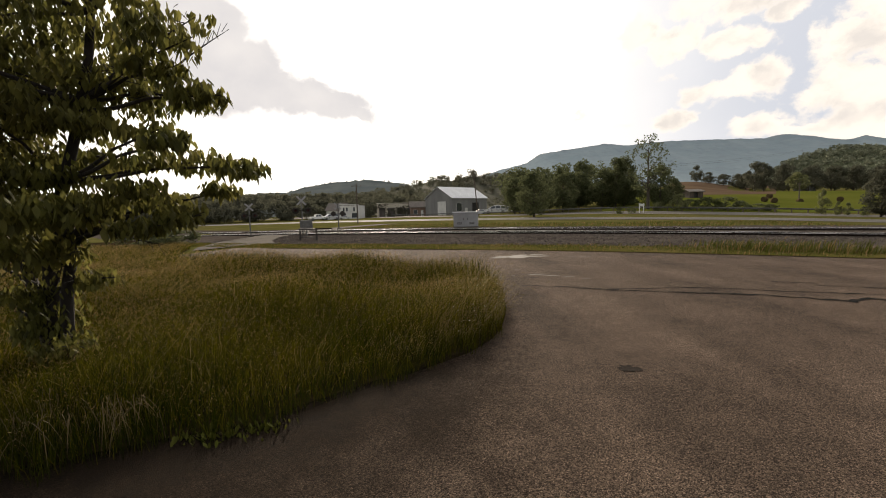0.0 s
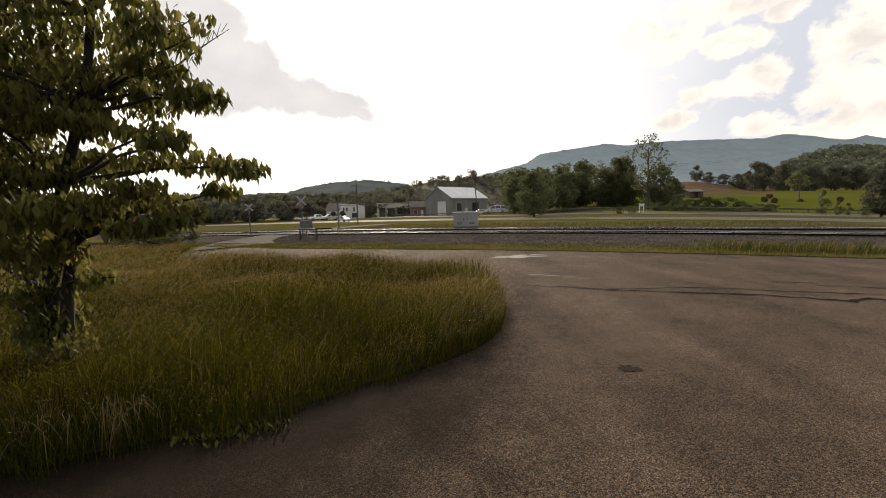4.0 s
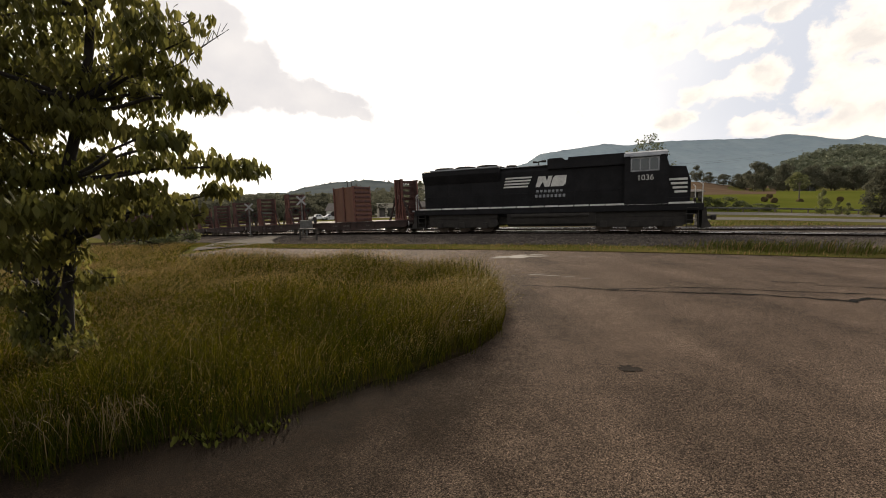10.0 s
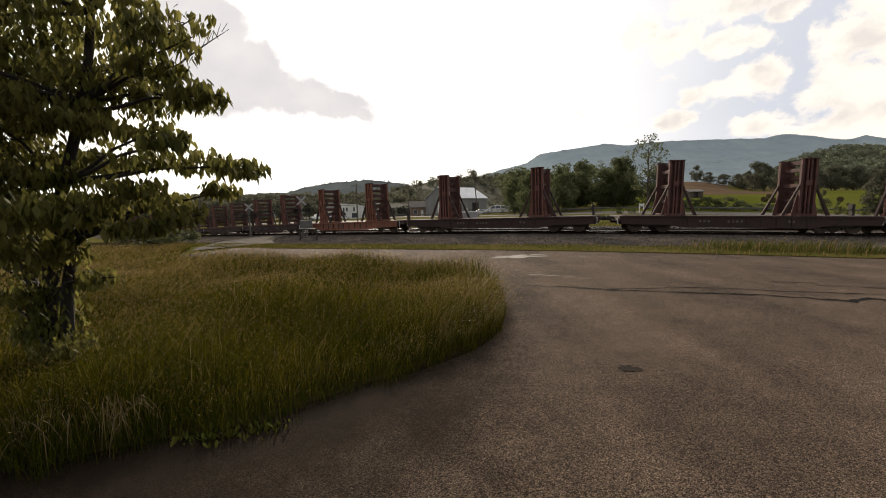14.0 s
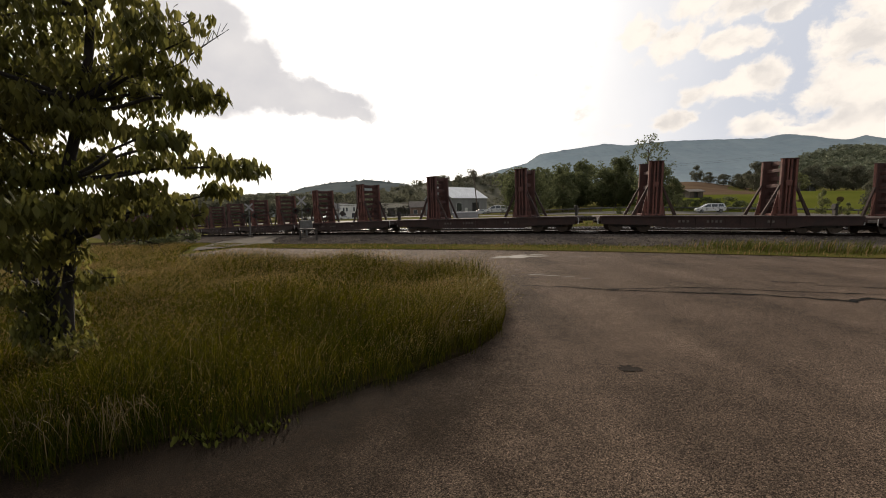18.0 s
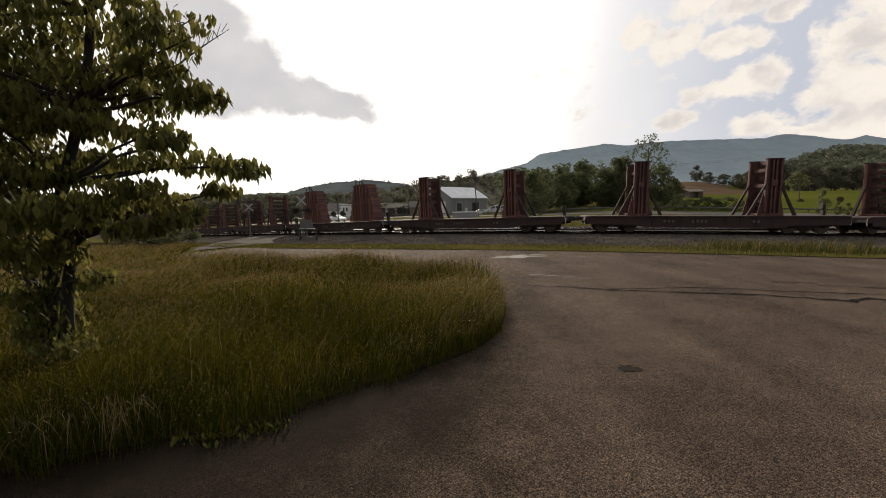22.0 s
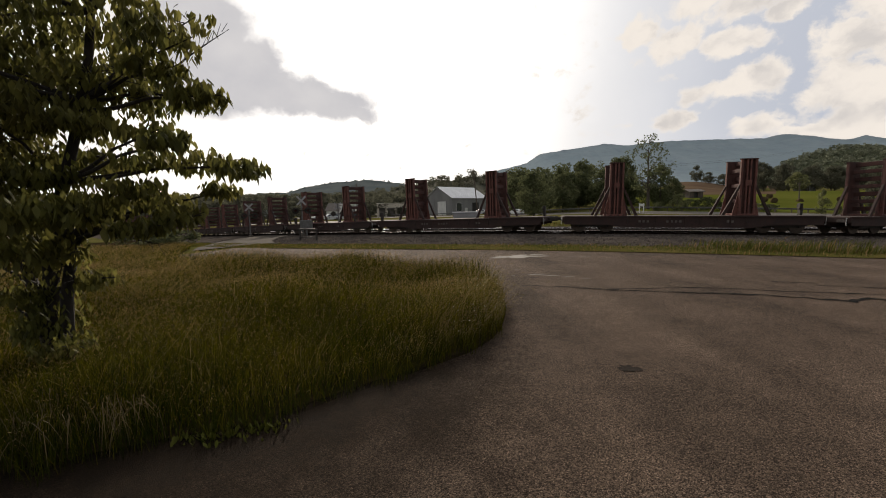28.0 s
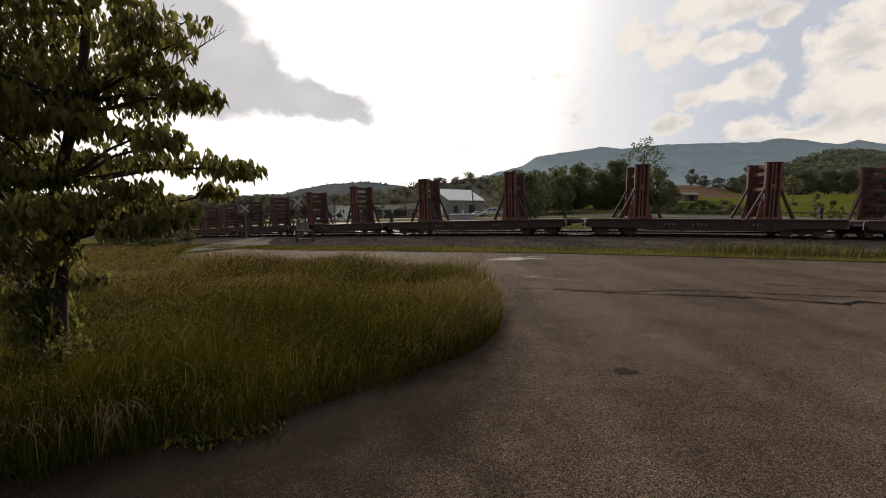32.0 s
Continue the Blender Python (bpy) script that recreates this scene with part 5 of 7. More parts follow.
# ---- buildings beyond the highway ----
def wall_with_openings(x0, x1, z1, openings, thick=0.25):
    """A wall in the plane y = 0 .. thick, from the ground to z1, with openings (x0, x1, z0, z1) cut through."""
    g = Shape()
    cuts = sorted({x0, x1, *[o[0] for o in openings], *[o[1] for o in openings]})
    for a, b in zip(cuts, cuts[1:]):
        mid = (a + b) / 2
        solid = [(-0.4, z1)]
        for o in openings:
            if o[0] < mid < o[1]:
                solid = [p for s in solid for p in ((s[0], min(s[1], o[2])), (max(s[0], o[3]), s[1])) if p[1] - p[0] > 0.01]
        for lo, hi in solid:
            g.box(((a + b) / 2, thick / 2, (lo + hi) / 2), (b - a, thick, hi - lo))
    return g


def building(name, label, m, w, d, h, wall_mat, roof_mat, openings, roof="flat", ridge=0.0, door_mat=None, category="building"):
    t = thing(name, label, category, m)
    part("front_wall", wall_with_openings(0, w, h, [o[:4] for o in openings]), wall_mat, t)
    part("back_wall", Shape().box((w / 2, d, h / 2 - 0.2), (w, 0.25, h + 0.4)), wall_mat, t)
    for x in (0.12, w - 0.12):
        g = Shape().box((x, d / 2 + 0.12, h / 2 - 0.2), (0.24, d - 0.27, h + 0.4))
        if roof == "gable_end":
            g = Shape().prism([(0.25, -0.4), (d, -0.4), (d, h), (d / 2, h + ridge - 0.15), (0.25, h)], "x", x - 0.12, x + 0.12)
        part("side_wall", g, wall_mat, t)
    part("floor", Shape().box((w / 2, d / 2, -0.05), (w - 0.5, d - 0.5, 0.1)), M["concrete"], t)
    if roof == "flat":
        part("roof", Shape().box((w / 2, d / 2, h + 0.06), (w + 0.3, d + 0.3, 0.16), 0.03), roof_mat, t)
        part("parapet", Shape().box((w / 2, 0.05, h + 0.25), (w + 0.3, 0.3, 0.35), 0.03), wall_mat, t)
    else:
        k = ridge
        for a, b in ((-0.5, d / 2), (d + 0.5, d / 2)):
            za = h - 0.5 * k / (d / 2)
            rf = part("roof", Shape().prism([(a, za), (b, h + k), (b, h + k + 0.14), (a, za + 0.14)], "x", -0.5, w + 0.5), roof_mat, t)
            if roof_mat == M["metal_roof"]:
                for i in range(int(w / 1.2)):
                    x = 0.2 + i * 1.2
                    part("roof_seam", Shape().prism([(a, za + 0.14), (b, h + k + 0.14), (b, h + k + 0.2), (a, za + 0.2)], "x", x, x + 0.07), roof_mat, rf)
    for x0, x1, z0, z1, kind in openings:
        cx, cz, ww, hh = (x0 + x1) / 2, (z0 + z1) / 2, x1 - x0, z1 - z0
        if kind == "bay":
            dd = part("bay_door", Shape().box((cx, 0.5, cz), (ww + 0.1, 0.08, hh + 0.1)), door_mat or M["dark_opening"], t, "dark roll-up bay door")
            for j in range(3):
                part("door_panel", Shape().box((cx, 0.45, z0 + hh * (j + 0.5) / 3), (ww * 0.94, 0.05, hh / 3 - 0.08), 0.01), door_mat or M["dark_opening"], dd)
        elif kind == "door":
            part("door", Shape().box((cx, 0.12, cz), (ww, 0.08, hh), 0.01), door_mat or M["white_wall"], t, "pale door")
        else:
            wn = part("window", Shape().box((cx, 0.02, z0 - 0.04), (ww + 0.16, 0.2, 0.08)).box((cx, 0.02, z1 + 0.04), (ww + 0.16, 0.12, 0.08)).box((x0 - 0.04, 0.02, cz), (0.08, 0.12, hh)).box((x1 + 0.04, 0.02, cz), (0.08, 0.12, hh)), M["white_wall"], t, "pale window frame")
            part("pane", Shape().box((cx, 0.14, cz), (ww, 0.03, hh)), M["window_dark"], wn, "dark glass")
    return t


def place(x, y, turn=0.0, dz=0.0):
    return Matrix.Translation((x, y, lie(x, y) + dz)) @ pose(0, 0, 0, 0, 0, turn)


def build_far_side():
    building("shop_building", "white flat-roofed two-storey commercial building beside the highway", place(-38.6, 150, -4), 7.2, 9, 5.1, M["white_wall"], M["concrete"],
             [(0.6, 2.4, 0.6, 2.2, "w"), (3.0, 4.0, 0.0, 2.3, "door"), (4.6, 6.8, 0.5, 2.2, "w"), (1.2, 1.9, 2.9, 4.3, "w"), (2.4, 3.1, 2.9, 4.3, "w"), (5.2, 5.9, 2.9, 4.3, "w")])
    building("shop_annex", "low white annex with a dark shingled roof beside the shop", place(-44.8, 154, -4), 7.0, 8, 3.6, M["white_wall"], M["shingle"],
             [(0.8, 2.2, 0.9, 2.4, "w"), (3.2, 4.2, 0.0, 2.2, "door"), (5.0, 6.2, 0.9, 2.4, "w")], "gable_end", 2.6)
    building("garage_building", "tan flat-roofed garage with three dark bay doors", place(-27.0, 165, 6), 17.0, 10, 5.3, M["stucco"], M["concrete"],
             [(0.9, 3.4, 0.0, 3.8, "bay"), (4.5, 7.3, 0.0, 3.8, "bay"), (8.4, 10.6, 0.0, 3.8, "bay"), (11.2, 12.2, 1.0, 3.4, "w"), (12.6, 13.6, 1.0, 3.4, "w"), (14.0, 15.0, 1.0, 3.4, "w")], door_mat=M["shingle"])
    building("brick_house", "low brown brick house with a shingled gable roof", place(-12.4, 158, 8), 10.5, 8, 3.6, M["brick_far"], M["shingle"],
             [(1.2, 2.6, 0.9, 2.4, "w"), (4.0, 5.0, 0.0, 2.2, "door"), (6.4, 8.6, 0.9, 2.4, "w")], "gable_end", 2.2)
    barn = building("metal_barn", "grey metal barn with a white standing-seam gable roof", place(3.8, 148, 45), 20.5, 14.5, 6.5, M["metal_wall"], M["metal_roof"],
                    [(2.4, 5.4, 1.4, 4.4, "w"), (7.2, 8.8, 0.0, 2.6, "door"), (11.5, 15.5, 0.0, 4.6, "bay")], "gable_end", 4.3)
    part("gable_door", Shape().box((-0.05, 5.4, 2.6), (0.12, 4.4, 5.2), 0.02), M["white_wall"], barn, "pale sliding door")
    for k in range(7):
        part("gable_rib", Shape().box((-0.03, 0.8 + k * 2.15, 3.0), (0.08, 0.1, 6.2)), M["metal_wall"], barn)
    building("field_shed", "weathered grey shed with a rusty roof in the meadow", place(81.6, 131, 3), 4.6, 4, 2.1, M["pole_wood"], M["shingle"], [(1.6, 2.9, 0.0, 1.8, "bay")], "gable_end", 0.7, category="shed")
    building("farm_house", "pale house with a blue-grey roof among trees", place(196.5, 214, 12, -1.2), 6.0, 7, 4.2, M["metal_wall"], M["blue_roof"], [(1.2, 2.4, 1.5, 3.0, "w"), (4.0, 5.2, 1.5, 3.0, "w")], "gable_end", 2.4)
    # parked vehicles
    truck, sedan, van = TRAFFIC[2][0], TRAFFIC[0][0], TRAFFIC[1][0]
    for src, name, label, x, y, turn, k in ((truck, "parked_pickup", "white pickup truck parked outside the shop", -44.5, 142, 35, 1.15), (van, "parked_van", "pale van parked outside the shop", -40.2, 143, 215, 1.25),
                                            (sedan, "parked_car", "pale car parked outside the shop", -34.8, 142, 15, 1.0), (van, "parked_camper", "white camper van parked beside the barn", 17.2, 128, 170, 1.5),
                                            (sedan, "parked_sedan", "pale car parked beside the barn", 11.6, 122, 185, 1.05), (truck, "parked_truck", "white truck parked beside the barn", 21.5, 132, 20, 1.1)):
        c = copy_thing(src, place(x, y, turn, 0.25 if x > 0 else 0.0) @ Matrix.Scale(k, 4))
        c.name = name
        tagged(c, label, "car")
    # guard rail
    gr = thing("guard_rail", "long galvanised steel guard rail beside the highway", "guard rail", kind="structure")
    g = Shape()
    ss = np.arange(440, 640, 3.0)
    for s in ss:
        x, y = FAR_WAY.at(s, 7.2)
        for o, z in ((0, 0.45), (-0.08, 0.53), (0, 0.60), (-0.08, 0.68), (0, 0.76)):
            px, py = FAR_WAY.at(s, 7.2 + o)
            g.v.append((px, py, lie(x, y) + z + 0.15))
    for i in range(len(ss) - 1):
        for k in range(4):
            a = i * 5 + k
            g.f.append((a, a + 5, a + 6, a + 1))
    part("rail_beam", g, M["galvanised"], gr)
    post = Shape().box((0, 0, 0.35), (0.15, 0.2, 1.1), 0.01).mesh("post", M["pole_wood"])
    for s in ss[::1]:
        x, y = FAR_WAY.at(s, 7.36)
        part("post", post, None, gr, m=Matrix.Translation((x, y, lie(x, y))))
    # bales
    bale = part("hay_bale", Shape().lathe([(0.25, -0.55), (0.68, -0.55), (0.74, -0.45), (0.74, 0.45), (0.68, 0.55), (0.25, 0.55)], 22, "x"), M["hay"], smooth=True)
    tagged(bale, "round brown hay bale lying in the meadow", "hay bale", "bales in the meadow")
    first = True
    for x, y, turn in ((90.9, 112, 20), (90.3, 108, 65), (103.0, 125, 10), (112.3, 112, 40), (100.9, 112, 80)):
        m = Matrix.Translation((x, y, lie(x, y) + (0.71 if x != 100.9 else 0.1))) @ pose(0, 0, 0, 0, 0, turn)
        if first:
            bale.matrix_basis, first = m, False
        else:
            copy_thing(bale, m)
    # poles
    def pole(x, y, h, lean, arm, label):
        t = thing("utility_pole", label, "utility pole", place(x, y))
        part("shaft", Shape().tube((0, 0, -0.4), (lean, 0, h), 0.16, 0.11, 10), M["pole_wood"], t)
        if arm:
            part("crossarm", Shape().box((lean * 0.95, 0, h - 0.5), (2.2, 0.12, 0.12), 0.01), M["pole_wood"], t)
            for dx in (-0.95, -0.35, 0.35, 0.95):
                part("insulator", Shape().tube((lean * 0.95 + dx, 0, h - 0.44), (lean * 0.95 + dx, 0, h - 0.24), 0.05, 0.035, 8), M["galvanised"], t)
    pole(-18.1, 85, 8.4, 0.0, True, "wooden utility pole with a crossarm")
    pole(9.1, 100, 12.0, -1.05, False, "leaning wooden utility pole before the barn")
    pole(100.7, 112, 5.6, -0.2, False, "thin wooden pole in the meadow")
    wire = Shape()
    for z0 in (11.6, 11.0):
        pts = []
        for k in range(13):
            t = k / 12
            pts.append((8 + 150 * t, 100 + 75 * t, z0 + 12 * t - 9 * t * (1 - t)))
        wire.path(pts, [0.02] * 13, 4)
    tagged(part("overhead_wire", wire, M["steel_dark"], recalc=False), "dark overhead wires across the valley", "wire")
    # white gate post by the highway
    gp = thing("sign_post", "small white post and board beside the guard rail", "sign", place(39.8, 80))
    part("post", Shape().box((0, 0, 0.9), (0.14, 0.14, 2.0), 0.01).box((0.8, 0, 0.9), (0.14, 0.14, 2.0), 0.01), M["white_wall"], gp)
    part("board", Shape().box((0.4, -0.05, 1.55), (1.1, 0.06, 0.5), 0.01), M["white_wall"], gp)


def crossing_signal(x, y, h, turn, label, lights=True, box=False):
    t = thing("crossing_signal", label, "railway signal", place(x, y, turn), "signals at the level crossing")
    part("base", Shape().lathe([(0.32, -0.3), (0.32, 0.12), (0.14, 0.3)], 14), M["concrete"], t)
    part("mast", Shape().tube((0, 0, 0.1), (0, 0, h), 0.07, n=12), M["galvanised"], t, "silver mast")
    cb = part("crossbuck", Shape().box((0, -0.09, h - 0.35), (0.12, 0.02, 0.12)), M["galvanised"], t, "white crossbuck")
    for a in (45, -45):
        m = Matrix.Translation((0, -0.12 - (0.02 if a > 0 else 0.0), h - 0.35)) @ pose(0, 0, 0, 0, a, 0)
        part("crossbuck_arm", Shape().box((0, 0, 0), (1.2, 0.02, 0.17), 0.006, m), M["cabinet"], cb, "pale reflective arm")
    if lights:
        lb = part("lamp_bar", Shape().box((0, -0.1, h - 1.35), (1.5, 0.08, 0.08), 0.01), M["dark_frame"], t)
        for sx in (-0.58, 0.58):
            part("lamp_backing", Shape().lathe([(0.02, -0.20), (0.33, -0.20), (0.33, -0.17), (0.1, -0.14)], 20, "y", (sx, 0, h - 1.35)), M["dark_frame"], lb)
            part("lamp", Shape().lathe([(0.11, -0.21), (0.11, -0.24), (0.04, -0.26)], 14, "y", (sx, 0, h - 1.35)), M["lamp_red"], lb, "unlit red lamp")
            part("hood", Shape().tube((sx, -0.2, h - 1.35), (sx, -0.48, h - 1.30), 0.16, 0.15, 14, caps=False), M["dark_frame"], lb)
    if box:
        bx = part("relay_box", Shape().box((0.35, 0.1, 1.22), (1.2, 0.6, 0.86), 0.03).box((0.35, 0.1, 0.4), (0.16, 0.16, 0.8), 0.02), M["galvanised"], t, "grey relay box on a post")
        part("box_door", Shape().box((0.35, -0.21, 1.22), (1.02, 0.03, 0.72), 0.01), M["galvanised"], bx)
    return t


def build_crossing():
    crossing_signal(-14.1, 40.0, 3.95, 18, "level crossing signal with white crossbuck and a grey relay box", True, True)
    crossing_signal(-22.8, 47.0, 3.9, 30, "level crossing signal with white crossbuck beside the lane", True, False)
    crossing_signal(-13.6, 52.0, 3.5, 200, "level crossing signal facing the highway", True, False)
    # equipment house
    t = thing("equipment_cabinet", "large silver railway equipment cabinet beside the far track", "cabinet", place(2.46, 41.0, -6))
    part("plinth", Shape().box((0, 0, 0.0), (2.7, 1.5, 0.3), 0.02), M["concrete"], t)
    part("body", Shape().box((0, 0, 0.85), (2.5, 1.3, 1.45), 0.03), M["cabinet"], t)
    part("lid", Shape().prism([(-0.75, 1.57), (0.75, 1.57), (0.6, 1.68), (-0.6, 1.68)], "x", -1.36, 1.36), M["cabinet"], t)
    for x in (-0.62, 0.62):
        dr = part("door", Shape().box((x, -0.67, 0.86), (1.14, 0.04, 1.3), 0.015), M["cabinet"], t)
        part("handle", Shape().box((x - 0.42 * (1 if x > 0 else -1), -0.71, 0.9), (0.05, 0.06, 0.2), 0.01), M["dark_frame"], dr)
        for k in range(4):
            part("vent_slat", Shape().box((x, -0.695, 0.4 + 0.06 * k), (0.5, 0.02, 0.03), 0.005), M["dark_frame"], dr)
    # low frame of dark pipe by the lane
    f = thing("pipe_barrier", "low dark pipe frame standing by the lane", "barrier", place(-10.95, 32.2, -38))
    for x in (-1.15, 1.15):
        part("leg", Shape().box((x, 0, 0.45), (0.12, 0.12, 1.0), 0.01), M["dark_frame"], f)
    part("top_rail", Shape().box((0, 0, 0.92), (2.5, 0.16, 0.14), 0.02), M["dark_frame"], f)
    part("lower_rail", Shape().box((0, 0, 0.25), (2.3, 0.08, 0.08), 0.01), M["dark_frame"], f)
    # sleepers of dark timber stacked beside the far track
    for i in range(7):
        x, y = along(-32 - i * 1.3, 8.6)
        tagged(part("timber_block", Shape().box((0, 0, 0.12), (1.0, 0.24, 0.22), 0.02), M["tie"], m=place(x, y, math.degrees(bearing(-32)))), "dark timber block in a row beside the far track", "timber", "timbers beside the track")


build_far_side()
build_crossing()

M.update({
    "tree_leaf": material("tree_leaf", (0.100, 0.102, 0.026), (0.165, 0.148, 0.042), 1.2, 0.6, random_tint=0.5, through_light=0.6, shine=0.2),
    "tree_bark": material("tree_bark", (0.012, 0.009, 0.007), (0.026, 0.0195, 0.015), 8, 0.9, bump=0.9, bump_scale=35, stretch=(1, 1, 0.3)),
    "grass_blade": material("grass_blade", (0.043, 0.044, 0.0036), (0.096, 0.081, 0.0075), 0.9, 0.75, random_tint=0.65, through_light=0.5, shine=0.03),
    # Really greener than the rest, and darkened for the shade along the edge.
    "grass_green_shaded": material("grass_green_shaded", (0.017, 0.026, 0.0018), (0.031, 0.037, 0.003), 0.6, 0.7, random_tint=0.4, through_light=0.36, shine=0.03),
    "grass_seed": material("grass_seed", (0.17, 0.108, 0.040), (0.25, 0.165, 0.066), 0.8, 0.85, random_tint=0.4, through_light=0.4),
    "straw": material("straw", (0.085, 0.062, 0.024), (0.135, 0.098, 0.04), 2, 0.8, random_tint=0.35, through_light=0.3),
    "stalk": material("stalk", (0.13, 0.10, 0.032), (0.22, 0.17, 0.06), 0.8, 0.8, random_tint=0.4, through_light=0.4),
    "weed": material("weed", (0.055, 0.064, 0.009), (0.092, 0.092, 0.018), 2, 0.75, random_tint=0.3, through_light=0.3, shine=0.1),
    "flower": material("flower", (0.55, 0.53, 0.45), (0.65, 0.62, 0.52), 4, 0.8),
})


def tri_mesh(name, verts, faces, mat):
    """verts: (n, k, 3) points of n like pieces; faces: triangles or quads among the k points of a piece."""
    n, k = verts.shape[:2]
    per = len(faces[0])
    f = np.asarray(faces, np.int32)
    idx = (np.arange(n, dtype=np.int32)[:, None, None] * k + f[None]).reshape(-1)
    me = bpy.data.meshes.new(name)
    me.vertices.add(n * k)
    me.vertices.foreach_set("co", np.ascontiguousarray(verts, np.float32).ravel())
    me.loops.add(len(idx))
    me.loops.foreach_set("vertex_index", idx)
    me.polygons.add(len(idx) // per)
    me.polygons.foreach_set("loop_start", np.arange(0, len(idx), per, dtype=np.int32))
    me.update(calc_edges=True)
    me.materials.append(mat)
    return me


def drooping_leaves(rng, p, size):
    """Pointed leaves folded along the rib, hanging from the places p."""
    n = len(p)
    a = rng.uniform(0, 2 * math.pi, n)
    out = np.stack([np.cos(a), np.sin(a), np.zeros(n)], 1)
    drop = rng.uniform(0.65, 1.6, n)
    way = np.stack([np.cos(drop), np.zeros(n), -np.sin(drop)], 1)
    along_ = out * way[:, :1] + np.array([0, 0, 1]) * way[:, 2:]
    side = np.stack([-np.sin(a), np.cos(a), rng.normal(0, 0.25, n)], 1)
    up = np.cross(side, along_)
    L = (size * rng.uniform(0.65, 1.25, n))[:, None]
    W = L * 0.22
    z = np.array([0, 0, 1.0])
    m1 = p + along_ * L * 0.34
    m2 = p + along_ * L * 0.68 - z * L * 0.05
    tip = p + along_ * L * 0.95 - z * L * 0.22
    return np.stack([p, m1 + side * W + up * W * 0.35, m1, m1 - side * W + up * W * 0.35, m2 + side * W * 0.82 + up * W * 0.2, m2, m2 - side * W * 0.82 + up * W * 0.2, tip], 1)


LEAF_FACES = [(0, 1, 2), (0, 2, 3), (1, 4, 2), (2, 4, 5), (2, 5, 3), (3, 5, 6), (4, 7, 5), (5, 7, 6)]


def near_tree():
    t = thing("dogwood_tree", "leafy green dogwood tree with drooping leaves at the roadside", "tree")
    rng = np.random.default_rng(8)
    trunk = [Vector(p) for p in ((-4.56, 4.55, -0.3), (-4.60, 4.55, 0.58), (-4.58, 4.58, 1.18), (-4.48, 4.60, 1.70), (-4.18, 4.62, 2.58), (-3.89, 4.6, 3.49), (-3.69, 4.55, 4.42), (-3.7, 4.5, 5.2), (-3.9, 4.55, 6.9))]
    part("trunk", Shape().path(trunk, [0.13, 0.08, 0.072, 0.064, 0.052, 0.042, 0.032, 0.024, 0.008], 12), M["tree_bark"], t, "dark ridged trunk", smooth=True)
    stem = [Vector(p) for p in ((-4.48, 4.52, -0.2), (-4.35, 4.5, 0.84), (-4.21, 4.48, 1.37), (-3.99, 4.45, 1.72), (-3.65, 4.45, 1.92))]
    part("side_stem", Shape().path(stem, [0.075, 0.06, 0.05, 0.04, 0.022], 10), M["tree_bark"], t, "thin second stem", smooth=True)
    third = [Vector(p) for p in ((-4.66, 4.6, -0.2), (-4.78, 4.6, 0.6), (-4.95, 4.65, 1.3), (-5.2, 4.7, 2.3), (-5.4, 4.8, 3.4))]
    part("side_stem", Shape().path(third, [0.08, 0.065, 0.055, 0.045, 0.02], 10), M["tree_bark"], t, smooth=True)
    # flat sprays of foliage, one above another: centre, half width, half height
    sprays = [(-3.63, 4.52, 3.91, 1.19, 0.29), (-5.19, 5.31, 4.35, 0.83, 0.46), (-2.60, 3.9, 3.43, 0.38, 0.2), (-4.68, 5.31, 3.72, 1.14, 0.32), (-2.90, 4.16, 3.25, 0.34, 0.11), (-2.60, 4.36, 3.01, 0.33, 0.16),
              (-3.84, 5.09, 3.23, 0.80, 0.20), (-4.30, 4.34, 2.90, 0.68, 0.31), (-3.75, 4.59, 2.75, 0.79, 0.12), (-2.46, 3.65, 2.43, 0.24, 0.06), (-4.72, 4.96, 2.43, 0.85, 0.27), (-2.88, 4.57, 2.35, 0.82, 0.09),
              (-2.10, 4.19, 2.22, 0.28, 0.07)]
    sprays += [(-2.76, 5.02, 2.06, 0.23, 0.08), (-3.22, 4.15, 2.06, 0.36, 0.07), (-3.51, 4.42, 1.92, 0.76, 0.13), (-3.82, 3.84, 1.81, 0.60, 0.23), (-2.85, 4.33, 1.74, 0.27, 0.15), (-3.07, 3.97, 1.64, 0.30, 0.09),
               (-4.22, 4.07, 1.42, 0.47, 0.21), (-3.92, 4.45, 1.06, 0.22, 0.12), (-4.77, 4.45, 0.88, 0.28, 0.18), (-4.58, 4.45, 0.56, 0.32, 0.28), (-4.2, 4.2, 0.34, 0.3, 0.16),
               (-5.3, 4.6, 2.9, 0.8, 0.5), (-5.2, 4.4, 1.9, 0.7, 0.4), (-4.6, 4.7, 4.9, 1.2, 0.5), (-3.5, 4.4, 4.8, 1.0, 0.4), (-4.1, 4.9, 3.4, 0.7, 0.25), (-4.4, 4.2, 2.2, 0.5, 0.2), (-5.6, 5.0, 3.7, 0.8, 0.5)]
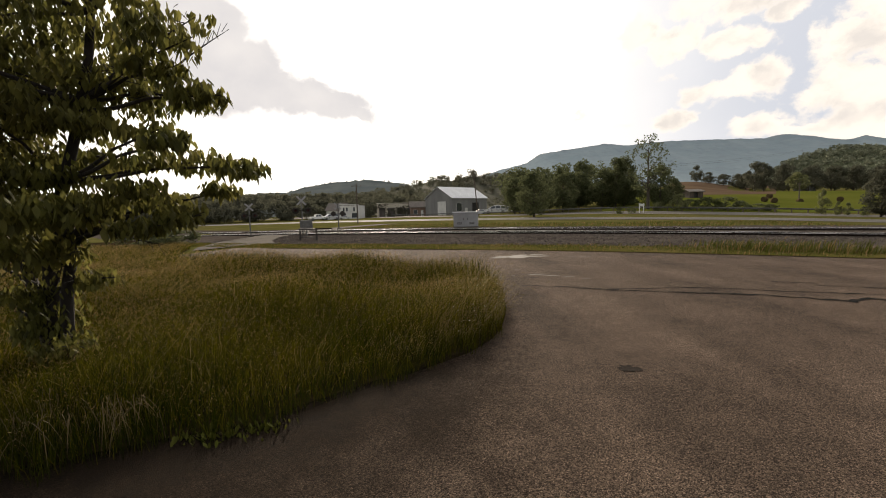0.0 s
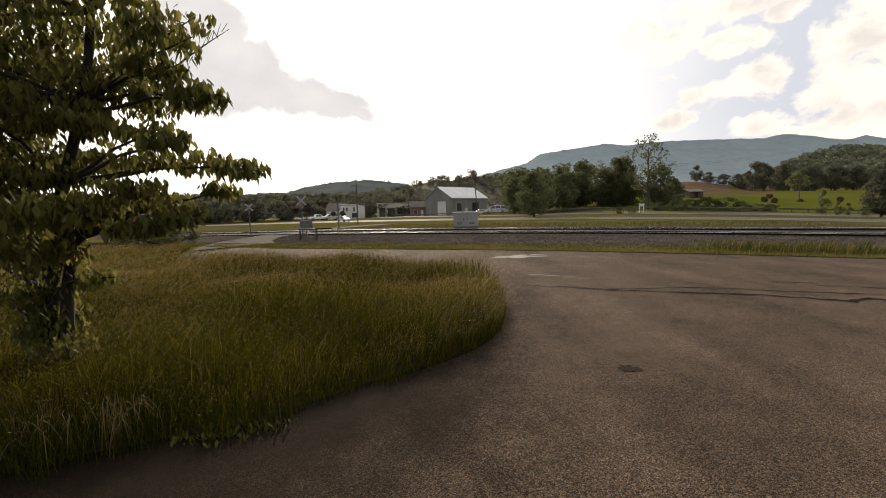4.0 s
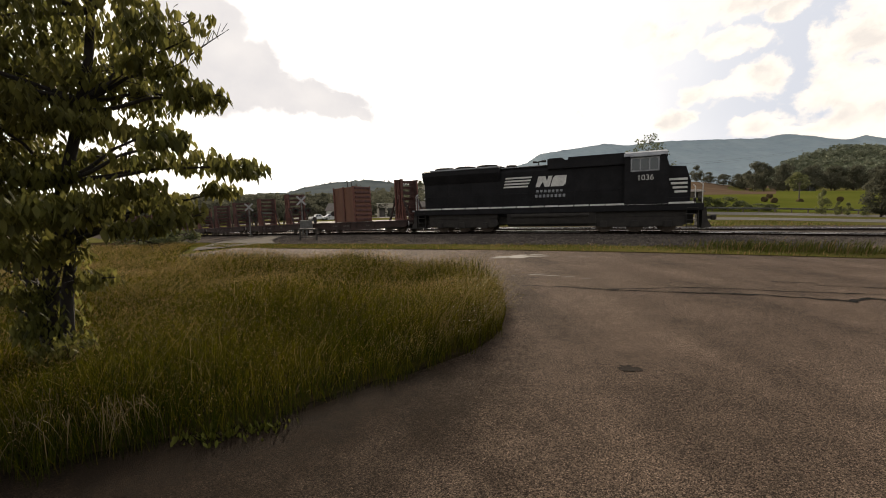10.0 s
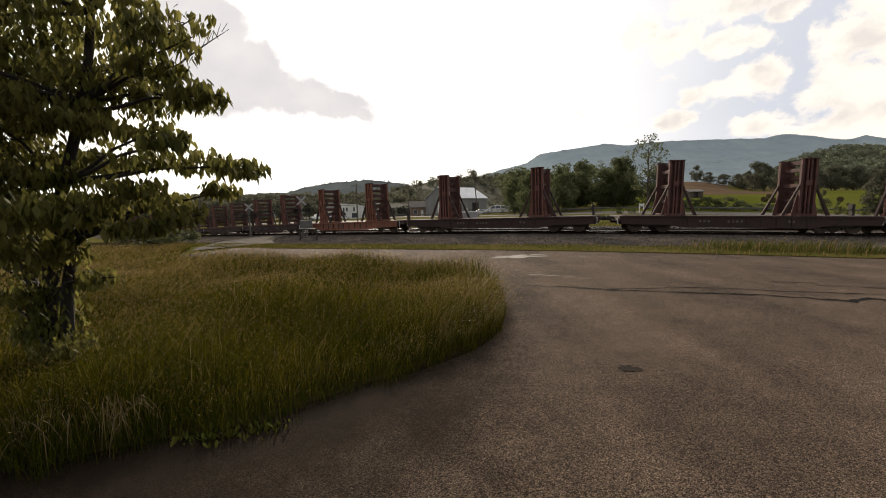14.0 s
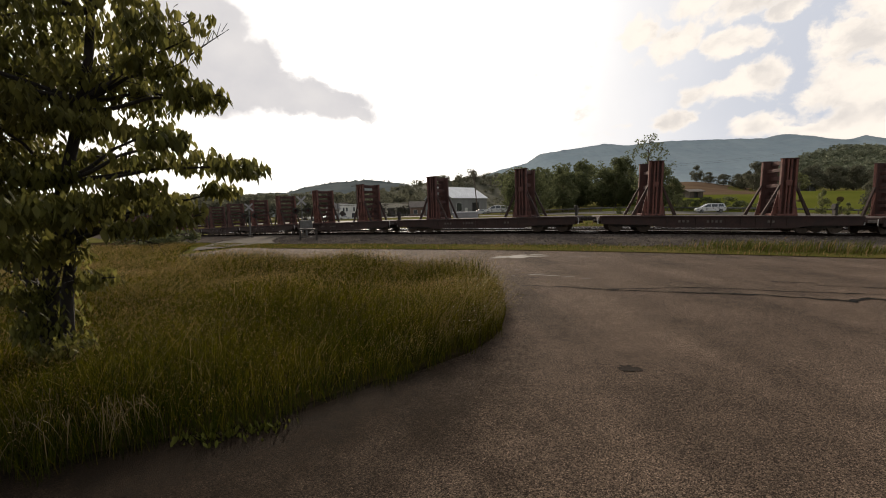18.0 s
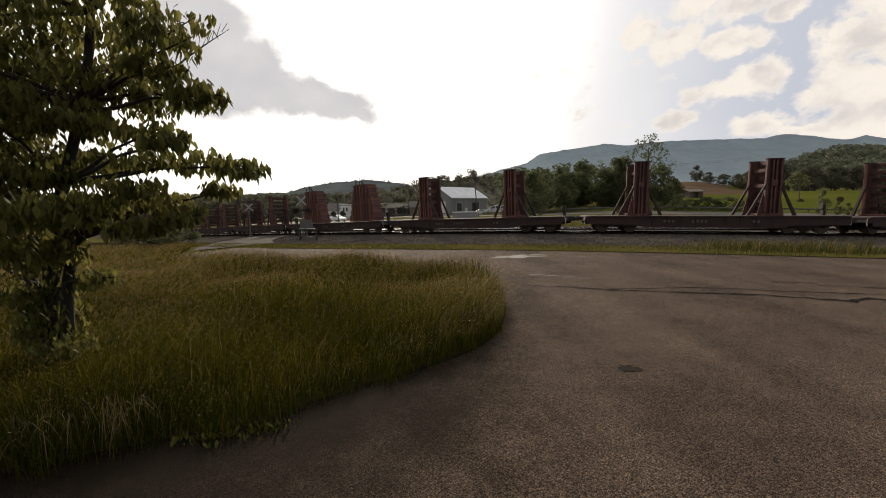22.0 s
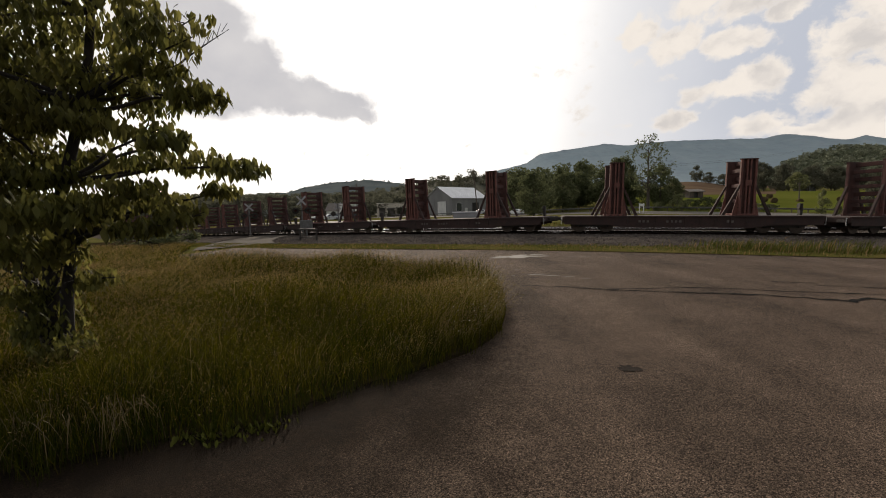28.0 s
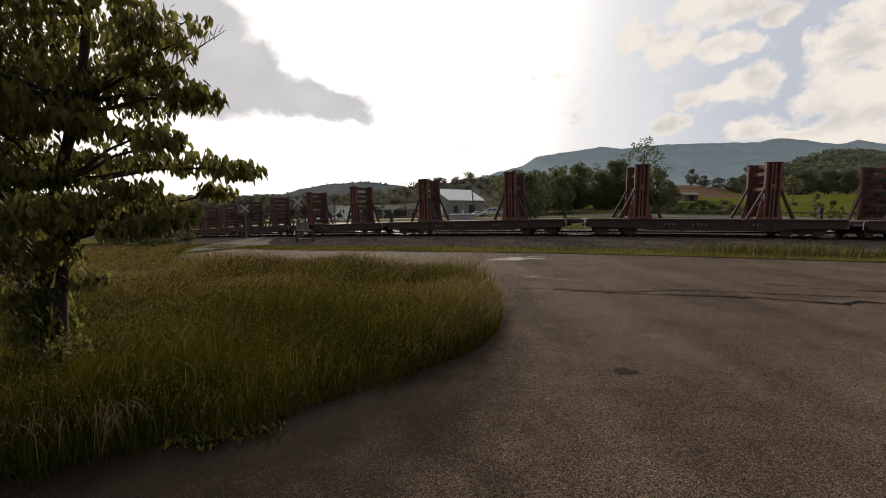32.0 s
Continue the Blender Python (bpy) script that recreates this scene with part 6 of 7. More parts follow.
    # Mostly out of view: these boughs are added to shade the ground below.
    sprays += [(-4.2, 4.8, 5.7, 1.7, 0.4), (-3.7, 4.3, 6.4, 1.4, 0.4), (-4.4, 4.7, 7.1, 1.0, 0.4), (-6.2, 4.4, 3.2, 0.9, 0.4), (-5.8, 5.0, 5.8, 1.1, 0.4), (-5.6, 4.3, 2.5, 0.7, 0.3), (-4.9, 4.3, 3.2, 0.6, 0.25), (-5.3, 4.5, 1.5, 0.5, 0.25), (-4.2, 3.0, 4.9, 1.3, 0.3), (-3.4, 3.2, 5.6, 1.2, 0.3), (-5.2, 3.0, 3.9, 1.0, 0.3), (-4.6, 2.4, 3.2, 0.9, 0.3), (-4.4, 2.2, 4.2, 1.1, 0.3), (-4.9, 2.0, 5.2, 1.2, 0.3)]
    leaves = []
    for k, (x, y, z, w, h) in enumerate(sprays):
        c = Vector((x, y, z))
        # a limb from the trunk to the spray, with side twigs
        j = min(max(np.searchsorted([p.z for p in trunk], z - 0.35 - 0.15 * w), 1), len(trunk) - 1)
        p0 = trunk[j - 1].lerp(trunk[j], 0.5)
        if p0.z > z:
            p0 = Vector((p0.x, p0.y, max(z - 0.1, 0.1)))
        tip = c + Vector((w * 0.85 * (1 if x > -4.3 else -1), 0, -h * 0.2))
        mid = p0.lerp(tip, 0.5) + Vector((0, 0, 0.06))
        limb = Shape().path([p0, p0.lerp(mid, 0.5) + Vector((0, 0, -0.03)), mid, mid.lerp(tip, 0.5), tip], [0.028, 0.022, 0.016, 0.011, 0.004], 6)
        for q in range(7):
            s0 = mid.lerp(tip, rng.uniform(-0.4, 0.95))
            e = s0 + Vector((rng.uniform(-0.12, 0.14), rng.uniform(-0.25, 0.25), rng.uniform(-0.02, 0.07)))
            limb.tube(s0, e, 0.007, 0.003, 4, caps=False)
        part("limb", limb, M["tree_bark"], t, recalc=False)
        n = int((int(w * h * 3600) + 95) * (0.60 if z > 3.3 else 1.0))
        r = rng.uniform(0, 1, n) ** 0.5
        a = rng.uniform(0, 2 * math.pi, n)
        depth = min(w, 0.75)
        bump_ = 0.8 + 0.35 * np.sin(a * 5 + k) * rng.uniform(0.5, 1, n)
        p = np.stack([x + w * r * np.cos(a) * bump_, y + depth * r * np.sin(a), z + 0.75 * h * (1 - r * r * 0.6) * rng.uniform(-0.9, 1.0, n) + 0.05 * np.sin(9 * a + 3 * r)], 1)
        leaves.append(drooping_leaves(rng, p, 0.082 if z < 1.2 else 0.108))
    # leafy growth up the trunk
    n = 850
    zz = 0.35 + 1.6 * rng.uniform(0, 1, n) ** 0.7
    ang = rng.uniform(0, 2 * math.pi, n)
    rr = rng.uniform(0.1, 0.36, n)
    leaves.append(drooping_leaves(rng, np.stack([-4.55 + rr * np.cos(ang), 4.52 + rr * np.sin(ang), zz], 1), 0.078))
    part("crown", tri_mesh("crown", np.concatenate(leaves), LEAF_FACES, M["tree_leaf"]), None, t, "layered sprays of drooping leaves")
    # bare twigs that stick out
    tw = Shape().path([(-3.05, 4.5, 3.2), (-2.74, 4.55, 3.46), (-2.51, 4.55, 3.60), (-2.28, 4.55, 3.73)], [0.012, 0.009, 0.006, 0.002], 6)
    for k in range(9):
        s = Vector((-2.8 + k * 0.055, 4.55, 3.42 + k * 0.036))
        tw.tube(s, s + Vector((0.03 + 0.02 * (k % 3), 0, 0.09 + 0.03 * (k % 2))), 0.004, 0.0015, 4, caps=False)
    part("bare_twig", tw, M["tree_bark"], t, "bare dead twig", recalc=False)
    lo = Shape().path([(-4.1, 4.5, 1.66), (-3.78, 4.5, 1.62), (-3.47, 4.5, 1.45), (-3.15, 4.5, 1.38)], [0.014, 0.010, 0.007, 0.002], 6)
    for k in range(9):
        s = Vector((-3.85 + k * 0.075, 4.5, 1.62 - k * 0.027))
        lo.tube(s, s + Vector((0.05, 0.04 * (-1) ** k, -0.09 - 0.03 * (k % 3))), 0.004, 0.0015, 4, caps=False)
    part("bare_twig", lo, M["tree_bark"], t, "bare drooping twig", recalc=False)


def blades(rng, x, y, h, w, lean, lean_way, spread=0.9):
    """Grass blades of three bends; returns (n, 7, 3)."""
    n = len(x)
    z = np.array([lie(a, b) for a, b in zip(x, y)])
    base = np.stack([x, y, z], 1)
    a = lean_way + rng.normal(0, spread, n)
    out = np.stack([np.cos(a), np.sin(a), np.zeros(n)], 1)
    turn = rng.uniform(0, math.pi, n)
    side = np.stack([np.cos(turn), np.sin(turn), np.zeros(n)], 1) * (w / 2)[:, None]
    up = np.array([0, 0, 1.0])
    l = (lean * h)[:, None]
    hh = h[:, None]
    p1 = base + up * hh * 0.42 + out * l * 0.16
    p2 = base + up * hh * 0.78 + out * l * 0.5
    p3 = base + up * hh * (1.0 - 0.18 * np.clip(lean, 0, 2)[:, None]) + out * l
    return np.stack([base - side, base + side, p1 - side * 0.9, p1 + side * 0.9, p2 - side * 0.6, p2 + side * 0.6, p3], 1), p3, out


BLADE_FACES = [(0, 1, 3), (0, 3, 2), (2, 3, 5), (2, 5, 4), (4, 5, 6)]


def seed_heads(rng, tip, out, size):
    n = len(tip)
    L = (size * rng.uniform(0.6, 1.4, n))[:, None]
    a = rng.uniform(0, math.pi, n)
    side = np.stack([np.cos(a), np.sin(a), np.zeros(n)], 1) * L * 0.11
    d = out * 0.55 + np.array([0, 0, 0.8])
    return np.stack([tip - d * L * 0.35, tip + side, tip + d * L * 0.7 + out * L * 0.2, tip - side, ], 1)


def tall_grass():
    rng = np.random.default_rng(21)
    xs, ys = [], []
    for x0, x1, y1, dens in ((-8, 1.3, 8.0, 2000), (-13, 1.3, 13.0, 700), (-40, -2, 42.0, 60)):
        y0 = {8.0: -1.0, 13.0: 8.0, 42.0: 13.0}[y1]
        n = int((x1 - x0) * (y1 - y0) * dens)
        x, y = rng.uniform(x0, x1, n), rng.uniform(y0, y1, n)
        near = np.interp(x, EDGE_X, EDGE_NEAR)
        far = np.interp(x, _bx, _by) - 0.3 * np.clip((x + 1.5) / 2.78, 0, 1) ** 2
        keep = (y > near + rng.uniform(-0.14, 0.1, n) + 0.07 * np.sin(x * 5.3 + 1) + 0.05 * np.sin(x * 13.7)) & (y < far - 0.1) & (np.abs(x) < 1.25 * np.maximum(y, 0.1) + 1.2) & (y > 1.2)
        keep &= rng.uniform(0, 1, n) < np.clip((1.45 - x) / 1.3, 0.16, 1)
        xs.append(x[keep])
        ys.append(y[keep])
    x, y = np.concatenate(xs), np.concatenate(ys)
    near = np.interp(x, EDGE_X, EDGE_NEAR)
    rim = np.clip((y - near) / 1.0, 0, 1)
    right = np.clip((1.5 - x) / 0.9, 0.3, 1)
    back = 1 + 0.35 * np.clip((y - 8) / 5, 0, 1)
    wave = back * (0.85 + 0.22 * np.sin(x * 1.1 + 0.7 * y) * np.sin(y * 0.9 - 0.5 * x))
    h = (0.26 + 0.36 * rim * np.minimum(right + 0.2, 1)) * wave * np.clip(1.25 - np.hypot(x, y) / 60, 0.55, 1) * rng.uniform(0.55, 1.15, len(x))
    # trodden and shaded out round the foot of the tree
    h = h * (1 - 0.3 * np.exp(-((x + 4.2) / 0.6) ** 2) * np.clip((4.9 - y) / 0.4, 0, 1))
    dist = np.hypot(x, y)
    w = np.clip(0.0009 * dist, 0.0042, 0.024) * rng.uniform(0.7, 1.3, len(x))
    lean = rng.uniform(0.05, 0.75, len(x))
    v, tip, out = blades(rng, x, y, h, w, lean, np.full(len(x), -0.3), 2.2)
    pick = rng.uniform(0, 1, len(x)) < np.clip((0.80 - 0.45 * rim) * np.clip((0.9 - x) / 1.8, 0.15, 1), 0.06, 0.8)
    tagged(part("tall_grass", tri_mesh("tall_grass", v[~pick], BLADE_FACES, M["grass_blade"]), None), "tall olive-green grass going to seed beside the road", "grass", kind="stuff")
    tagged(part("green_grass", tri_mesh("green_grass", v[pick], BLADE_FACES, M["grass_green_shaded"]), None), "green grass along the road's edge, darkened for shade", "grass", kind="stuff")
    heads = (rng.uniform(0, 1, len(x)) < np.where(y > 8, 0.55, 0.34 + 0.45 * np.clip((x + 1.2) / 1.6, 0, 1))) & (rim > 0.15)
    s = seed_heads(rng, tip[heads], out[heads], np.clip(0.0045 * dist[heads], 0.022, 0.11))
    tagged(part("seed_heads", tri_mesh("seed_heads", s, [(0, 1, 2, 3)], M["grass_seed"]), None), "pale tan seed heads on the tall grass", "grass", kind="stuff")
    # thin pale stalks that arch over the rest, each with a nodding head
    pick = (rng.uniform(0, 1, len(x)) < np.where(dist < 9, 0.025 + 0.13 * np.clip((x + 0.8) / 1.4, 0, 1), 0.07)) & (rim > 0.15)
    n = int(pick.sum())
    v, tip, out = blades(rng, x[pick], y[pick], h[pick] * rng.uniform(1.05, 1.45, n), np.clip(0.0009 * dist[pick], 0.0035, 0.02), rng.uniform(0.4, 1.3, n), np.full(n, -0.25))
    tagged(part("grass_stalks", tri_mesh("grass_stalks", v, BLADE_FACES, M["stalk"]), None), "thin pale flowering stalks above the tall grass", "grass", kind="stuff")
    s = seed_heads(rng, tip, out - np.array([0, 0, 0.7]), np.clip(0.008 * dist[pick], 0.04, 0.12))
    tagged(part("stalk_heads", tri_mesh("stalk_heads", s, [(0, 1, 2, 3)], M["stalk"]), None), "nodding pale heads of the flowering stalks", "grass", kind="stuff")
    # long straw that hangs over the edge by the tree, in tufts
    bx, by = [], []
    for cx, cy, k in ((-3.7, 3.05, 12), (-3.42, 3.1, 18), (-3.05, 3.2, 20), (-2.8, 3.2, 14), (-3.3, 2.72, 8), (-4.0, 2.8, 9), (-3.6, 3.5, 18), (-2.55, 3.15, 6)):
        bx.append(rng.normal(cx, 0.12, k)), by.append(rng.normal(cy, 0.10, k))
    bx, by = np.concatenate(bx), np.concatenate(by)
    n = len(bx)
    base = np.stack([bx, by, np.array([lie(p, q) for p, q in zip(bx, by)])], 1)
    ang = rng.normal(-0.8, 0.5, n)
    out = np.stack([np.cos(ang), np.sin(ang), np.zeros(n)], 1)
    side = np.stack([-np.sin(ang), np.cos(ang), np.zeros(n)], 1) * 0.0019
    hh, reach, sag = rng.uniform(0.24, 0.46, n)[:, None], rng.uniform(0.15, 0.5, n)[:, None], rng.uniform(0.7, 1.25, n)[:, None]
    up = np.array([0, 0, 1.0])
    top = base + up * hh * 1.7 + out * reach * 0.3
    p3 = base + up * hh * (1 - 0.8 * sag) + out * reach
    arc = [base * (1 - f) ** 2 + top * 2 * f * (1 - f) + p3 * f * f for f in (0, 0.2, 0.4, 0.55, 0.7, 0.85, 1.0)]
    p2 = arc[4]
    v = np.stack([q for c in arc[:-1] for q in (c - side, c + side)] + [p3], 1)
    straw_faces = [(2 * k, 2 * k + 1, 2 * k + 3) for k in range(5)] + [(2 * k, 2 * k + 3, 2 * k + 2) for k in range(5)] + [(10, 11, 12)]
    tagged(part("dry_straw", tri_mesh("dry_straw", v, straw_faces, M["straw"]), None), "long dry straw-coloured grass drooping by the tree", "grass", kind="stuff")
    f = rng.uniform(0.0, 1.0, (n, 5, 1))
    q = (p2[:, None] * (1 - f) + p3[:, None] * f).reshape(-1, 3)
    s = seed_heads(rng, q, np.repeat(out, 5, 0) - np.array([0, 0, 1.3]), np.full(len(q), 0.022))
    tagged(part("straw_heads", tri_mesh("straw_heads", s, [(0, 1, 2, 3)], M["straw"]), None), "dry seed heads by the tree", "grass", kind="stuff")
    # low broad-leaved weeds creeping from the edge onto the asphalt
    spots = []
    for cx, cy, rx, ry, k in ((-1.85, 3.12, 0.26, 0.08, 90), (-1.55, 3.22, 0.18, 0.06, 50), (-2.15, 3.1, 0.16, 0.06, 40)):
        c = np.stack([rng.normal(cx, rx * 0.6, k), rng.normal(cy, ry * 0.8, k), np.zeros(k)], 1)
        c[:, 2] = [lie(p, q) for p, q in c[:, :2]]
        c[:, 2] += rng.uniform(0.03, 0.10, k)
        spots.append(c)
    tagged(part("creeping_weeds", tri_mesh("creeping_weeds", drooping_leaves(rng, np.concatenate(spots), 0.06), LEAF_FACES, M["weed"]), None), "low broad-leaved weeds creeping over the asphalt's edge", "weeds", kind="stuff")
    # small white flowers at the corner
    n = 90
    fx = rng.uniform(0.0, 1.15, n)
    fy = np.interp(fx, EDGE_X, EDGE_NEAR) + rng.uniform(0.05, 2.6, n)
    fz = np.array([lie(a, b) for a, b in zip(fx, fy)]) + rng.uniform(0.2, 0.5, n)
    p = np.stack([fx, fy, fz], 1)
    r = rng.uniform(0.004, 0.009, n)[:, None]
    a = np.array([1, 0, 0.2]) * r
    b = np.array([0.2, 0, 1]) * r
    tagged(part("wild_flowers", tri_mesh("wild_flowers", np.stack([p - a, p - b, p + a, p + b], 1), [(0, 1, 2, 3)], M["flower"]), None), "tiny white wild flowers in the grass", "flowers", kind="stuff")
    # soil and thatch beneath
    g = Shape()
    cols = np.concatenate([np.linspace(-55, -8, 24), np.linspace(-7.5, 1.27, 45)])
    rows = 16
    for cx in cols:
        a_, b_ = grass_span(cx)
        for k in range(rows):
            yy = a_ + (b_ - a_) * k / (rows - 1)
            g.v.append((cx, yy, lie(cx, yy) + (0.022 if k else 0.013) + 0.004 * noise.noise(Vector((cx * 2, yy * 2, 0)))))
    for i in range(len(cols) - 1):
        for k in range(rows - 1):
            q = i * rows + k
            g.f.append((q, q + rows, q + rows + 1, q + 1))
    tagged(part("grass_bank", g, M["soil"], smooth=True), "dark soil and thatch under the tall grass", "ground", kind="structure")


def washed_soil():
    """A thin ragged dark film, painted shade on the asphalt along the tall grass."""
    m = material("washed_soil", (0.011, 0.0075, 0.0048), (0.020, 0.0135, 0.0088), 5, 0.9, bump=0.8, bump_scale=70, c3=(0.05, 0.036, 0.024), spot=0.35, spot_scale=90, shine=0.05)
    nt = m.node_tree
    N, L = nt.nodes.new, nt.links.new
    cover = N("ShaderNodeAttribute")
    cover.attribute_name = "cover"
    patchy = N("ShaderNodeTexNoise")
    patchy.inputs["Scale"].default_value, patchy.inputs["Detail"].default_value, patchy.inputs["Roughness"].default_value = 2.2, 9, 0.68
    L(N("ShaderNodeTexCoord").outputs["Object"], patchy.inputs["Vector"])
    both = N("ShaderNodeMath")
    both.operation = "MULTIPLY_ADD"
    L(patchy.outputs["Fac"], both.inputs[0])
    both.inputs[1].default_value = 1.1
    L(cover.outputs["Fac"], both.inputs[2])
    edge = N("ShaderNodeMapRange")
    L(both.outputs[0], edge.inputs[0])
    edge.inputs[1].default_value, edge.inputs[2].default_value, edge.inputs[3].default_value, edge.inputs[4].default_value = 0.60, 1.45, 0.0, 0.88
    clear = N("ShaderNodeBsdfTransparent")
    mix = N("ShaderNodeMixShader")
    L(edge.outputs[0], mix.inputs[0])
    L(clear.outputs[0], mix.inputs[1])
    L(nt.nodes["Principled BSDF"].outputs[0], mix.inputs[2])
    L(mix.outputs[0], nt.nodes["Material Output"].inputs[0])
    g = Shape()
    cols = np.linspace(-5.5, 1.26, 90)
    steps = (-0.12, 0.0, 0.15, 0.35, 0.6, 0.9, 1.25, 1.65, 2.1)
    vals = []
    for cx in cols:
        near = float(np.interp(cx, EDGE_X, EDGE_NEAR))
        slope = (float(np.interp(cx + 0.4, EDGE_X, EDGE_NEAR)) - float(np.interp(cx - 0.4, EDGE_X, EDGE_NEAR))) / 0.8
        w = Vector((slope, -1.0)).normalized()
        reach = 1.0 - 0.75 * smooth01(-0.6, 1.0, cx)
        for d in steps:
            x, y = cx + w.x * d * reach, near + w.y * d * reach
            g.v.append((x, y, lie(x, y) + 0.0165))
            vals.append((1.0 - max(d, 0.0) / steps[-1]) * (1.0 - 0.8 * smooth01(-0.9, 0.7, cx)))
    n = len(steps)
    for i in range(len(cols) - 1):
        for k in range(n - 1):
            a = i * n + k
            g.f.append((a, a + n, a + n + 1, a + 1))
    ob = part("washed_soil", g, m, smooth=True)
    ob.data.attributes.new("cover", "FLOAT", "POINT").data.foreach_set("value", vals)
    tagged(ob, "dark film painted on the asphalt for the shade along the grass", "soil", kind="structure")


def verge_grass():
    """The strip between the road and the ballast, and the banks beyond the tracks."""
    rng = np.random.default_rng(33)
    x, y, h = [], [], []
    for d0, d1, s0, s1, n, hm in ((-11.8, -9.4, -34, 34, 22000, 0.10), (-10.6, -8.8, 4, 34, 3500, 0.12), (8.5, 18, -30, 40, 9000, 0.16)):
        s = rng.uniform(s0, s1, n)
        d = rng.uniform(d0, d1, n)
        clump = 0.5 + 0.6 * np.array([noise.noise(Vector((a * 0.35, b * 0.5, 3.0))) for a, b in zip(s, d)])
        keep = rng.uniform(0, 1, n) < np.clip(clump + 0.25, 0.05, 1)
        for a, b, c in zip(s[keep], d[keep], clump[keep]):
            px, py = along(a, b)
            x.append(px), y.append(py), h.append(hm * (0.5 + max(c, 0)) * rng.uniform(0.6, 1.4))
    # a taller clump by the ballast
    for s_, d_, n, hm in ((13.2, -9.6, 800, 0.46), (15.6, -9.3, 300, 0.55), (18.6, -9.5, 360, 0.6), (21.5, -9.2, 300, 0.6), (25, -9.4, 400, 0.5), (17.0, -9.8, 260, 0.4), (23.2, -9.7, 300, 0.45)):
        for _ in range(n):
            px, py = along(s_ + rng.normal(0, 1.0), d_ + rng.normal(0, 0.5))
            x.append(px), y.append(py), h.append(hm * rng.uniform(0.4, 1.1))
    x, y, h = np.array(x), np.array(y), np.array(h)
    w = np.clip(0.0011 * np.hypot(x, y), 0.014, 0.04)
    v, tip, out = blades(rng, x, y, h, w, rng.uniform(0.1, 0.8, len(x)), np.full(len(x), -0.3))
    pick = rng.uniform(0, 1, len(x)) < 0.8
    tagged(part("verge_grass", tri_mesh("verge_grass", v[pick], BLADE_FACES, M["weed"]), None), "yellow-green weeds between the road and the ballast", "grass", kind="stuff")
    tagged(part("verge_straw", tri_mesh("verge_straw", v[~pick], BLADE_FACES, M["grass_seed"]), None), "tan dry grass between the road and the ballast", "grass", kind="stuff")
    strip("verge_edge", -9, 60, 1.5, [-11.92, -11.82, -11.72], M["soil"], "thin dark strip along the edge of the asphalt", 0.026, category="verge")
    strip("verge", -16, 60, 1.5, [-11.75, -11, -10.2, -9.3], M["verge"], "grassy strip between the road and the ballast", 0.025, category="verge")


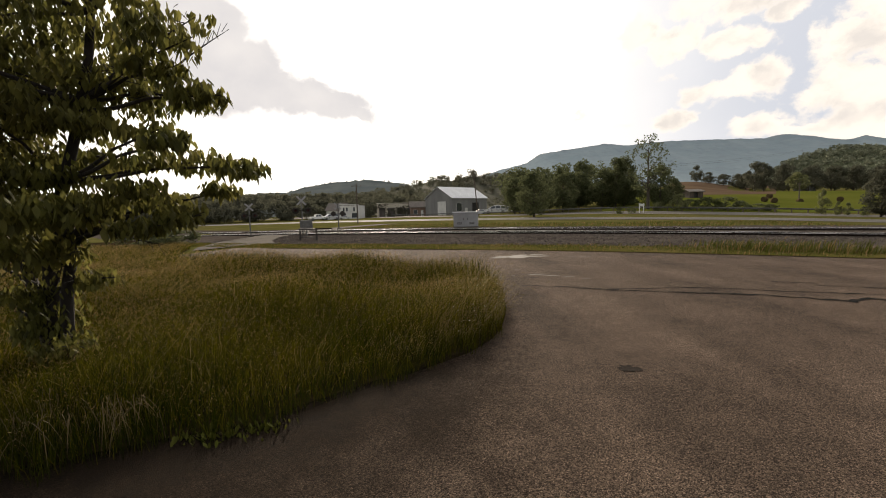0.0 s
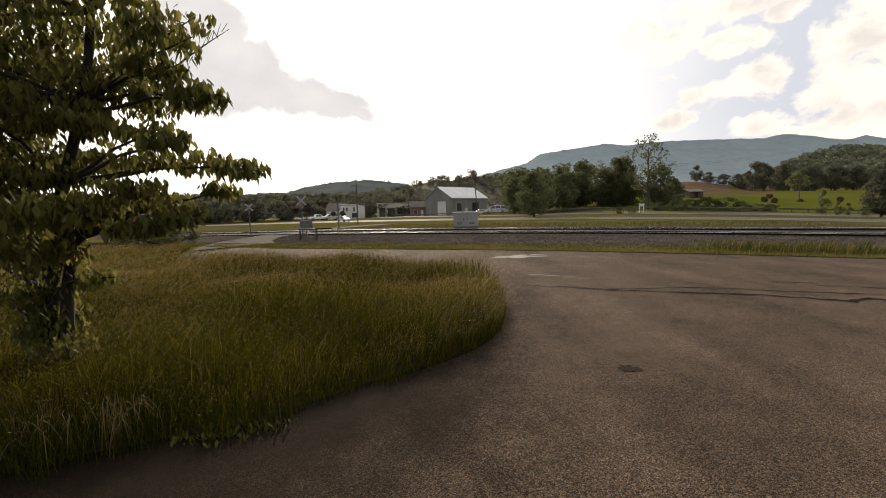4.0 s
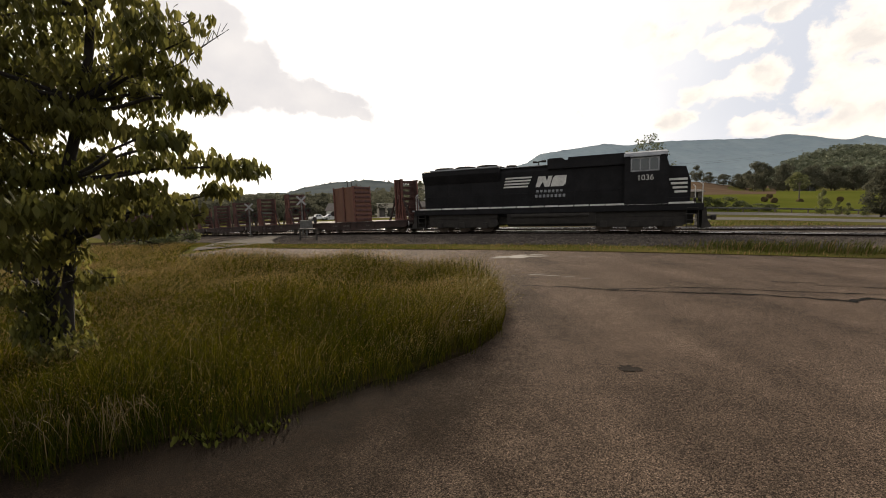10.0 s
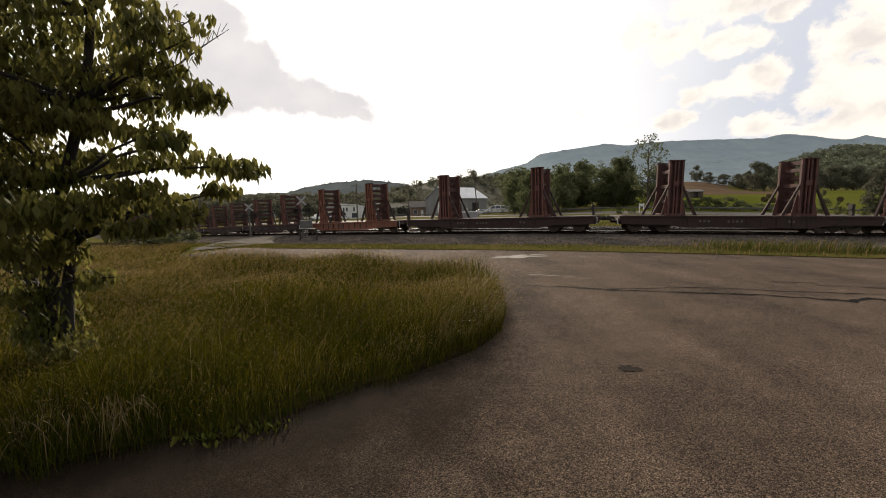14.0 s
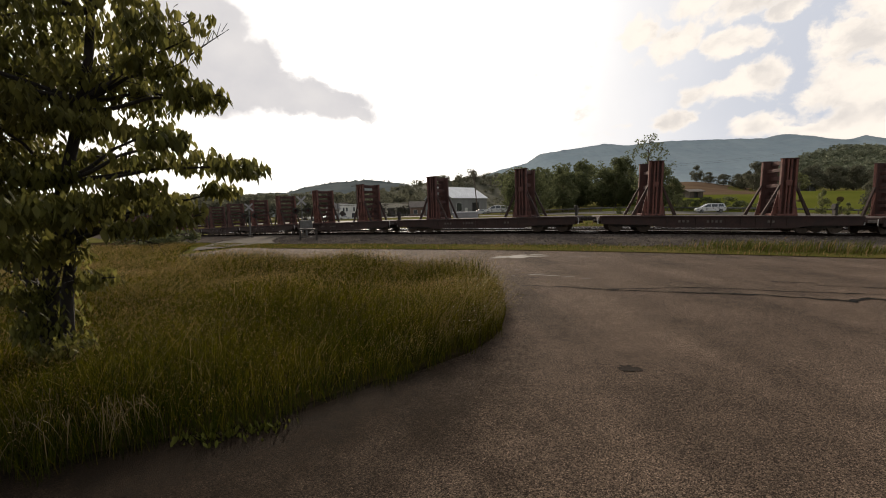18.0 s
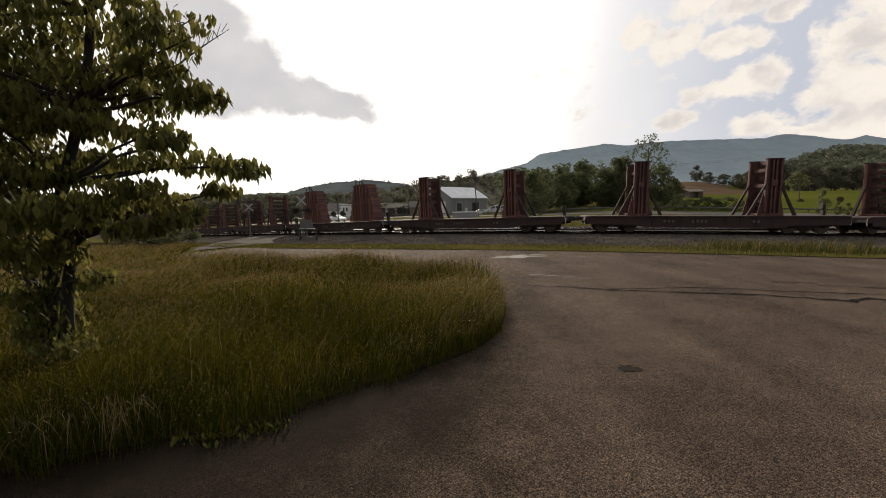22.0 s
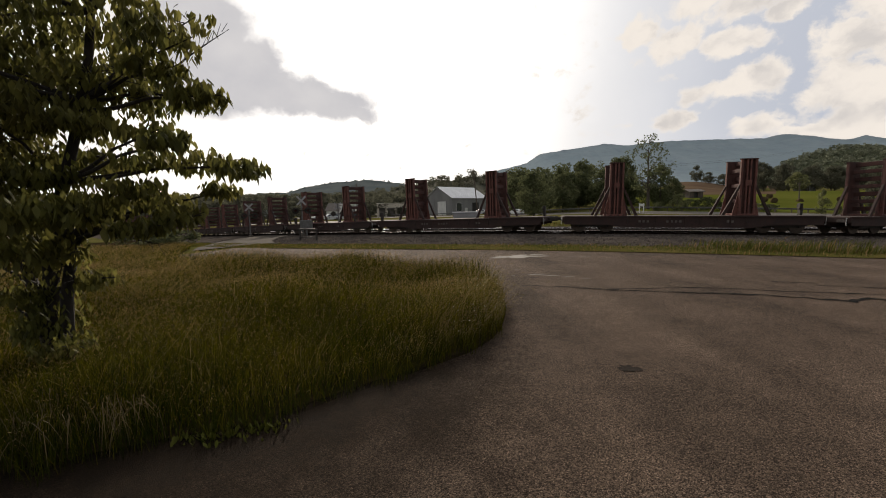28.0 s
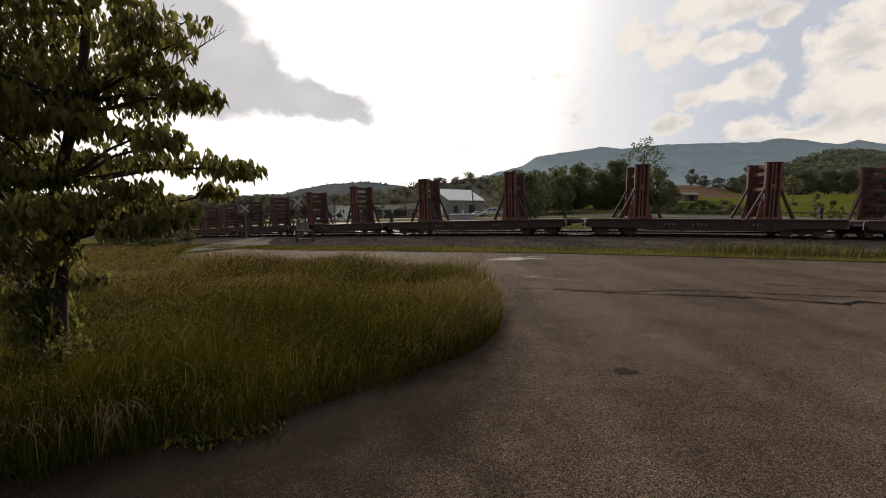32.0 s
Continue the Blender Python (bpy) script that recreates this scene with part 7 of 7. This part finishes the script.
def road_marks():
    """Cracks, worn paint and stains on the asphalt."""
    rng = random.Random(4)

    def ribbon(name, pts, width, mat, label, jitter=0.05, lift=0.022, category="crack"):
        fine = []
        for (ax, ay), (bx, by) in zip(pts, pts[1:]):
            n = max(int(math.hypot(bx - ax, by - ay) / 0.12), 1)
            for k in range(n):
                t_ = k / n
                fine.append((ax + (bx - ax) * t_ + rng.uniform(-jitter, jitter) * 0.6, ay + (by - ay) * t_ + rng.uniform(-jitter, jitter)))
        fine.append(pts[-1])
        g = Shape()
        for (px, py) in fine:
            w = width * rng.choice((0.45, 0.65, 0.85, 1.2)) * rng.uniform(0.75, 1.2)
            g.v += [(px, py - w / 2, lie(px, py) + lift), (px, py + w / 2, lie(px, py) + lift)]
        g.f = [(2 * i, 2 * i + 2, 2 * i + 3, 2 * i + 1) for i in range(len(fine) - 1)]
        tagged(part(name, g, mat, recalc=False), label, category, kind="structure")

    ribbon("road_crack", [(1.86, 9.21), (2.59, 8.97), (3.3, 8.61), (4.13, 8.27), (4.85, 8.07), (5.72, 7.8)], 0.085, M["crack"], "thin dark crack in the asphalt", 0.045)
    ribbon("road_crack", [(5.72, 7.8), (6.2, 7.69), (6.61, 7.4), (6.87, 7.22), (7.32, 6.94), (7.86, 7.15), (8.12, 6.84), (9.5, 6.4)], 0.13, M["crack"], "wide dark crack in the asphalt", 0.06)
    ribbon("road_crack", [(5.1, 8.58), (6.17, 8.27), (7.19, 7.8), (8.42, 7.4), (9.8, 6.9)], 0.075, M["crack"], "thin dark crack in the asphalt", 0.045)
    ribbon("road_crack", [(8.13, 8.43), (8.56, 8.25), (9.09, 7.99), (9.9, 7.6)], 0.10, M["crack"], "dark crack in the asphalt", 0.04)
    ribbon("road_crack", [(7.5, 8.95), (7.9, 8.8), (8.3, 8.7)], 0.07, M["crack"], "short dark crack in the asphalt", 0.03)
    ribbon("road_crack", [(3.3, 8.66), (4.4, 8.5), (5.1, 8.58)], 0.05, M["crack"], "thin dark crack in the asphalt", 0.03)

    def blotch(name, cx, cy, rx, ry, mat, label, lift=0.019, rough=0.35, n=40, category="road marking"):
        g = Shape()
        g.v.append((cx, cy, lie(cx, cy) + lift))
        for k in range(n):
            a = 2 * math.pi * k / n
            q = 1 + rough * noise.noise(Vector((math.cos(a) * 2 + cx, math.sin(a) * 2 + cy, 1.0))) + rng.uniform(-0.1, 0.1) * rough
            px, py = cx + rx * math.cos(a) * q, cy + ry * math.sin(a) * q
            g.v.append((px, py, lie(px, py) + lift))
        g.f = [(0, 1 + k, 1 + (k + 1) % n) for k in range(n)]
        tagged(part(name, g, mat, recalc=False), label, category, kind="structure")

    blotch("oil_stain", 2.05, 4.27, 0.13, 0.10, M["asphalt_dark"], "small dark patch in the asphalt", rough=0.6)
    blotch("road_chip", 1.62, 8.2, 0.09, 0.05, M["asphalt_dark"], "small dark chip in the asphalt")
    for cx, cy, rx, ry in ((2.9, 14.9, 0.8, 0.5), (2.2, 14.7, 0.4, 0.12), (3.6, 15.3, 0.3, 0.12), (2.5, 10.72, 0.22, 0.05), (2.85, 10.45, 0.2, 0.035), (3.25, 10.2, 0.16, 0.03), (1.5, 10.95, 0.1, 0.03), (1.9, 10.62, 0.07, 0.03),
                           (3.6, 9.85, 0.14, 0.02), (1.25, 11.2, 0.1, 0.03), (2.15, 11.6, 0.08, 0.04), (4.9, 14.3, 0.5, 0.03)):
        blotch("worn_paint", cx, cy, rx, ry, M["paint_white"], "worn white paint on the asphalt", rough=0.9)


near_tree()
tall_grass()
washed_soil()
verge_grass()
road_marks()


# ---- what moves ----
def nose_at(t):
    """How far along the line the locomotive's nose is."""
    return 15.086 * (t - 9.0) + float(np.interp(t, (0, 9, 13, 17, 19, 20, 21, 22, 23, 25, 28, 30, 32), (0, 0, 0.25, 0.42, 0.45, 0.52, 0.65, 0.9, 1.12, 1.55, 2.6, 3.8, 5.5)))


def rail_pose(front, back):
    """The pose of a vehicle whose bogies stand at front and back along the line."""
    (x1, y1), (x0, y0) = along(front), along(back)
    z1, z0 = swell(x1, y1), swell(x0, y0)
    ahead = Vector((x1 - x0, y1 - y0, z1 - z0))
    mid = Vector(((x1 + x0) / 2, (y1 + y0) / 2, (z1 + z0) / 2))
    rot = ahead.to_track_quat("X", "Z").to_matrix().to_4x4()
    return Matrix.Translation(mid) @ rot


def motions():
    times = [i * 0.5 for i in range(65)]
    lead = 0.0
    for k, (ob, length, bogie) in enumerate(TRAIN):
        rows = []
        for t in times:
            mid = nose_at(t) - lead - length / 2
            rows.append((t, rail_pose(mid + bogie, mid - bogie)))
        walk(ob, rows)
        lead += length
    for ob, way, d, heading, keys in TRAFFIC:
        rows = []
        for t in times:
            s = float(np.interp(t, [k[0] for k in keys], [k[1] for k in keys]))
            for (ta, sa), (tb, sb), ahead in ((keys[0], keys[1], t < keys[0][0]), (keys[-1], keys[-2], t > keys[-1][0])):
                if ahead:
                    s = sa + (t - ta) * (sb - sa) / (tb - ta)
            s = min(max(s, 3), way.s[-1] - 3)
            x, y = way.at(s, d)
            x2, y2 = way.at(s + heading, d)
            rows.append((t, Matrix.Translation((x, y, lie(x, y) + 0.045)) @ pose(0, 0, 0, 0, 0, math.degrees(math.atan2(y2 - y, x2 - x)))))
        walk(ob, rows)


motions()
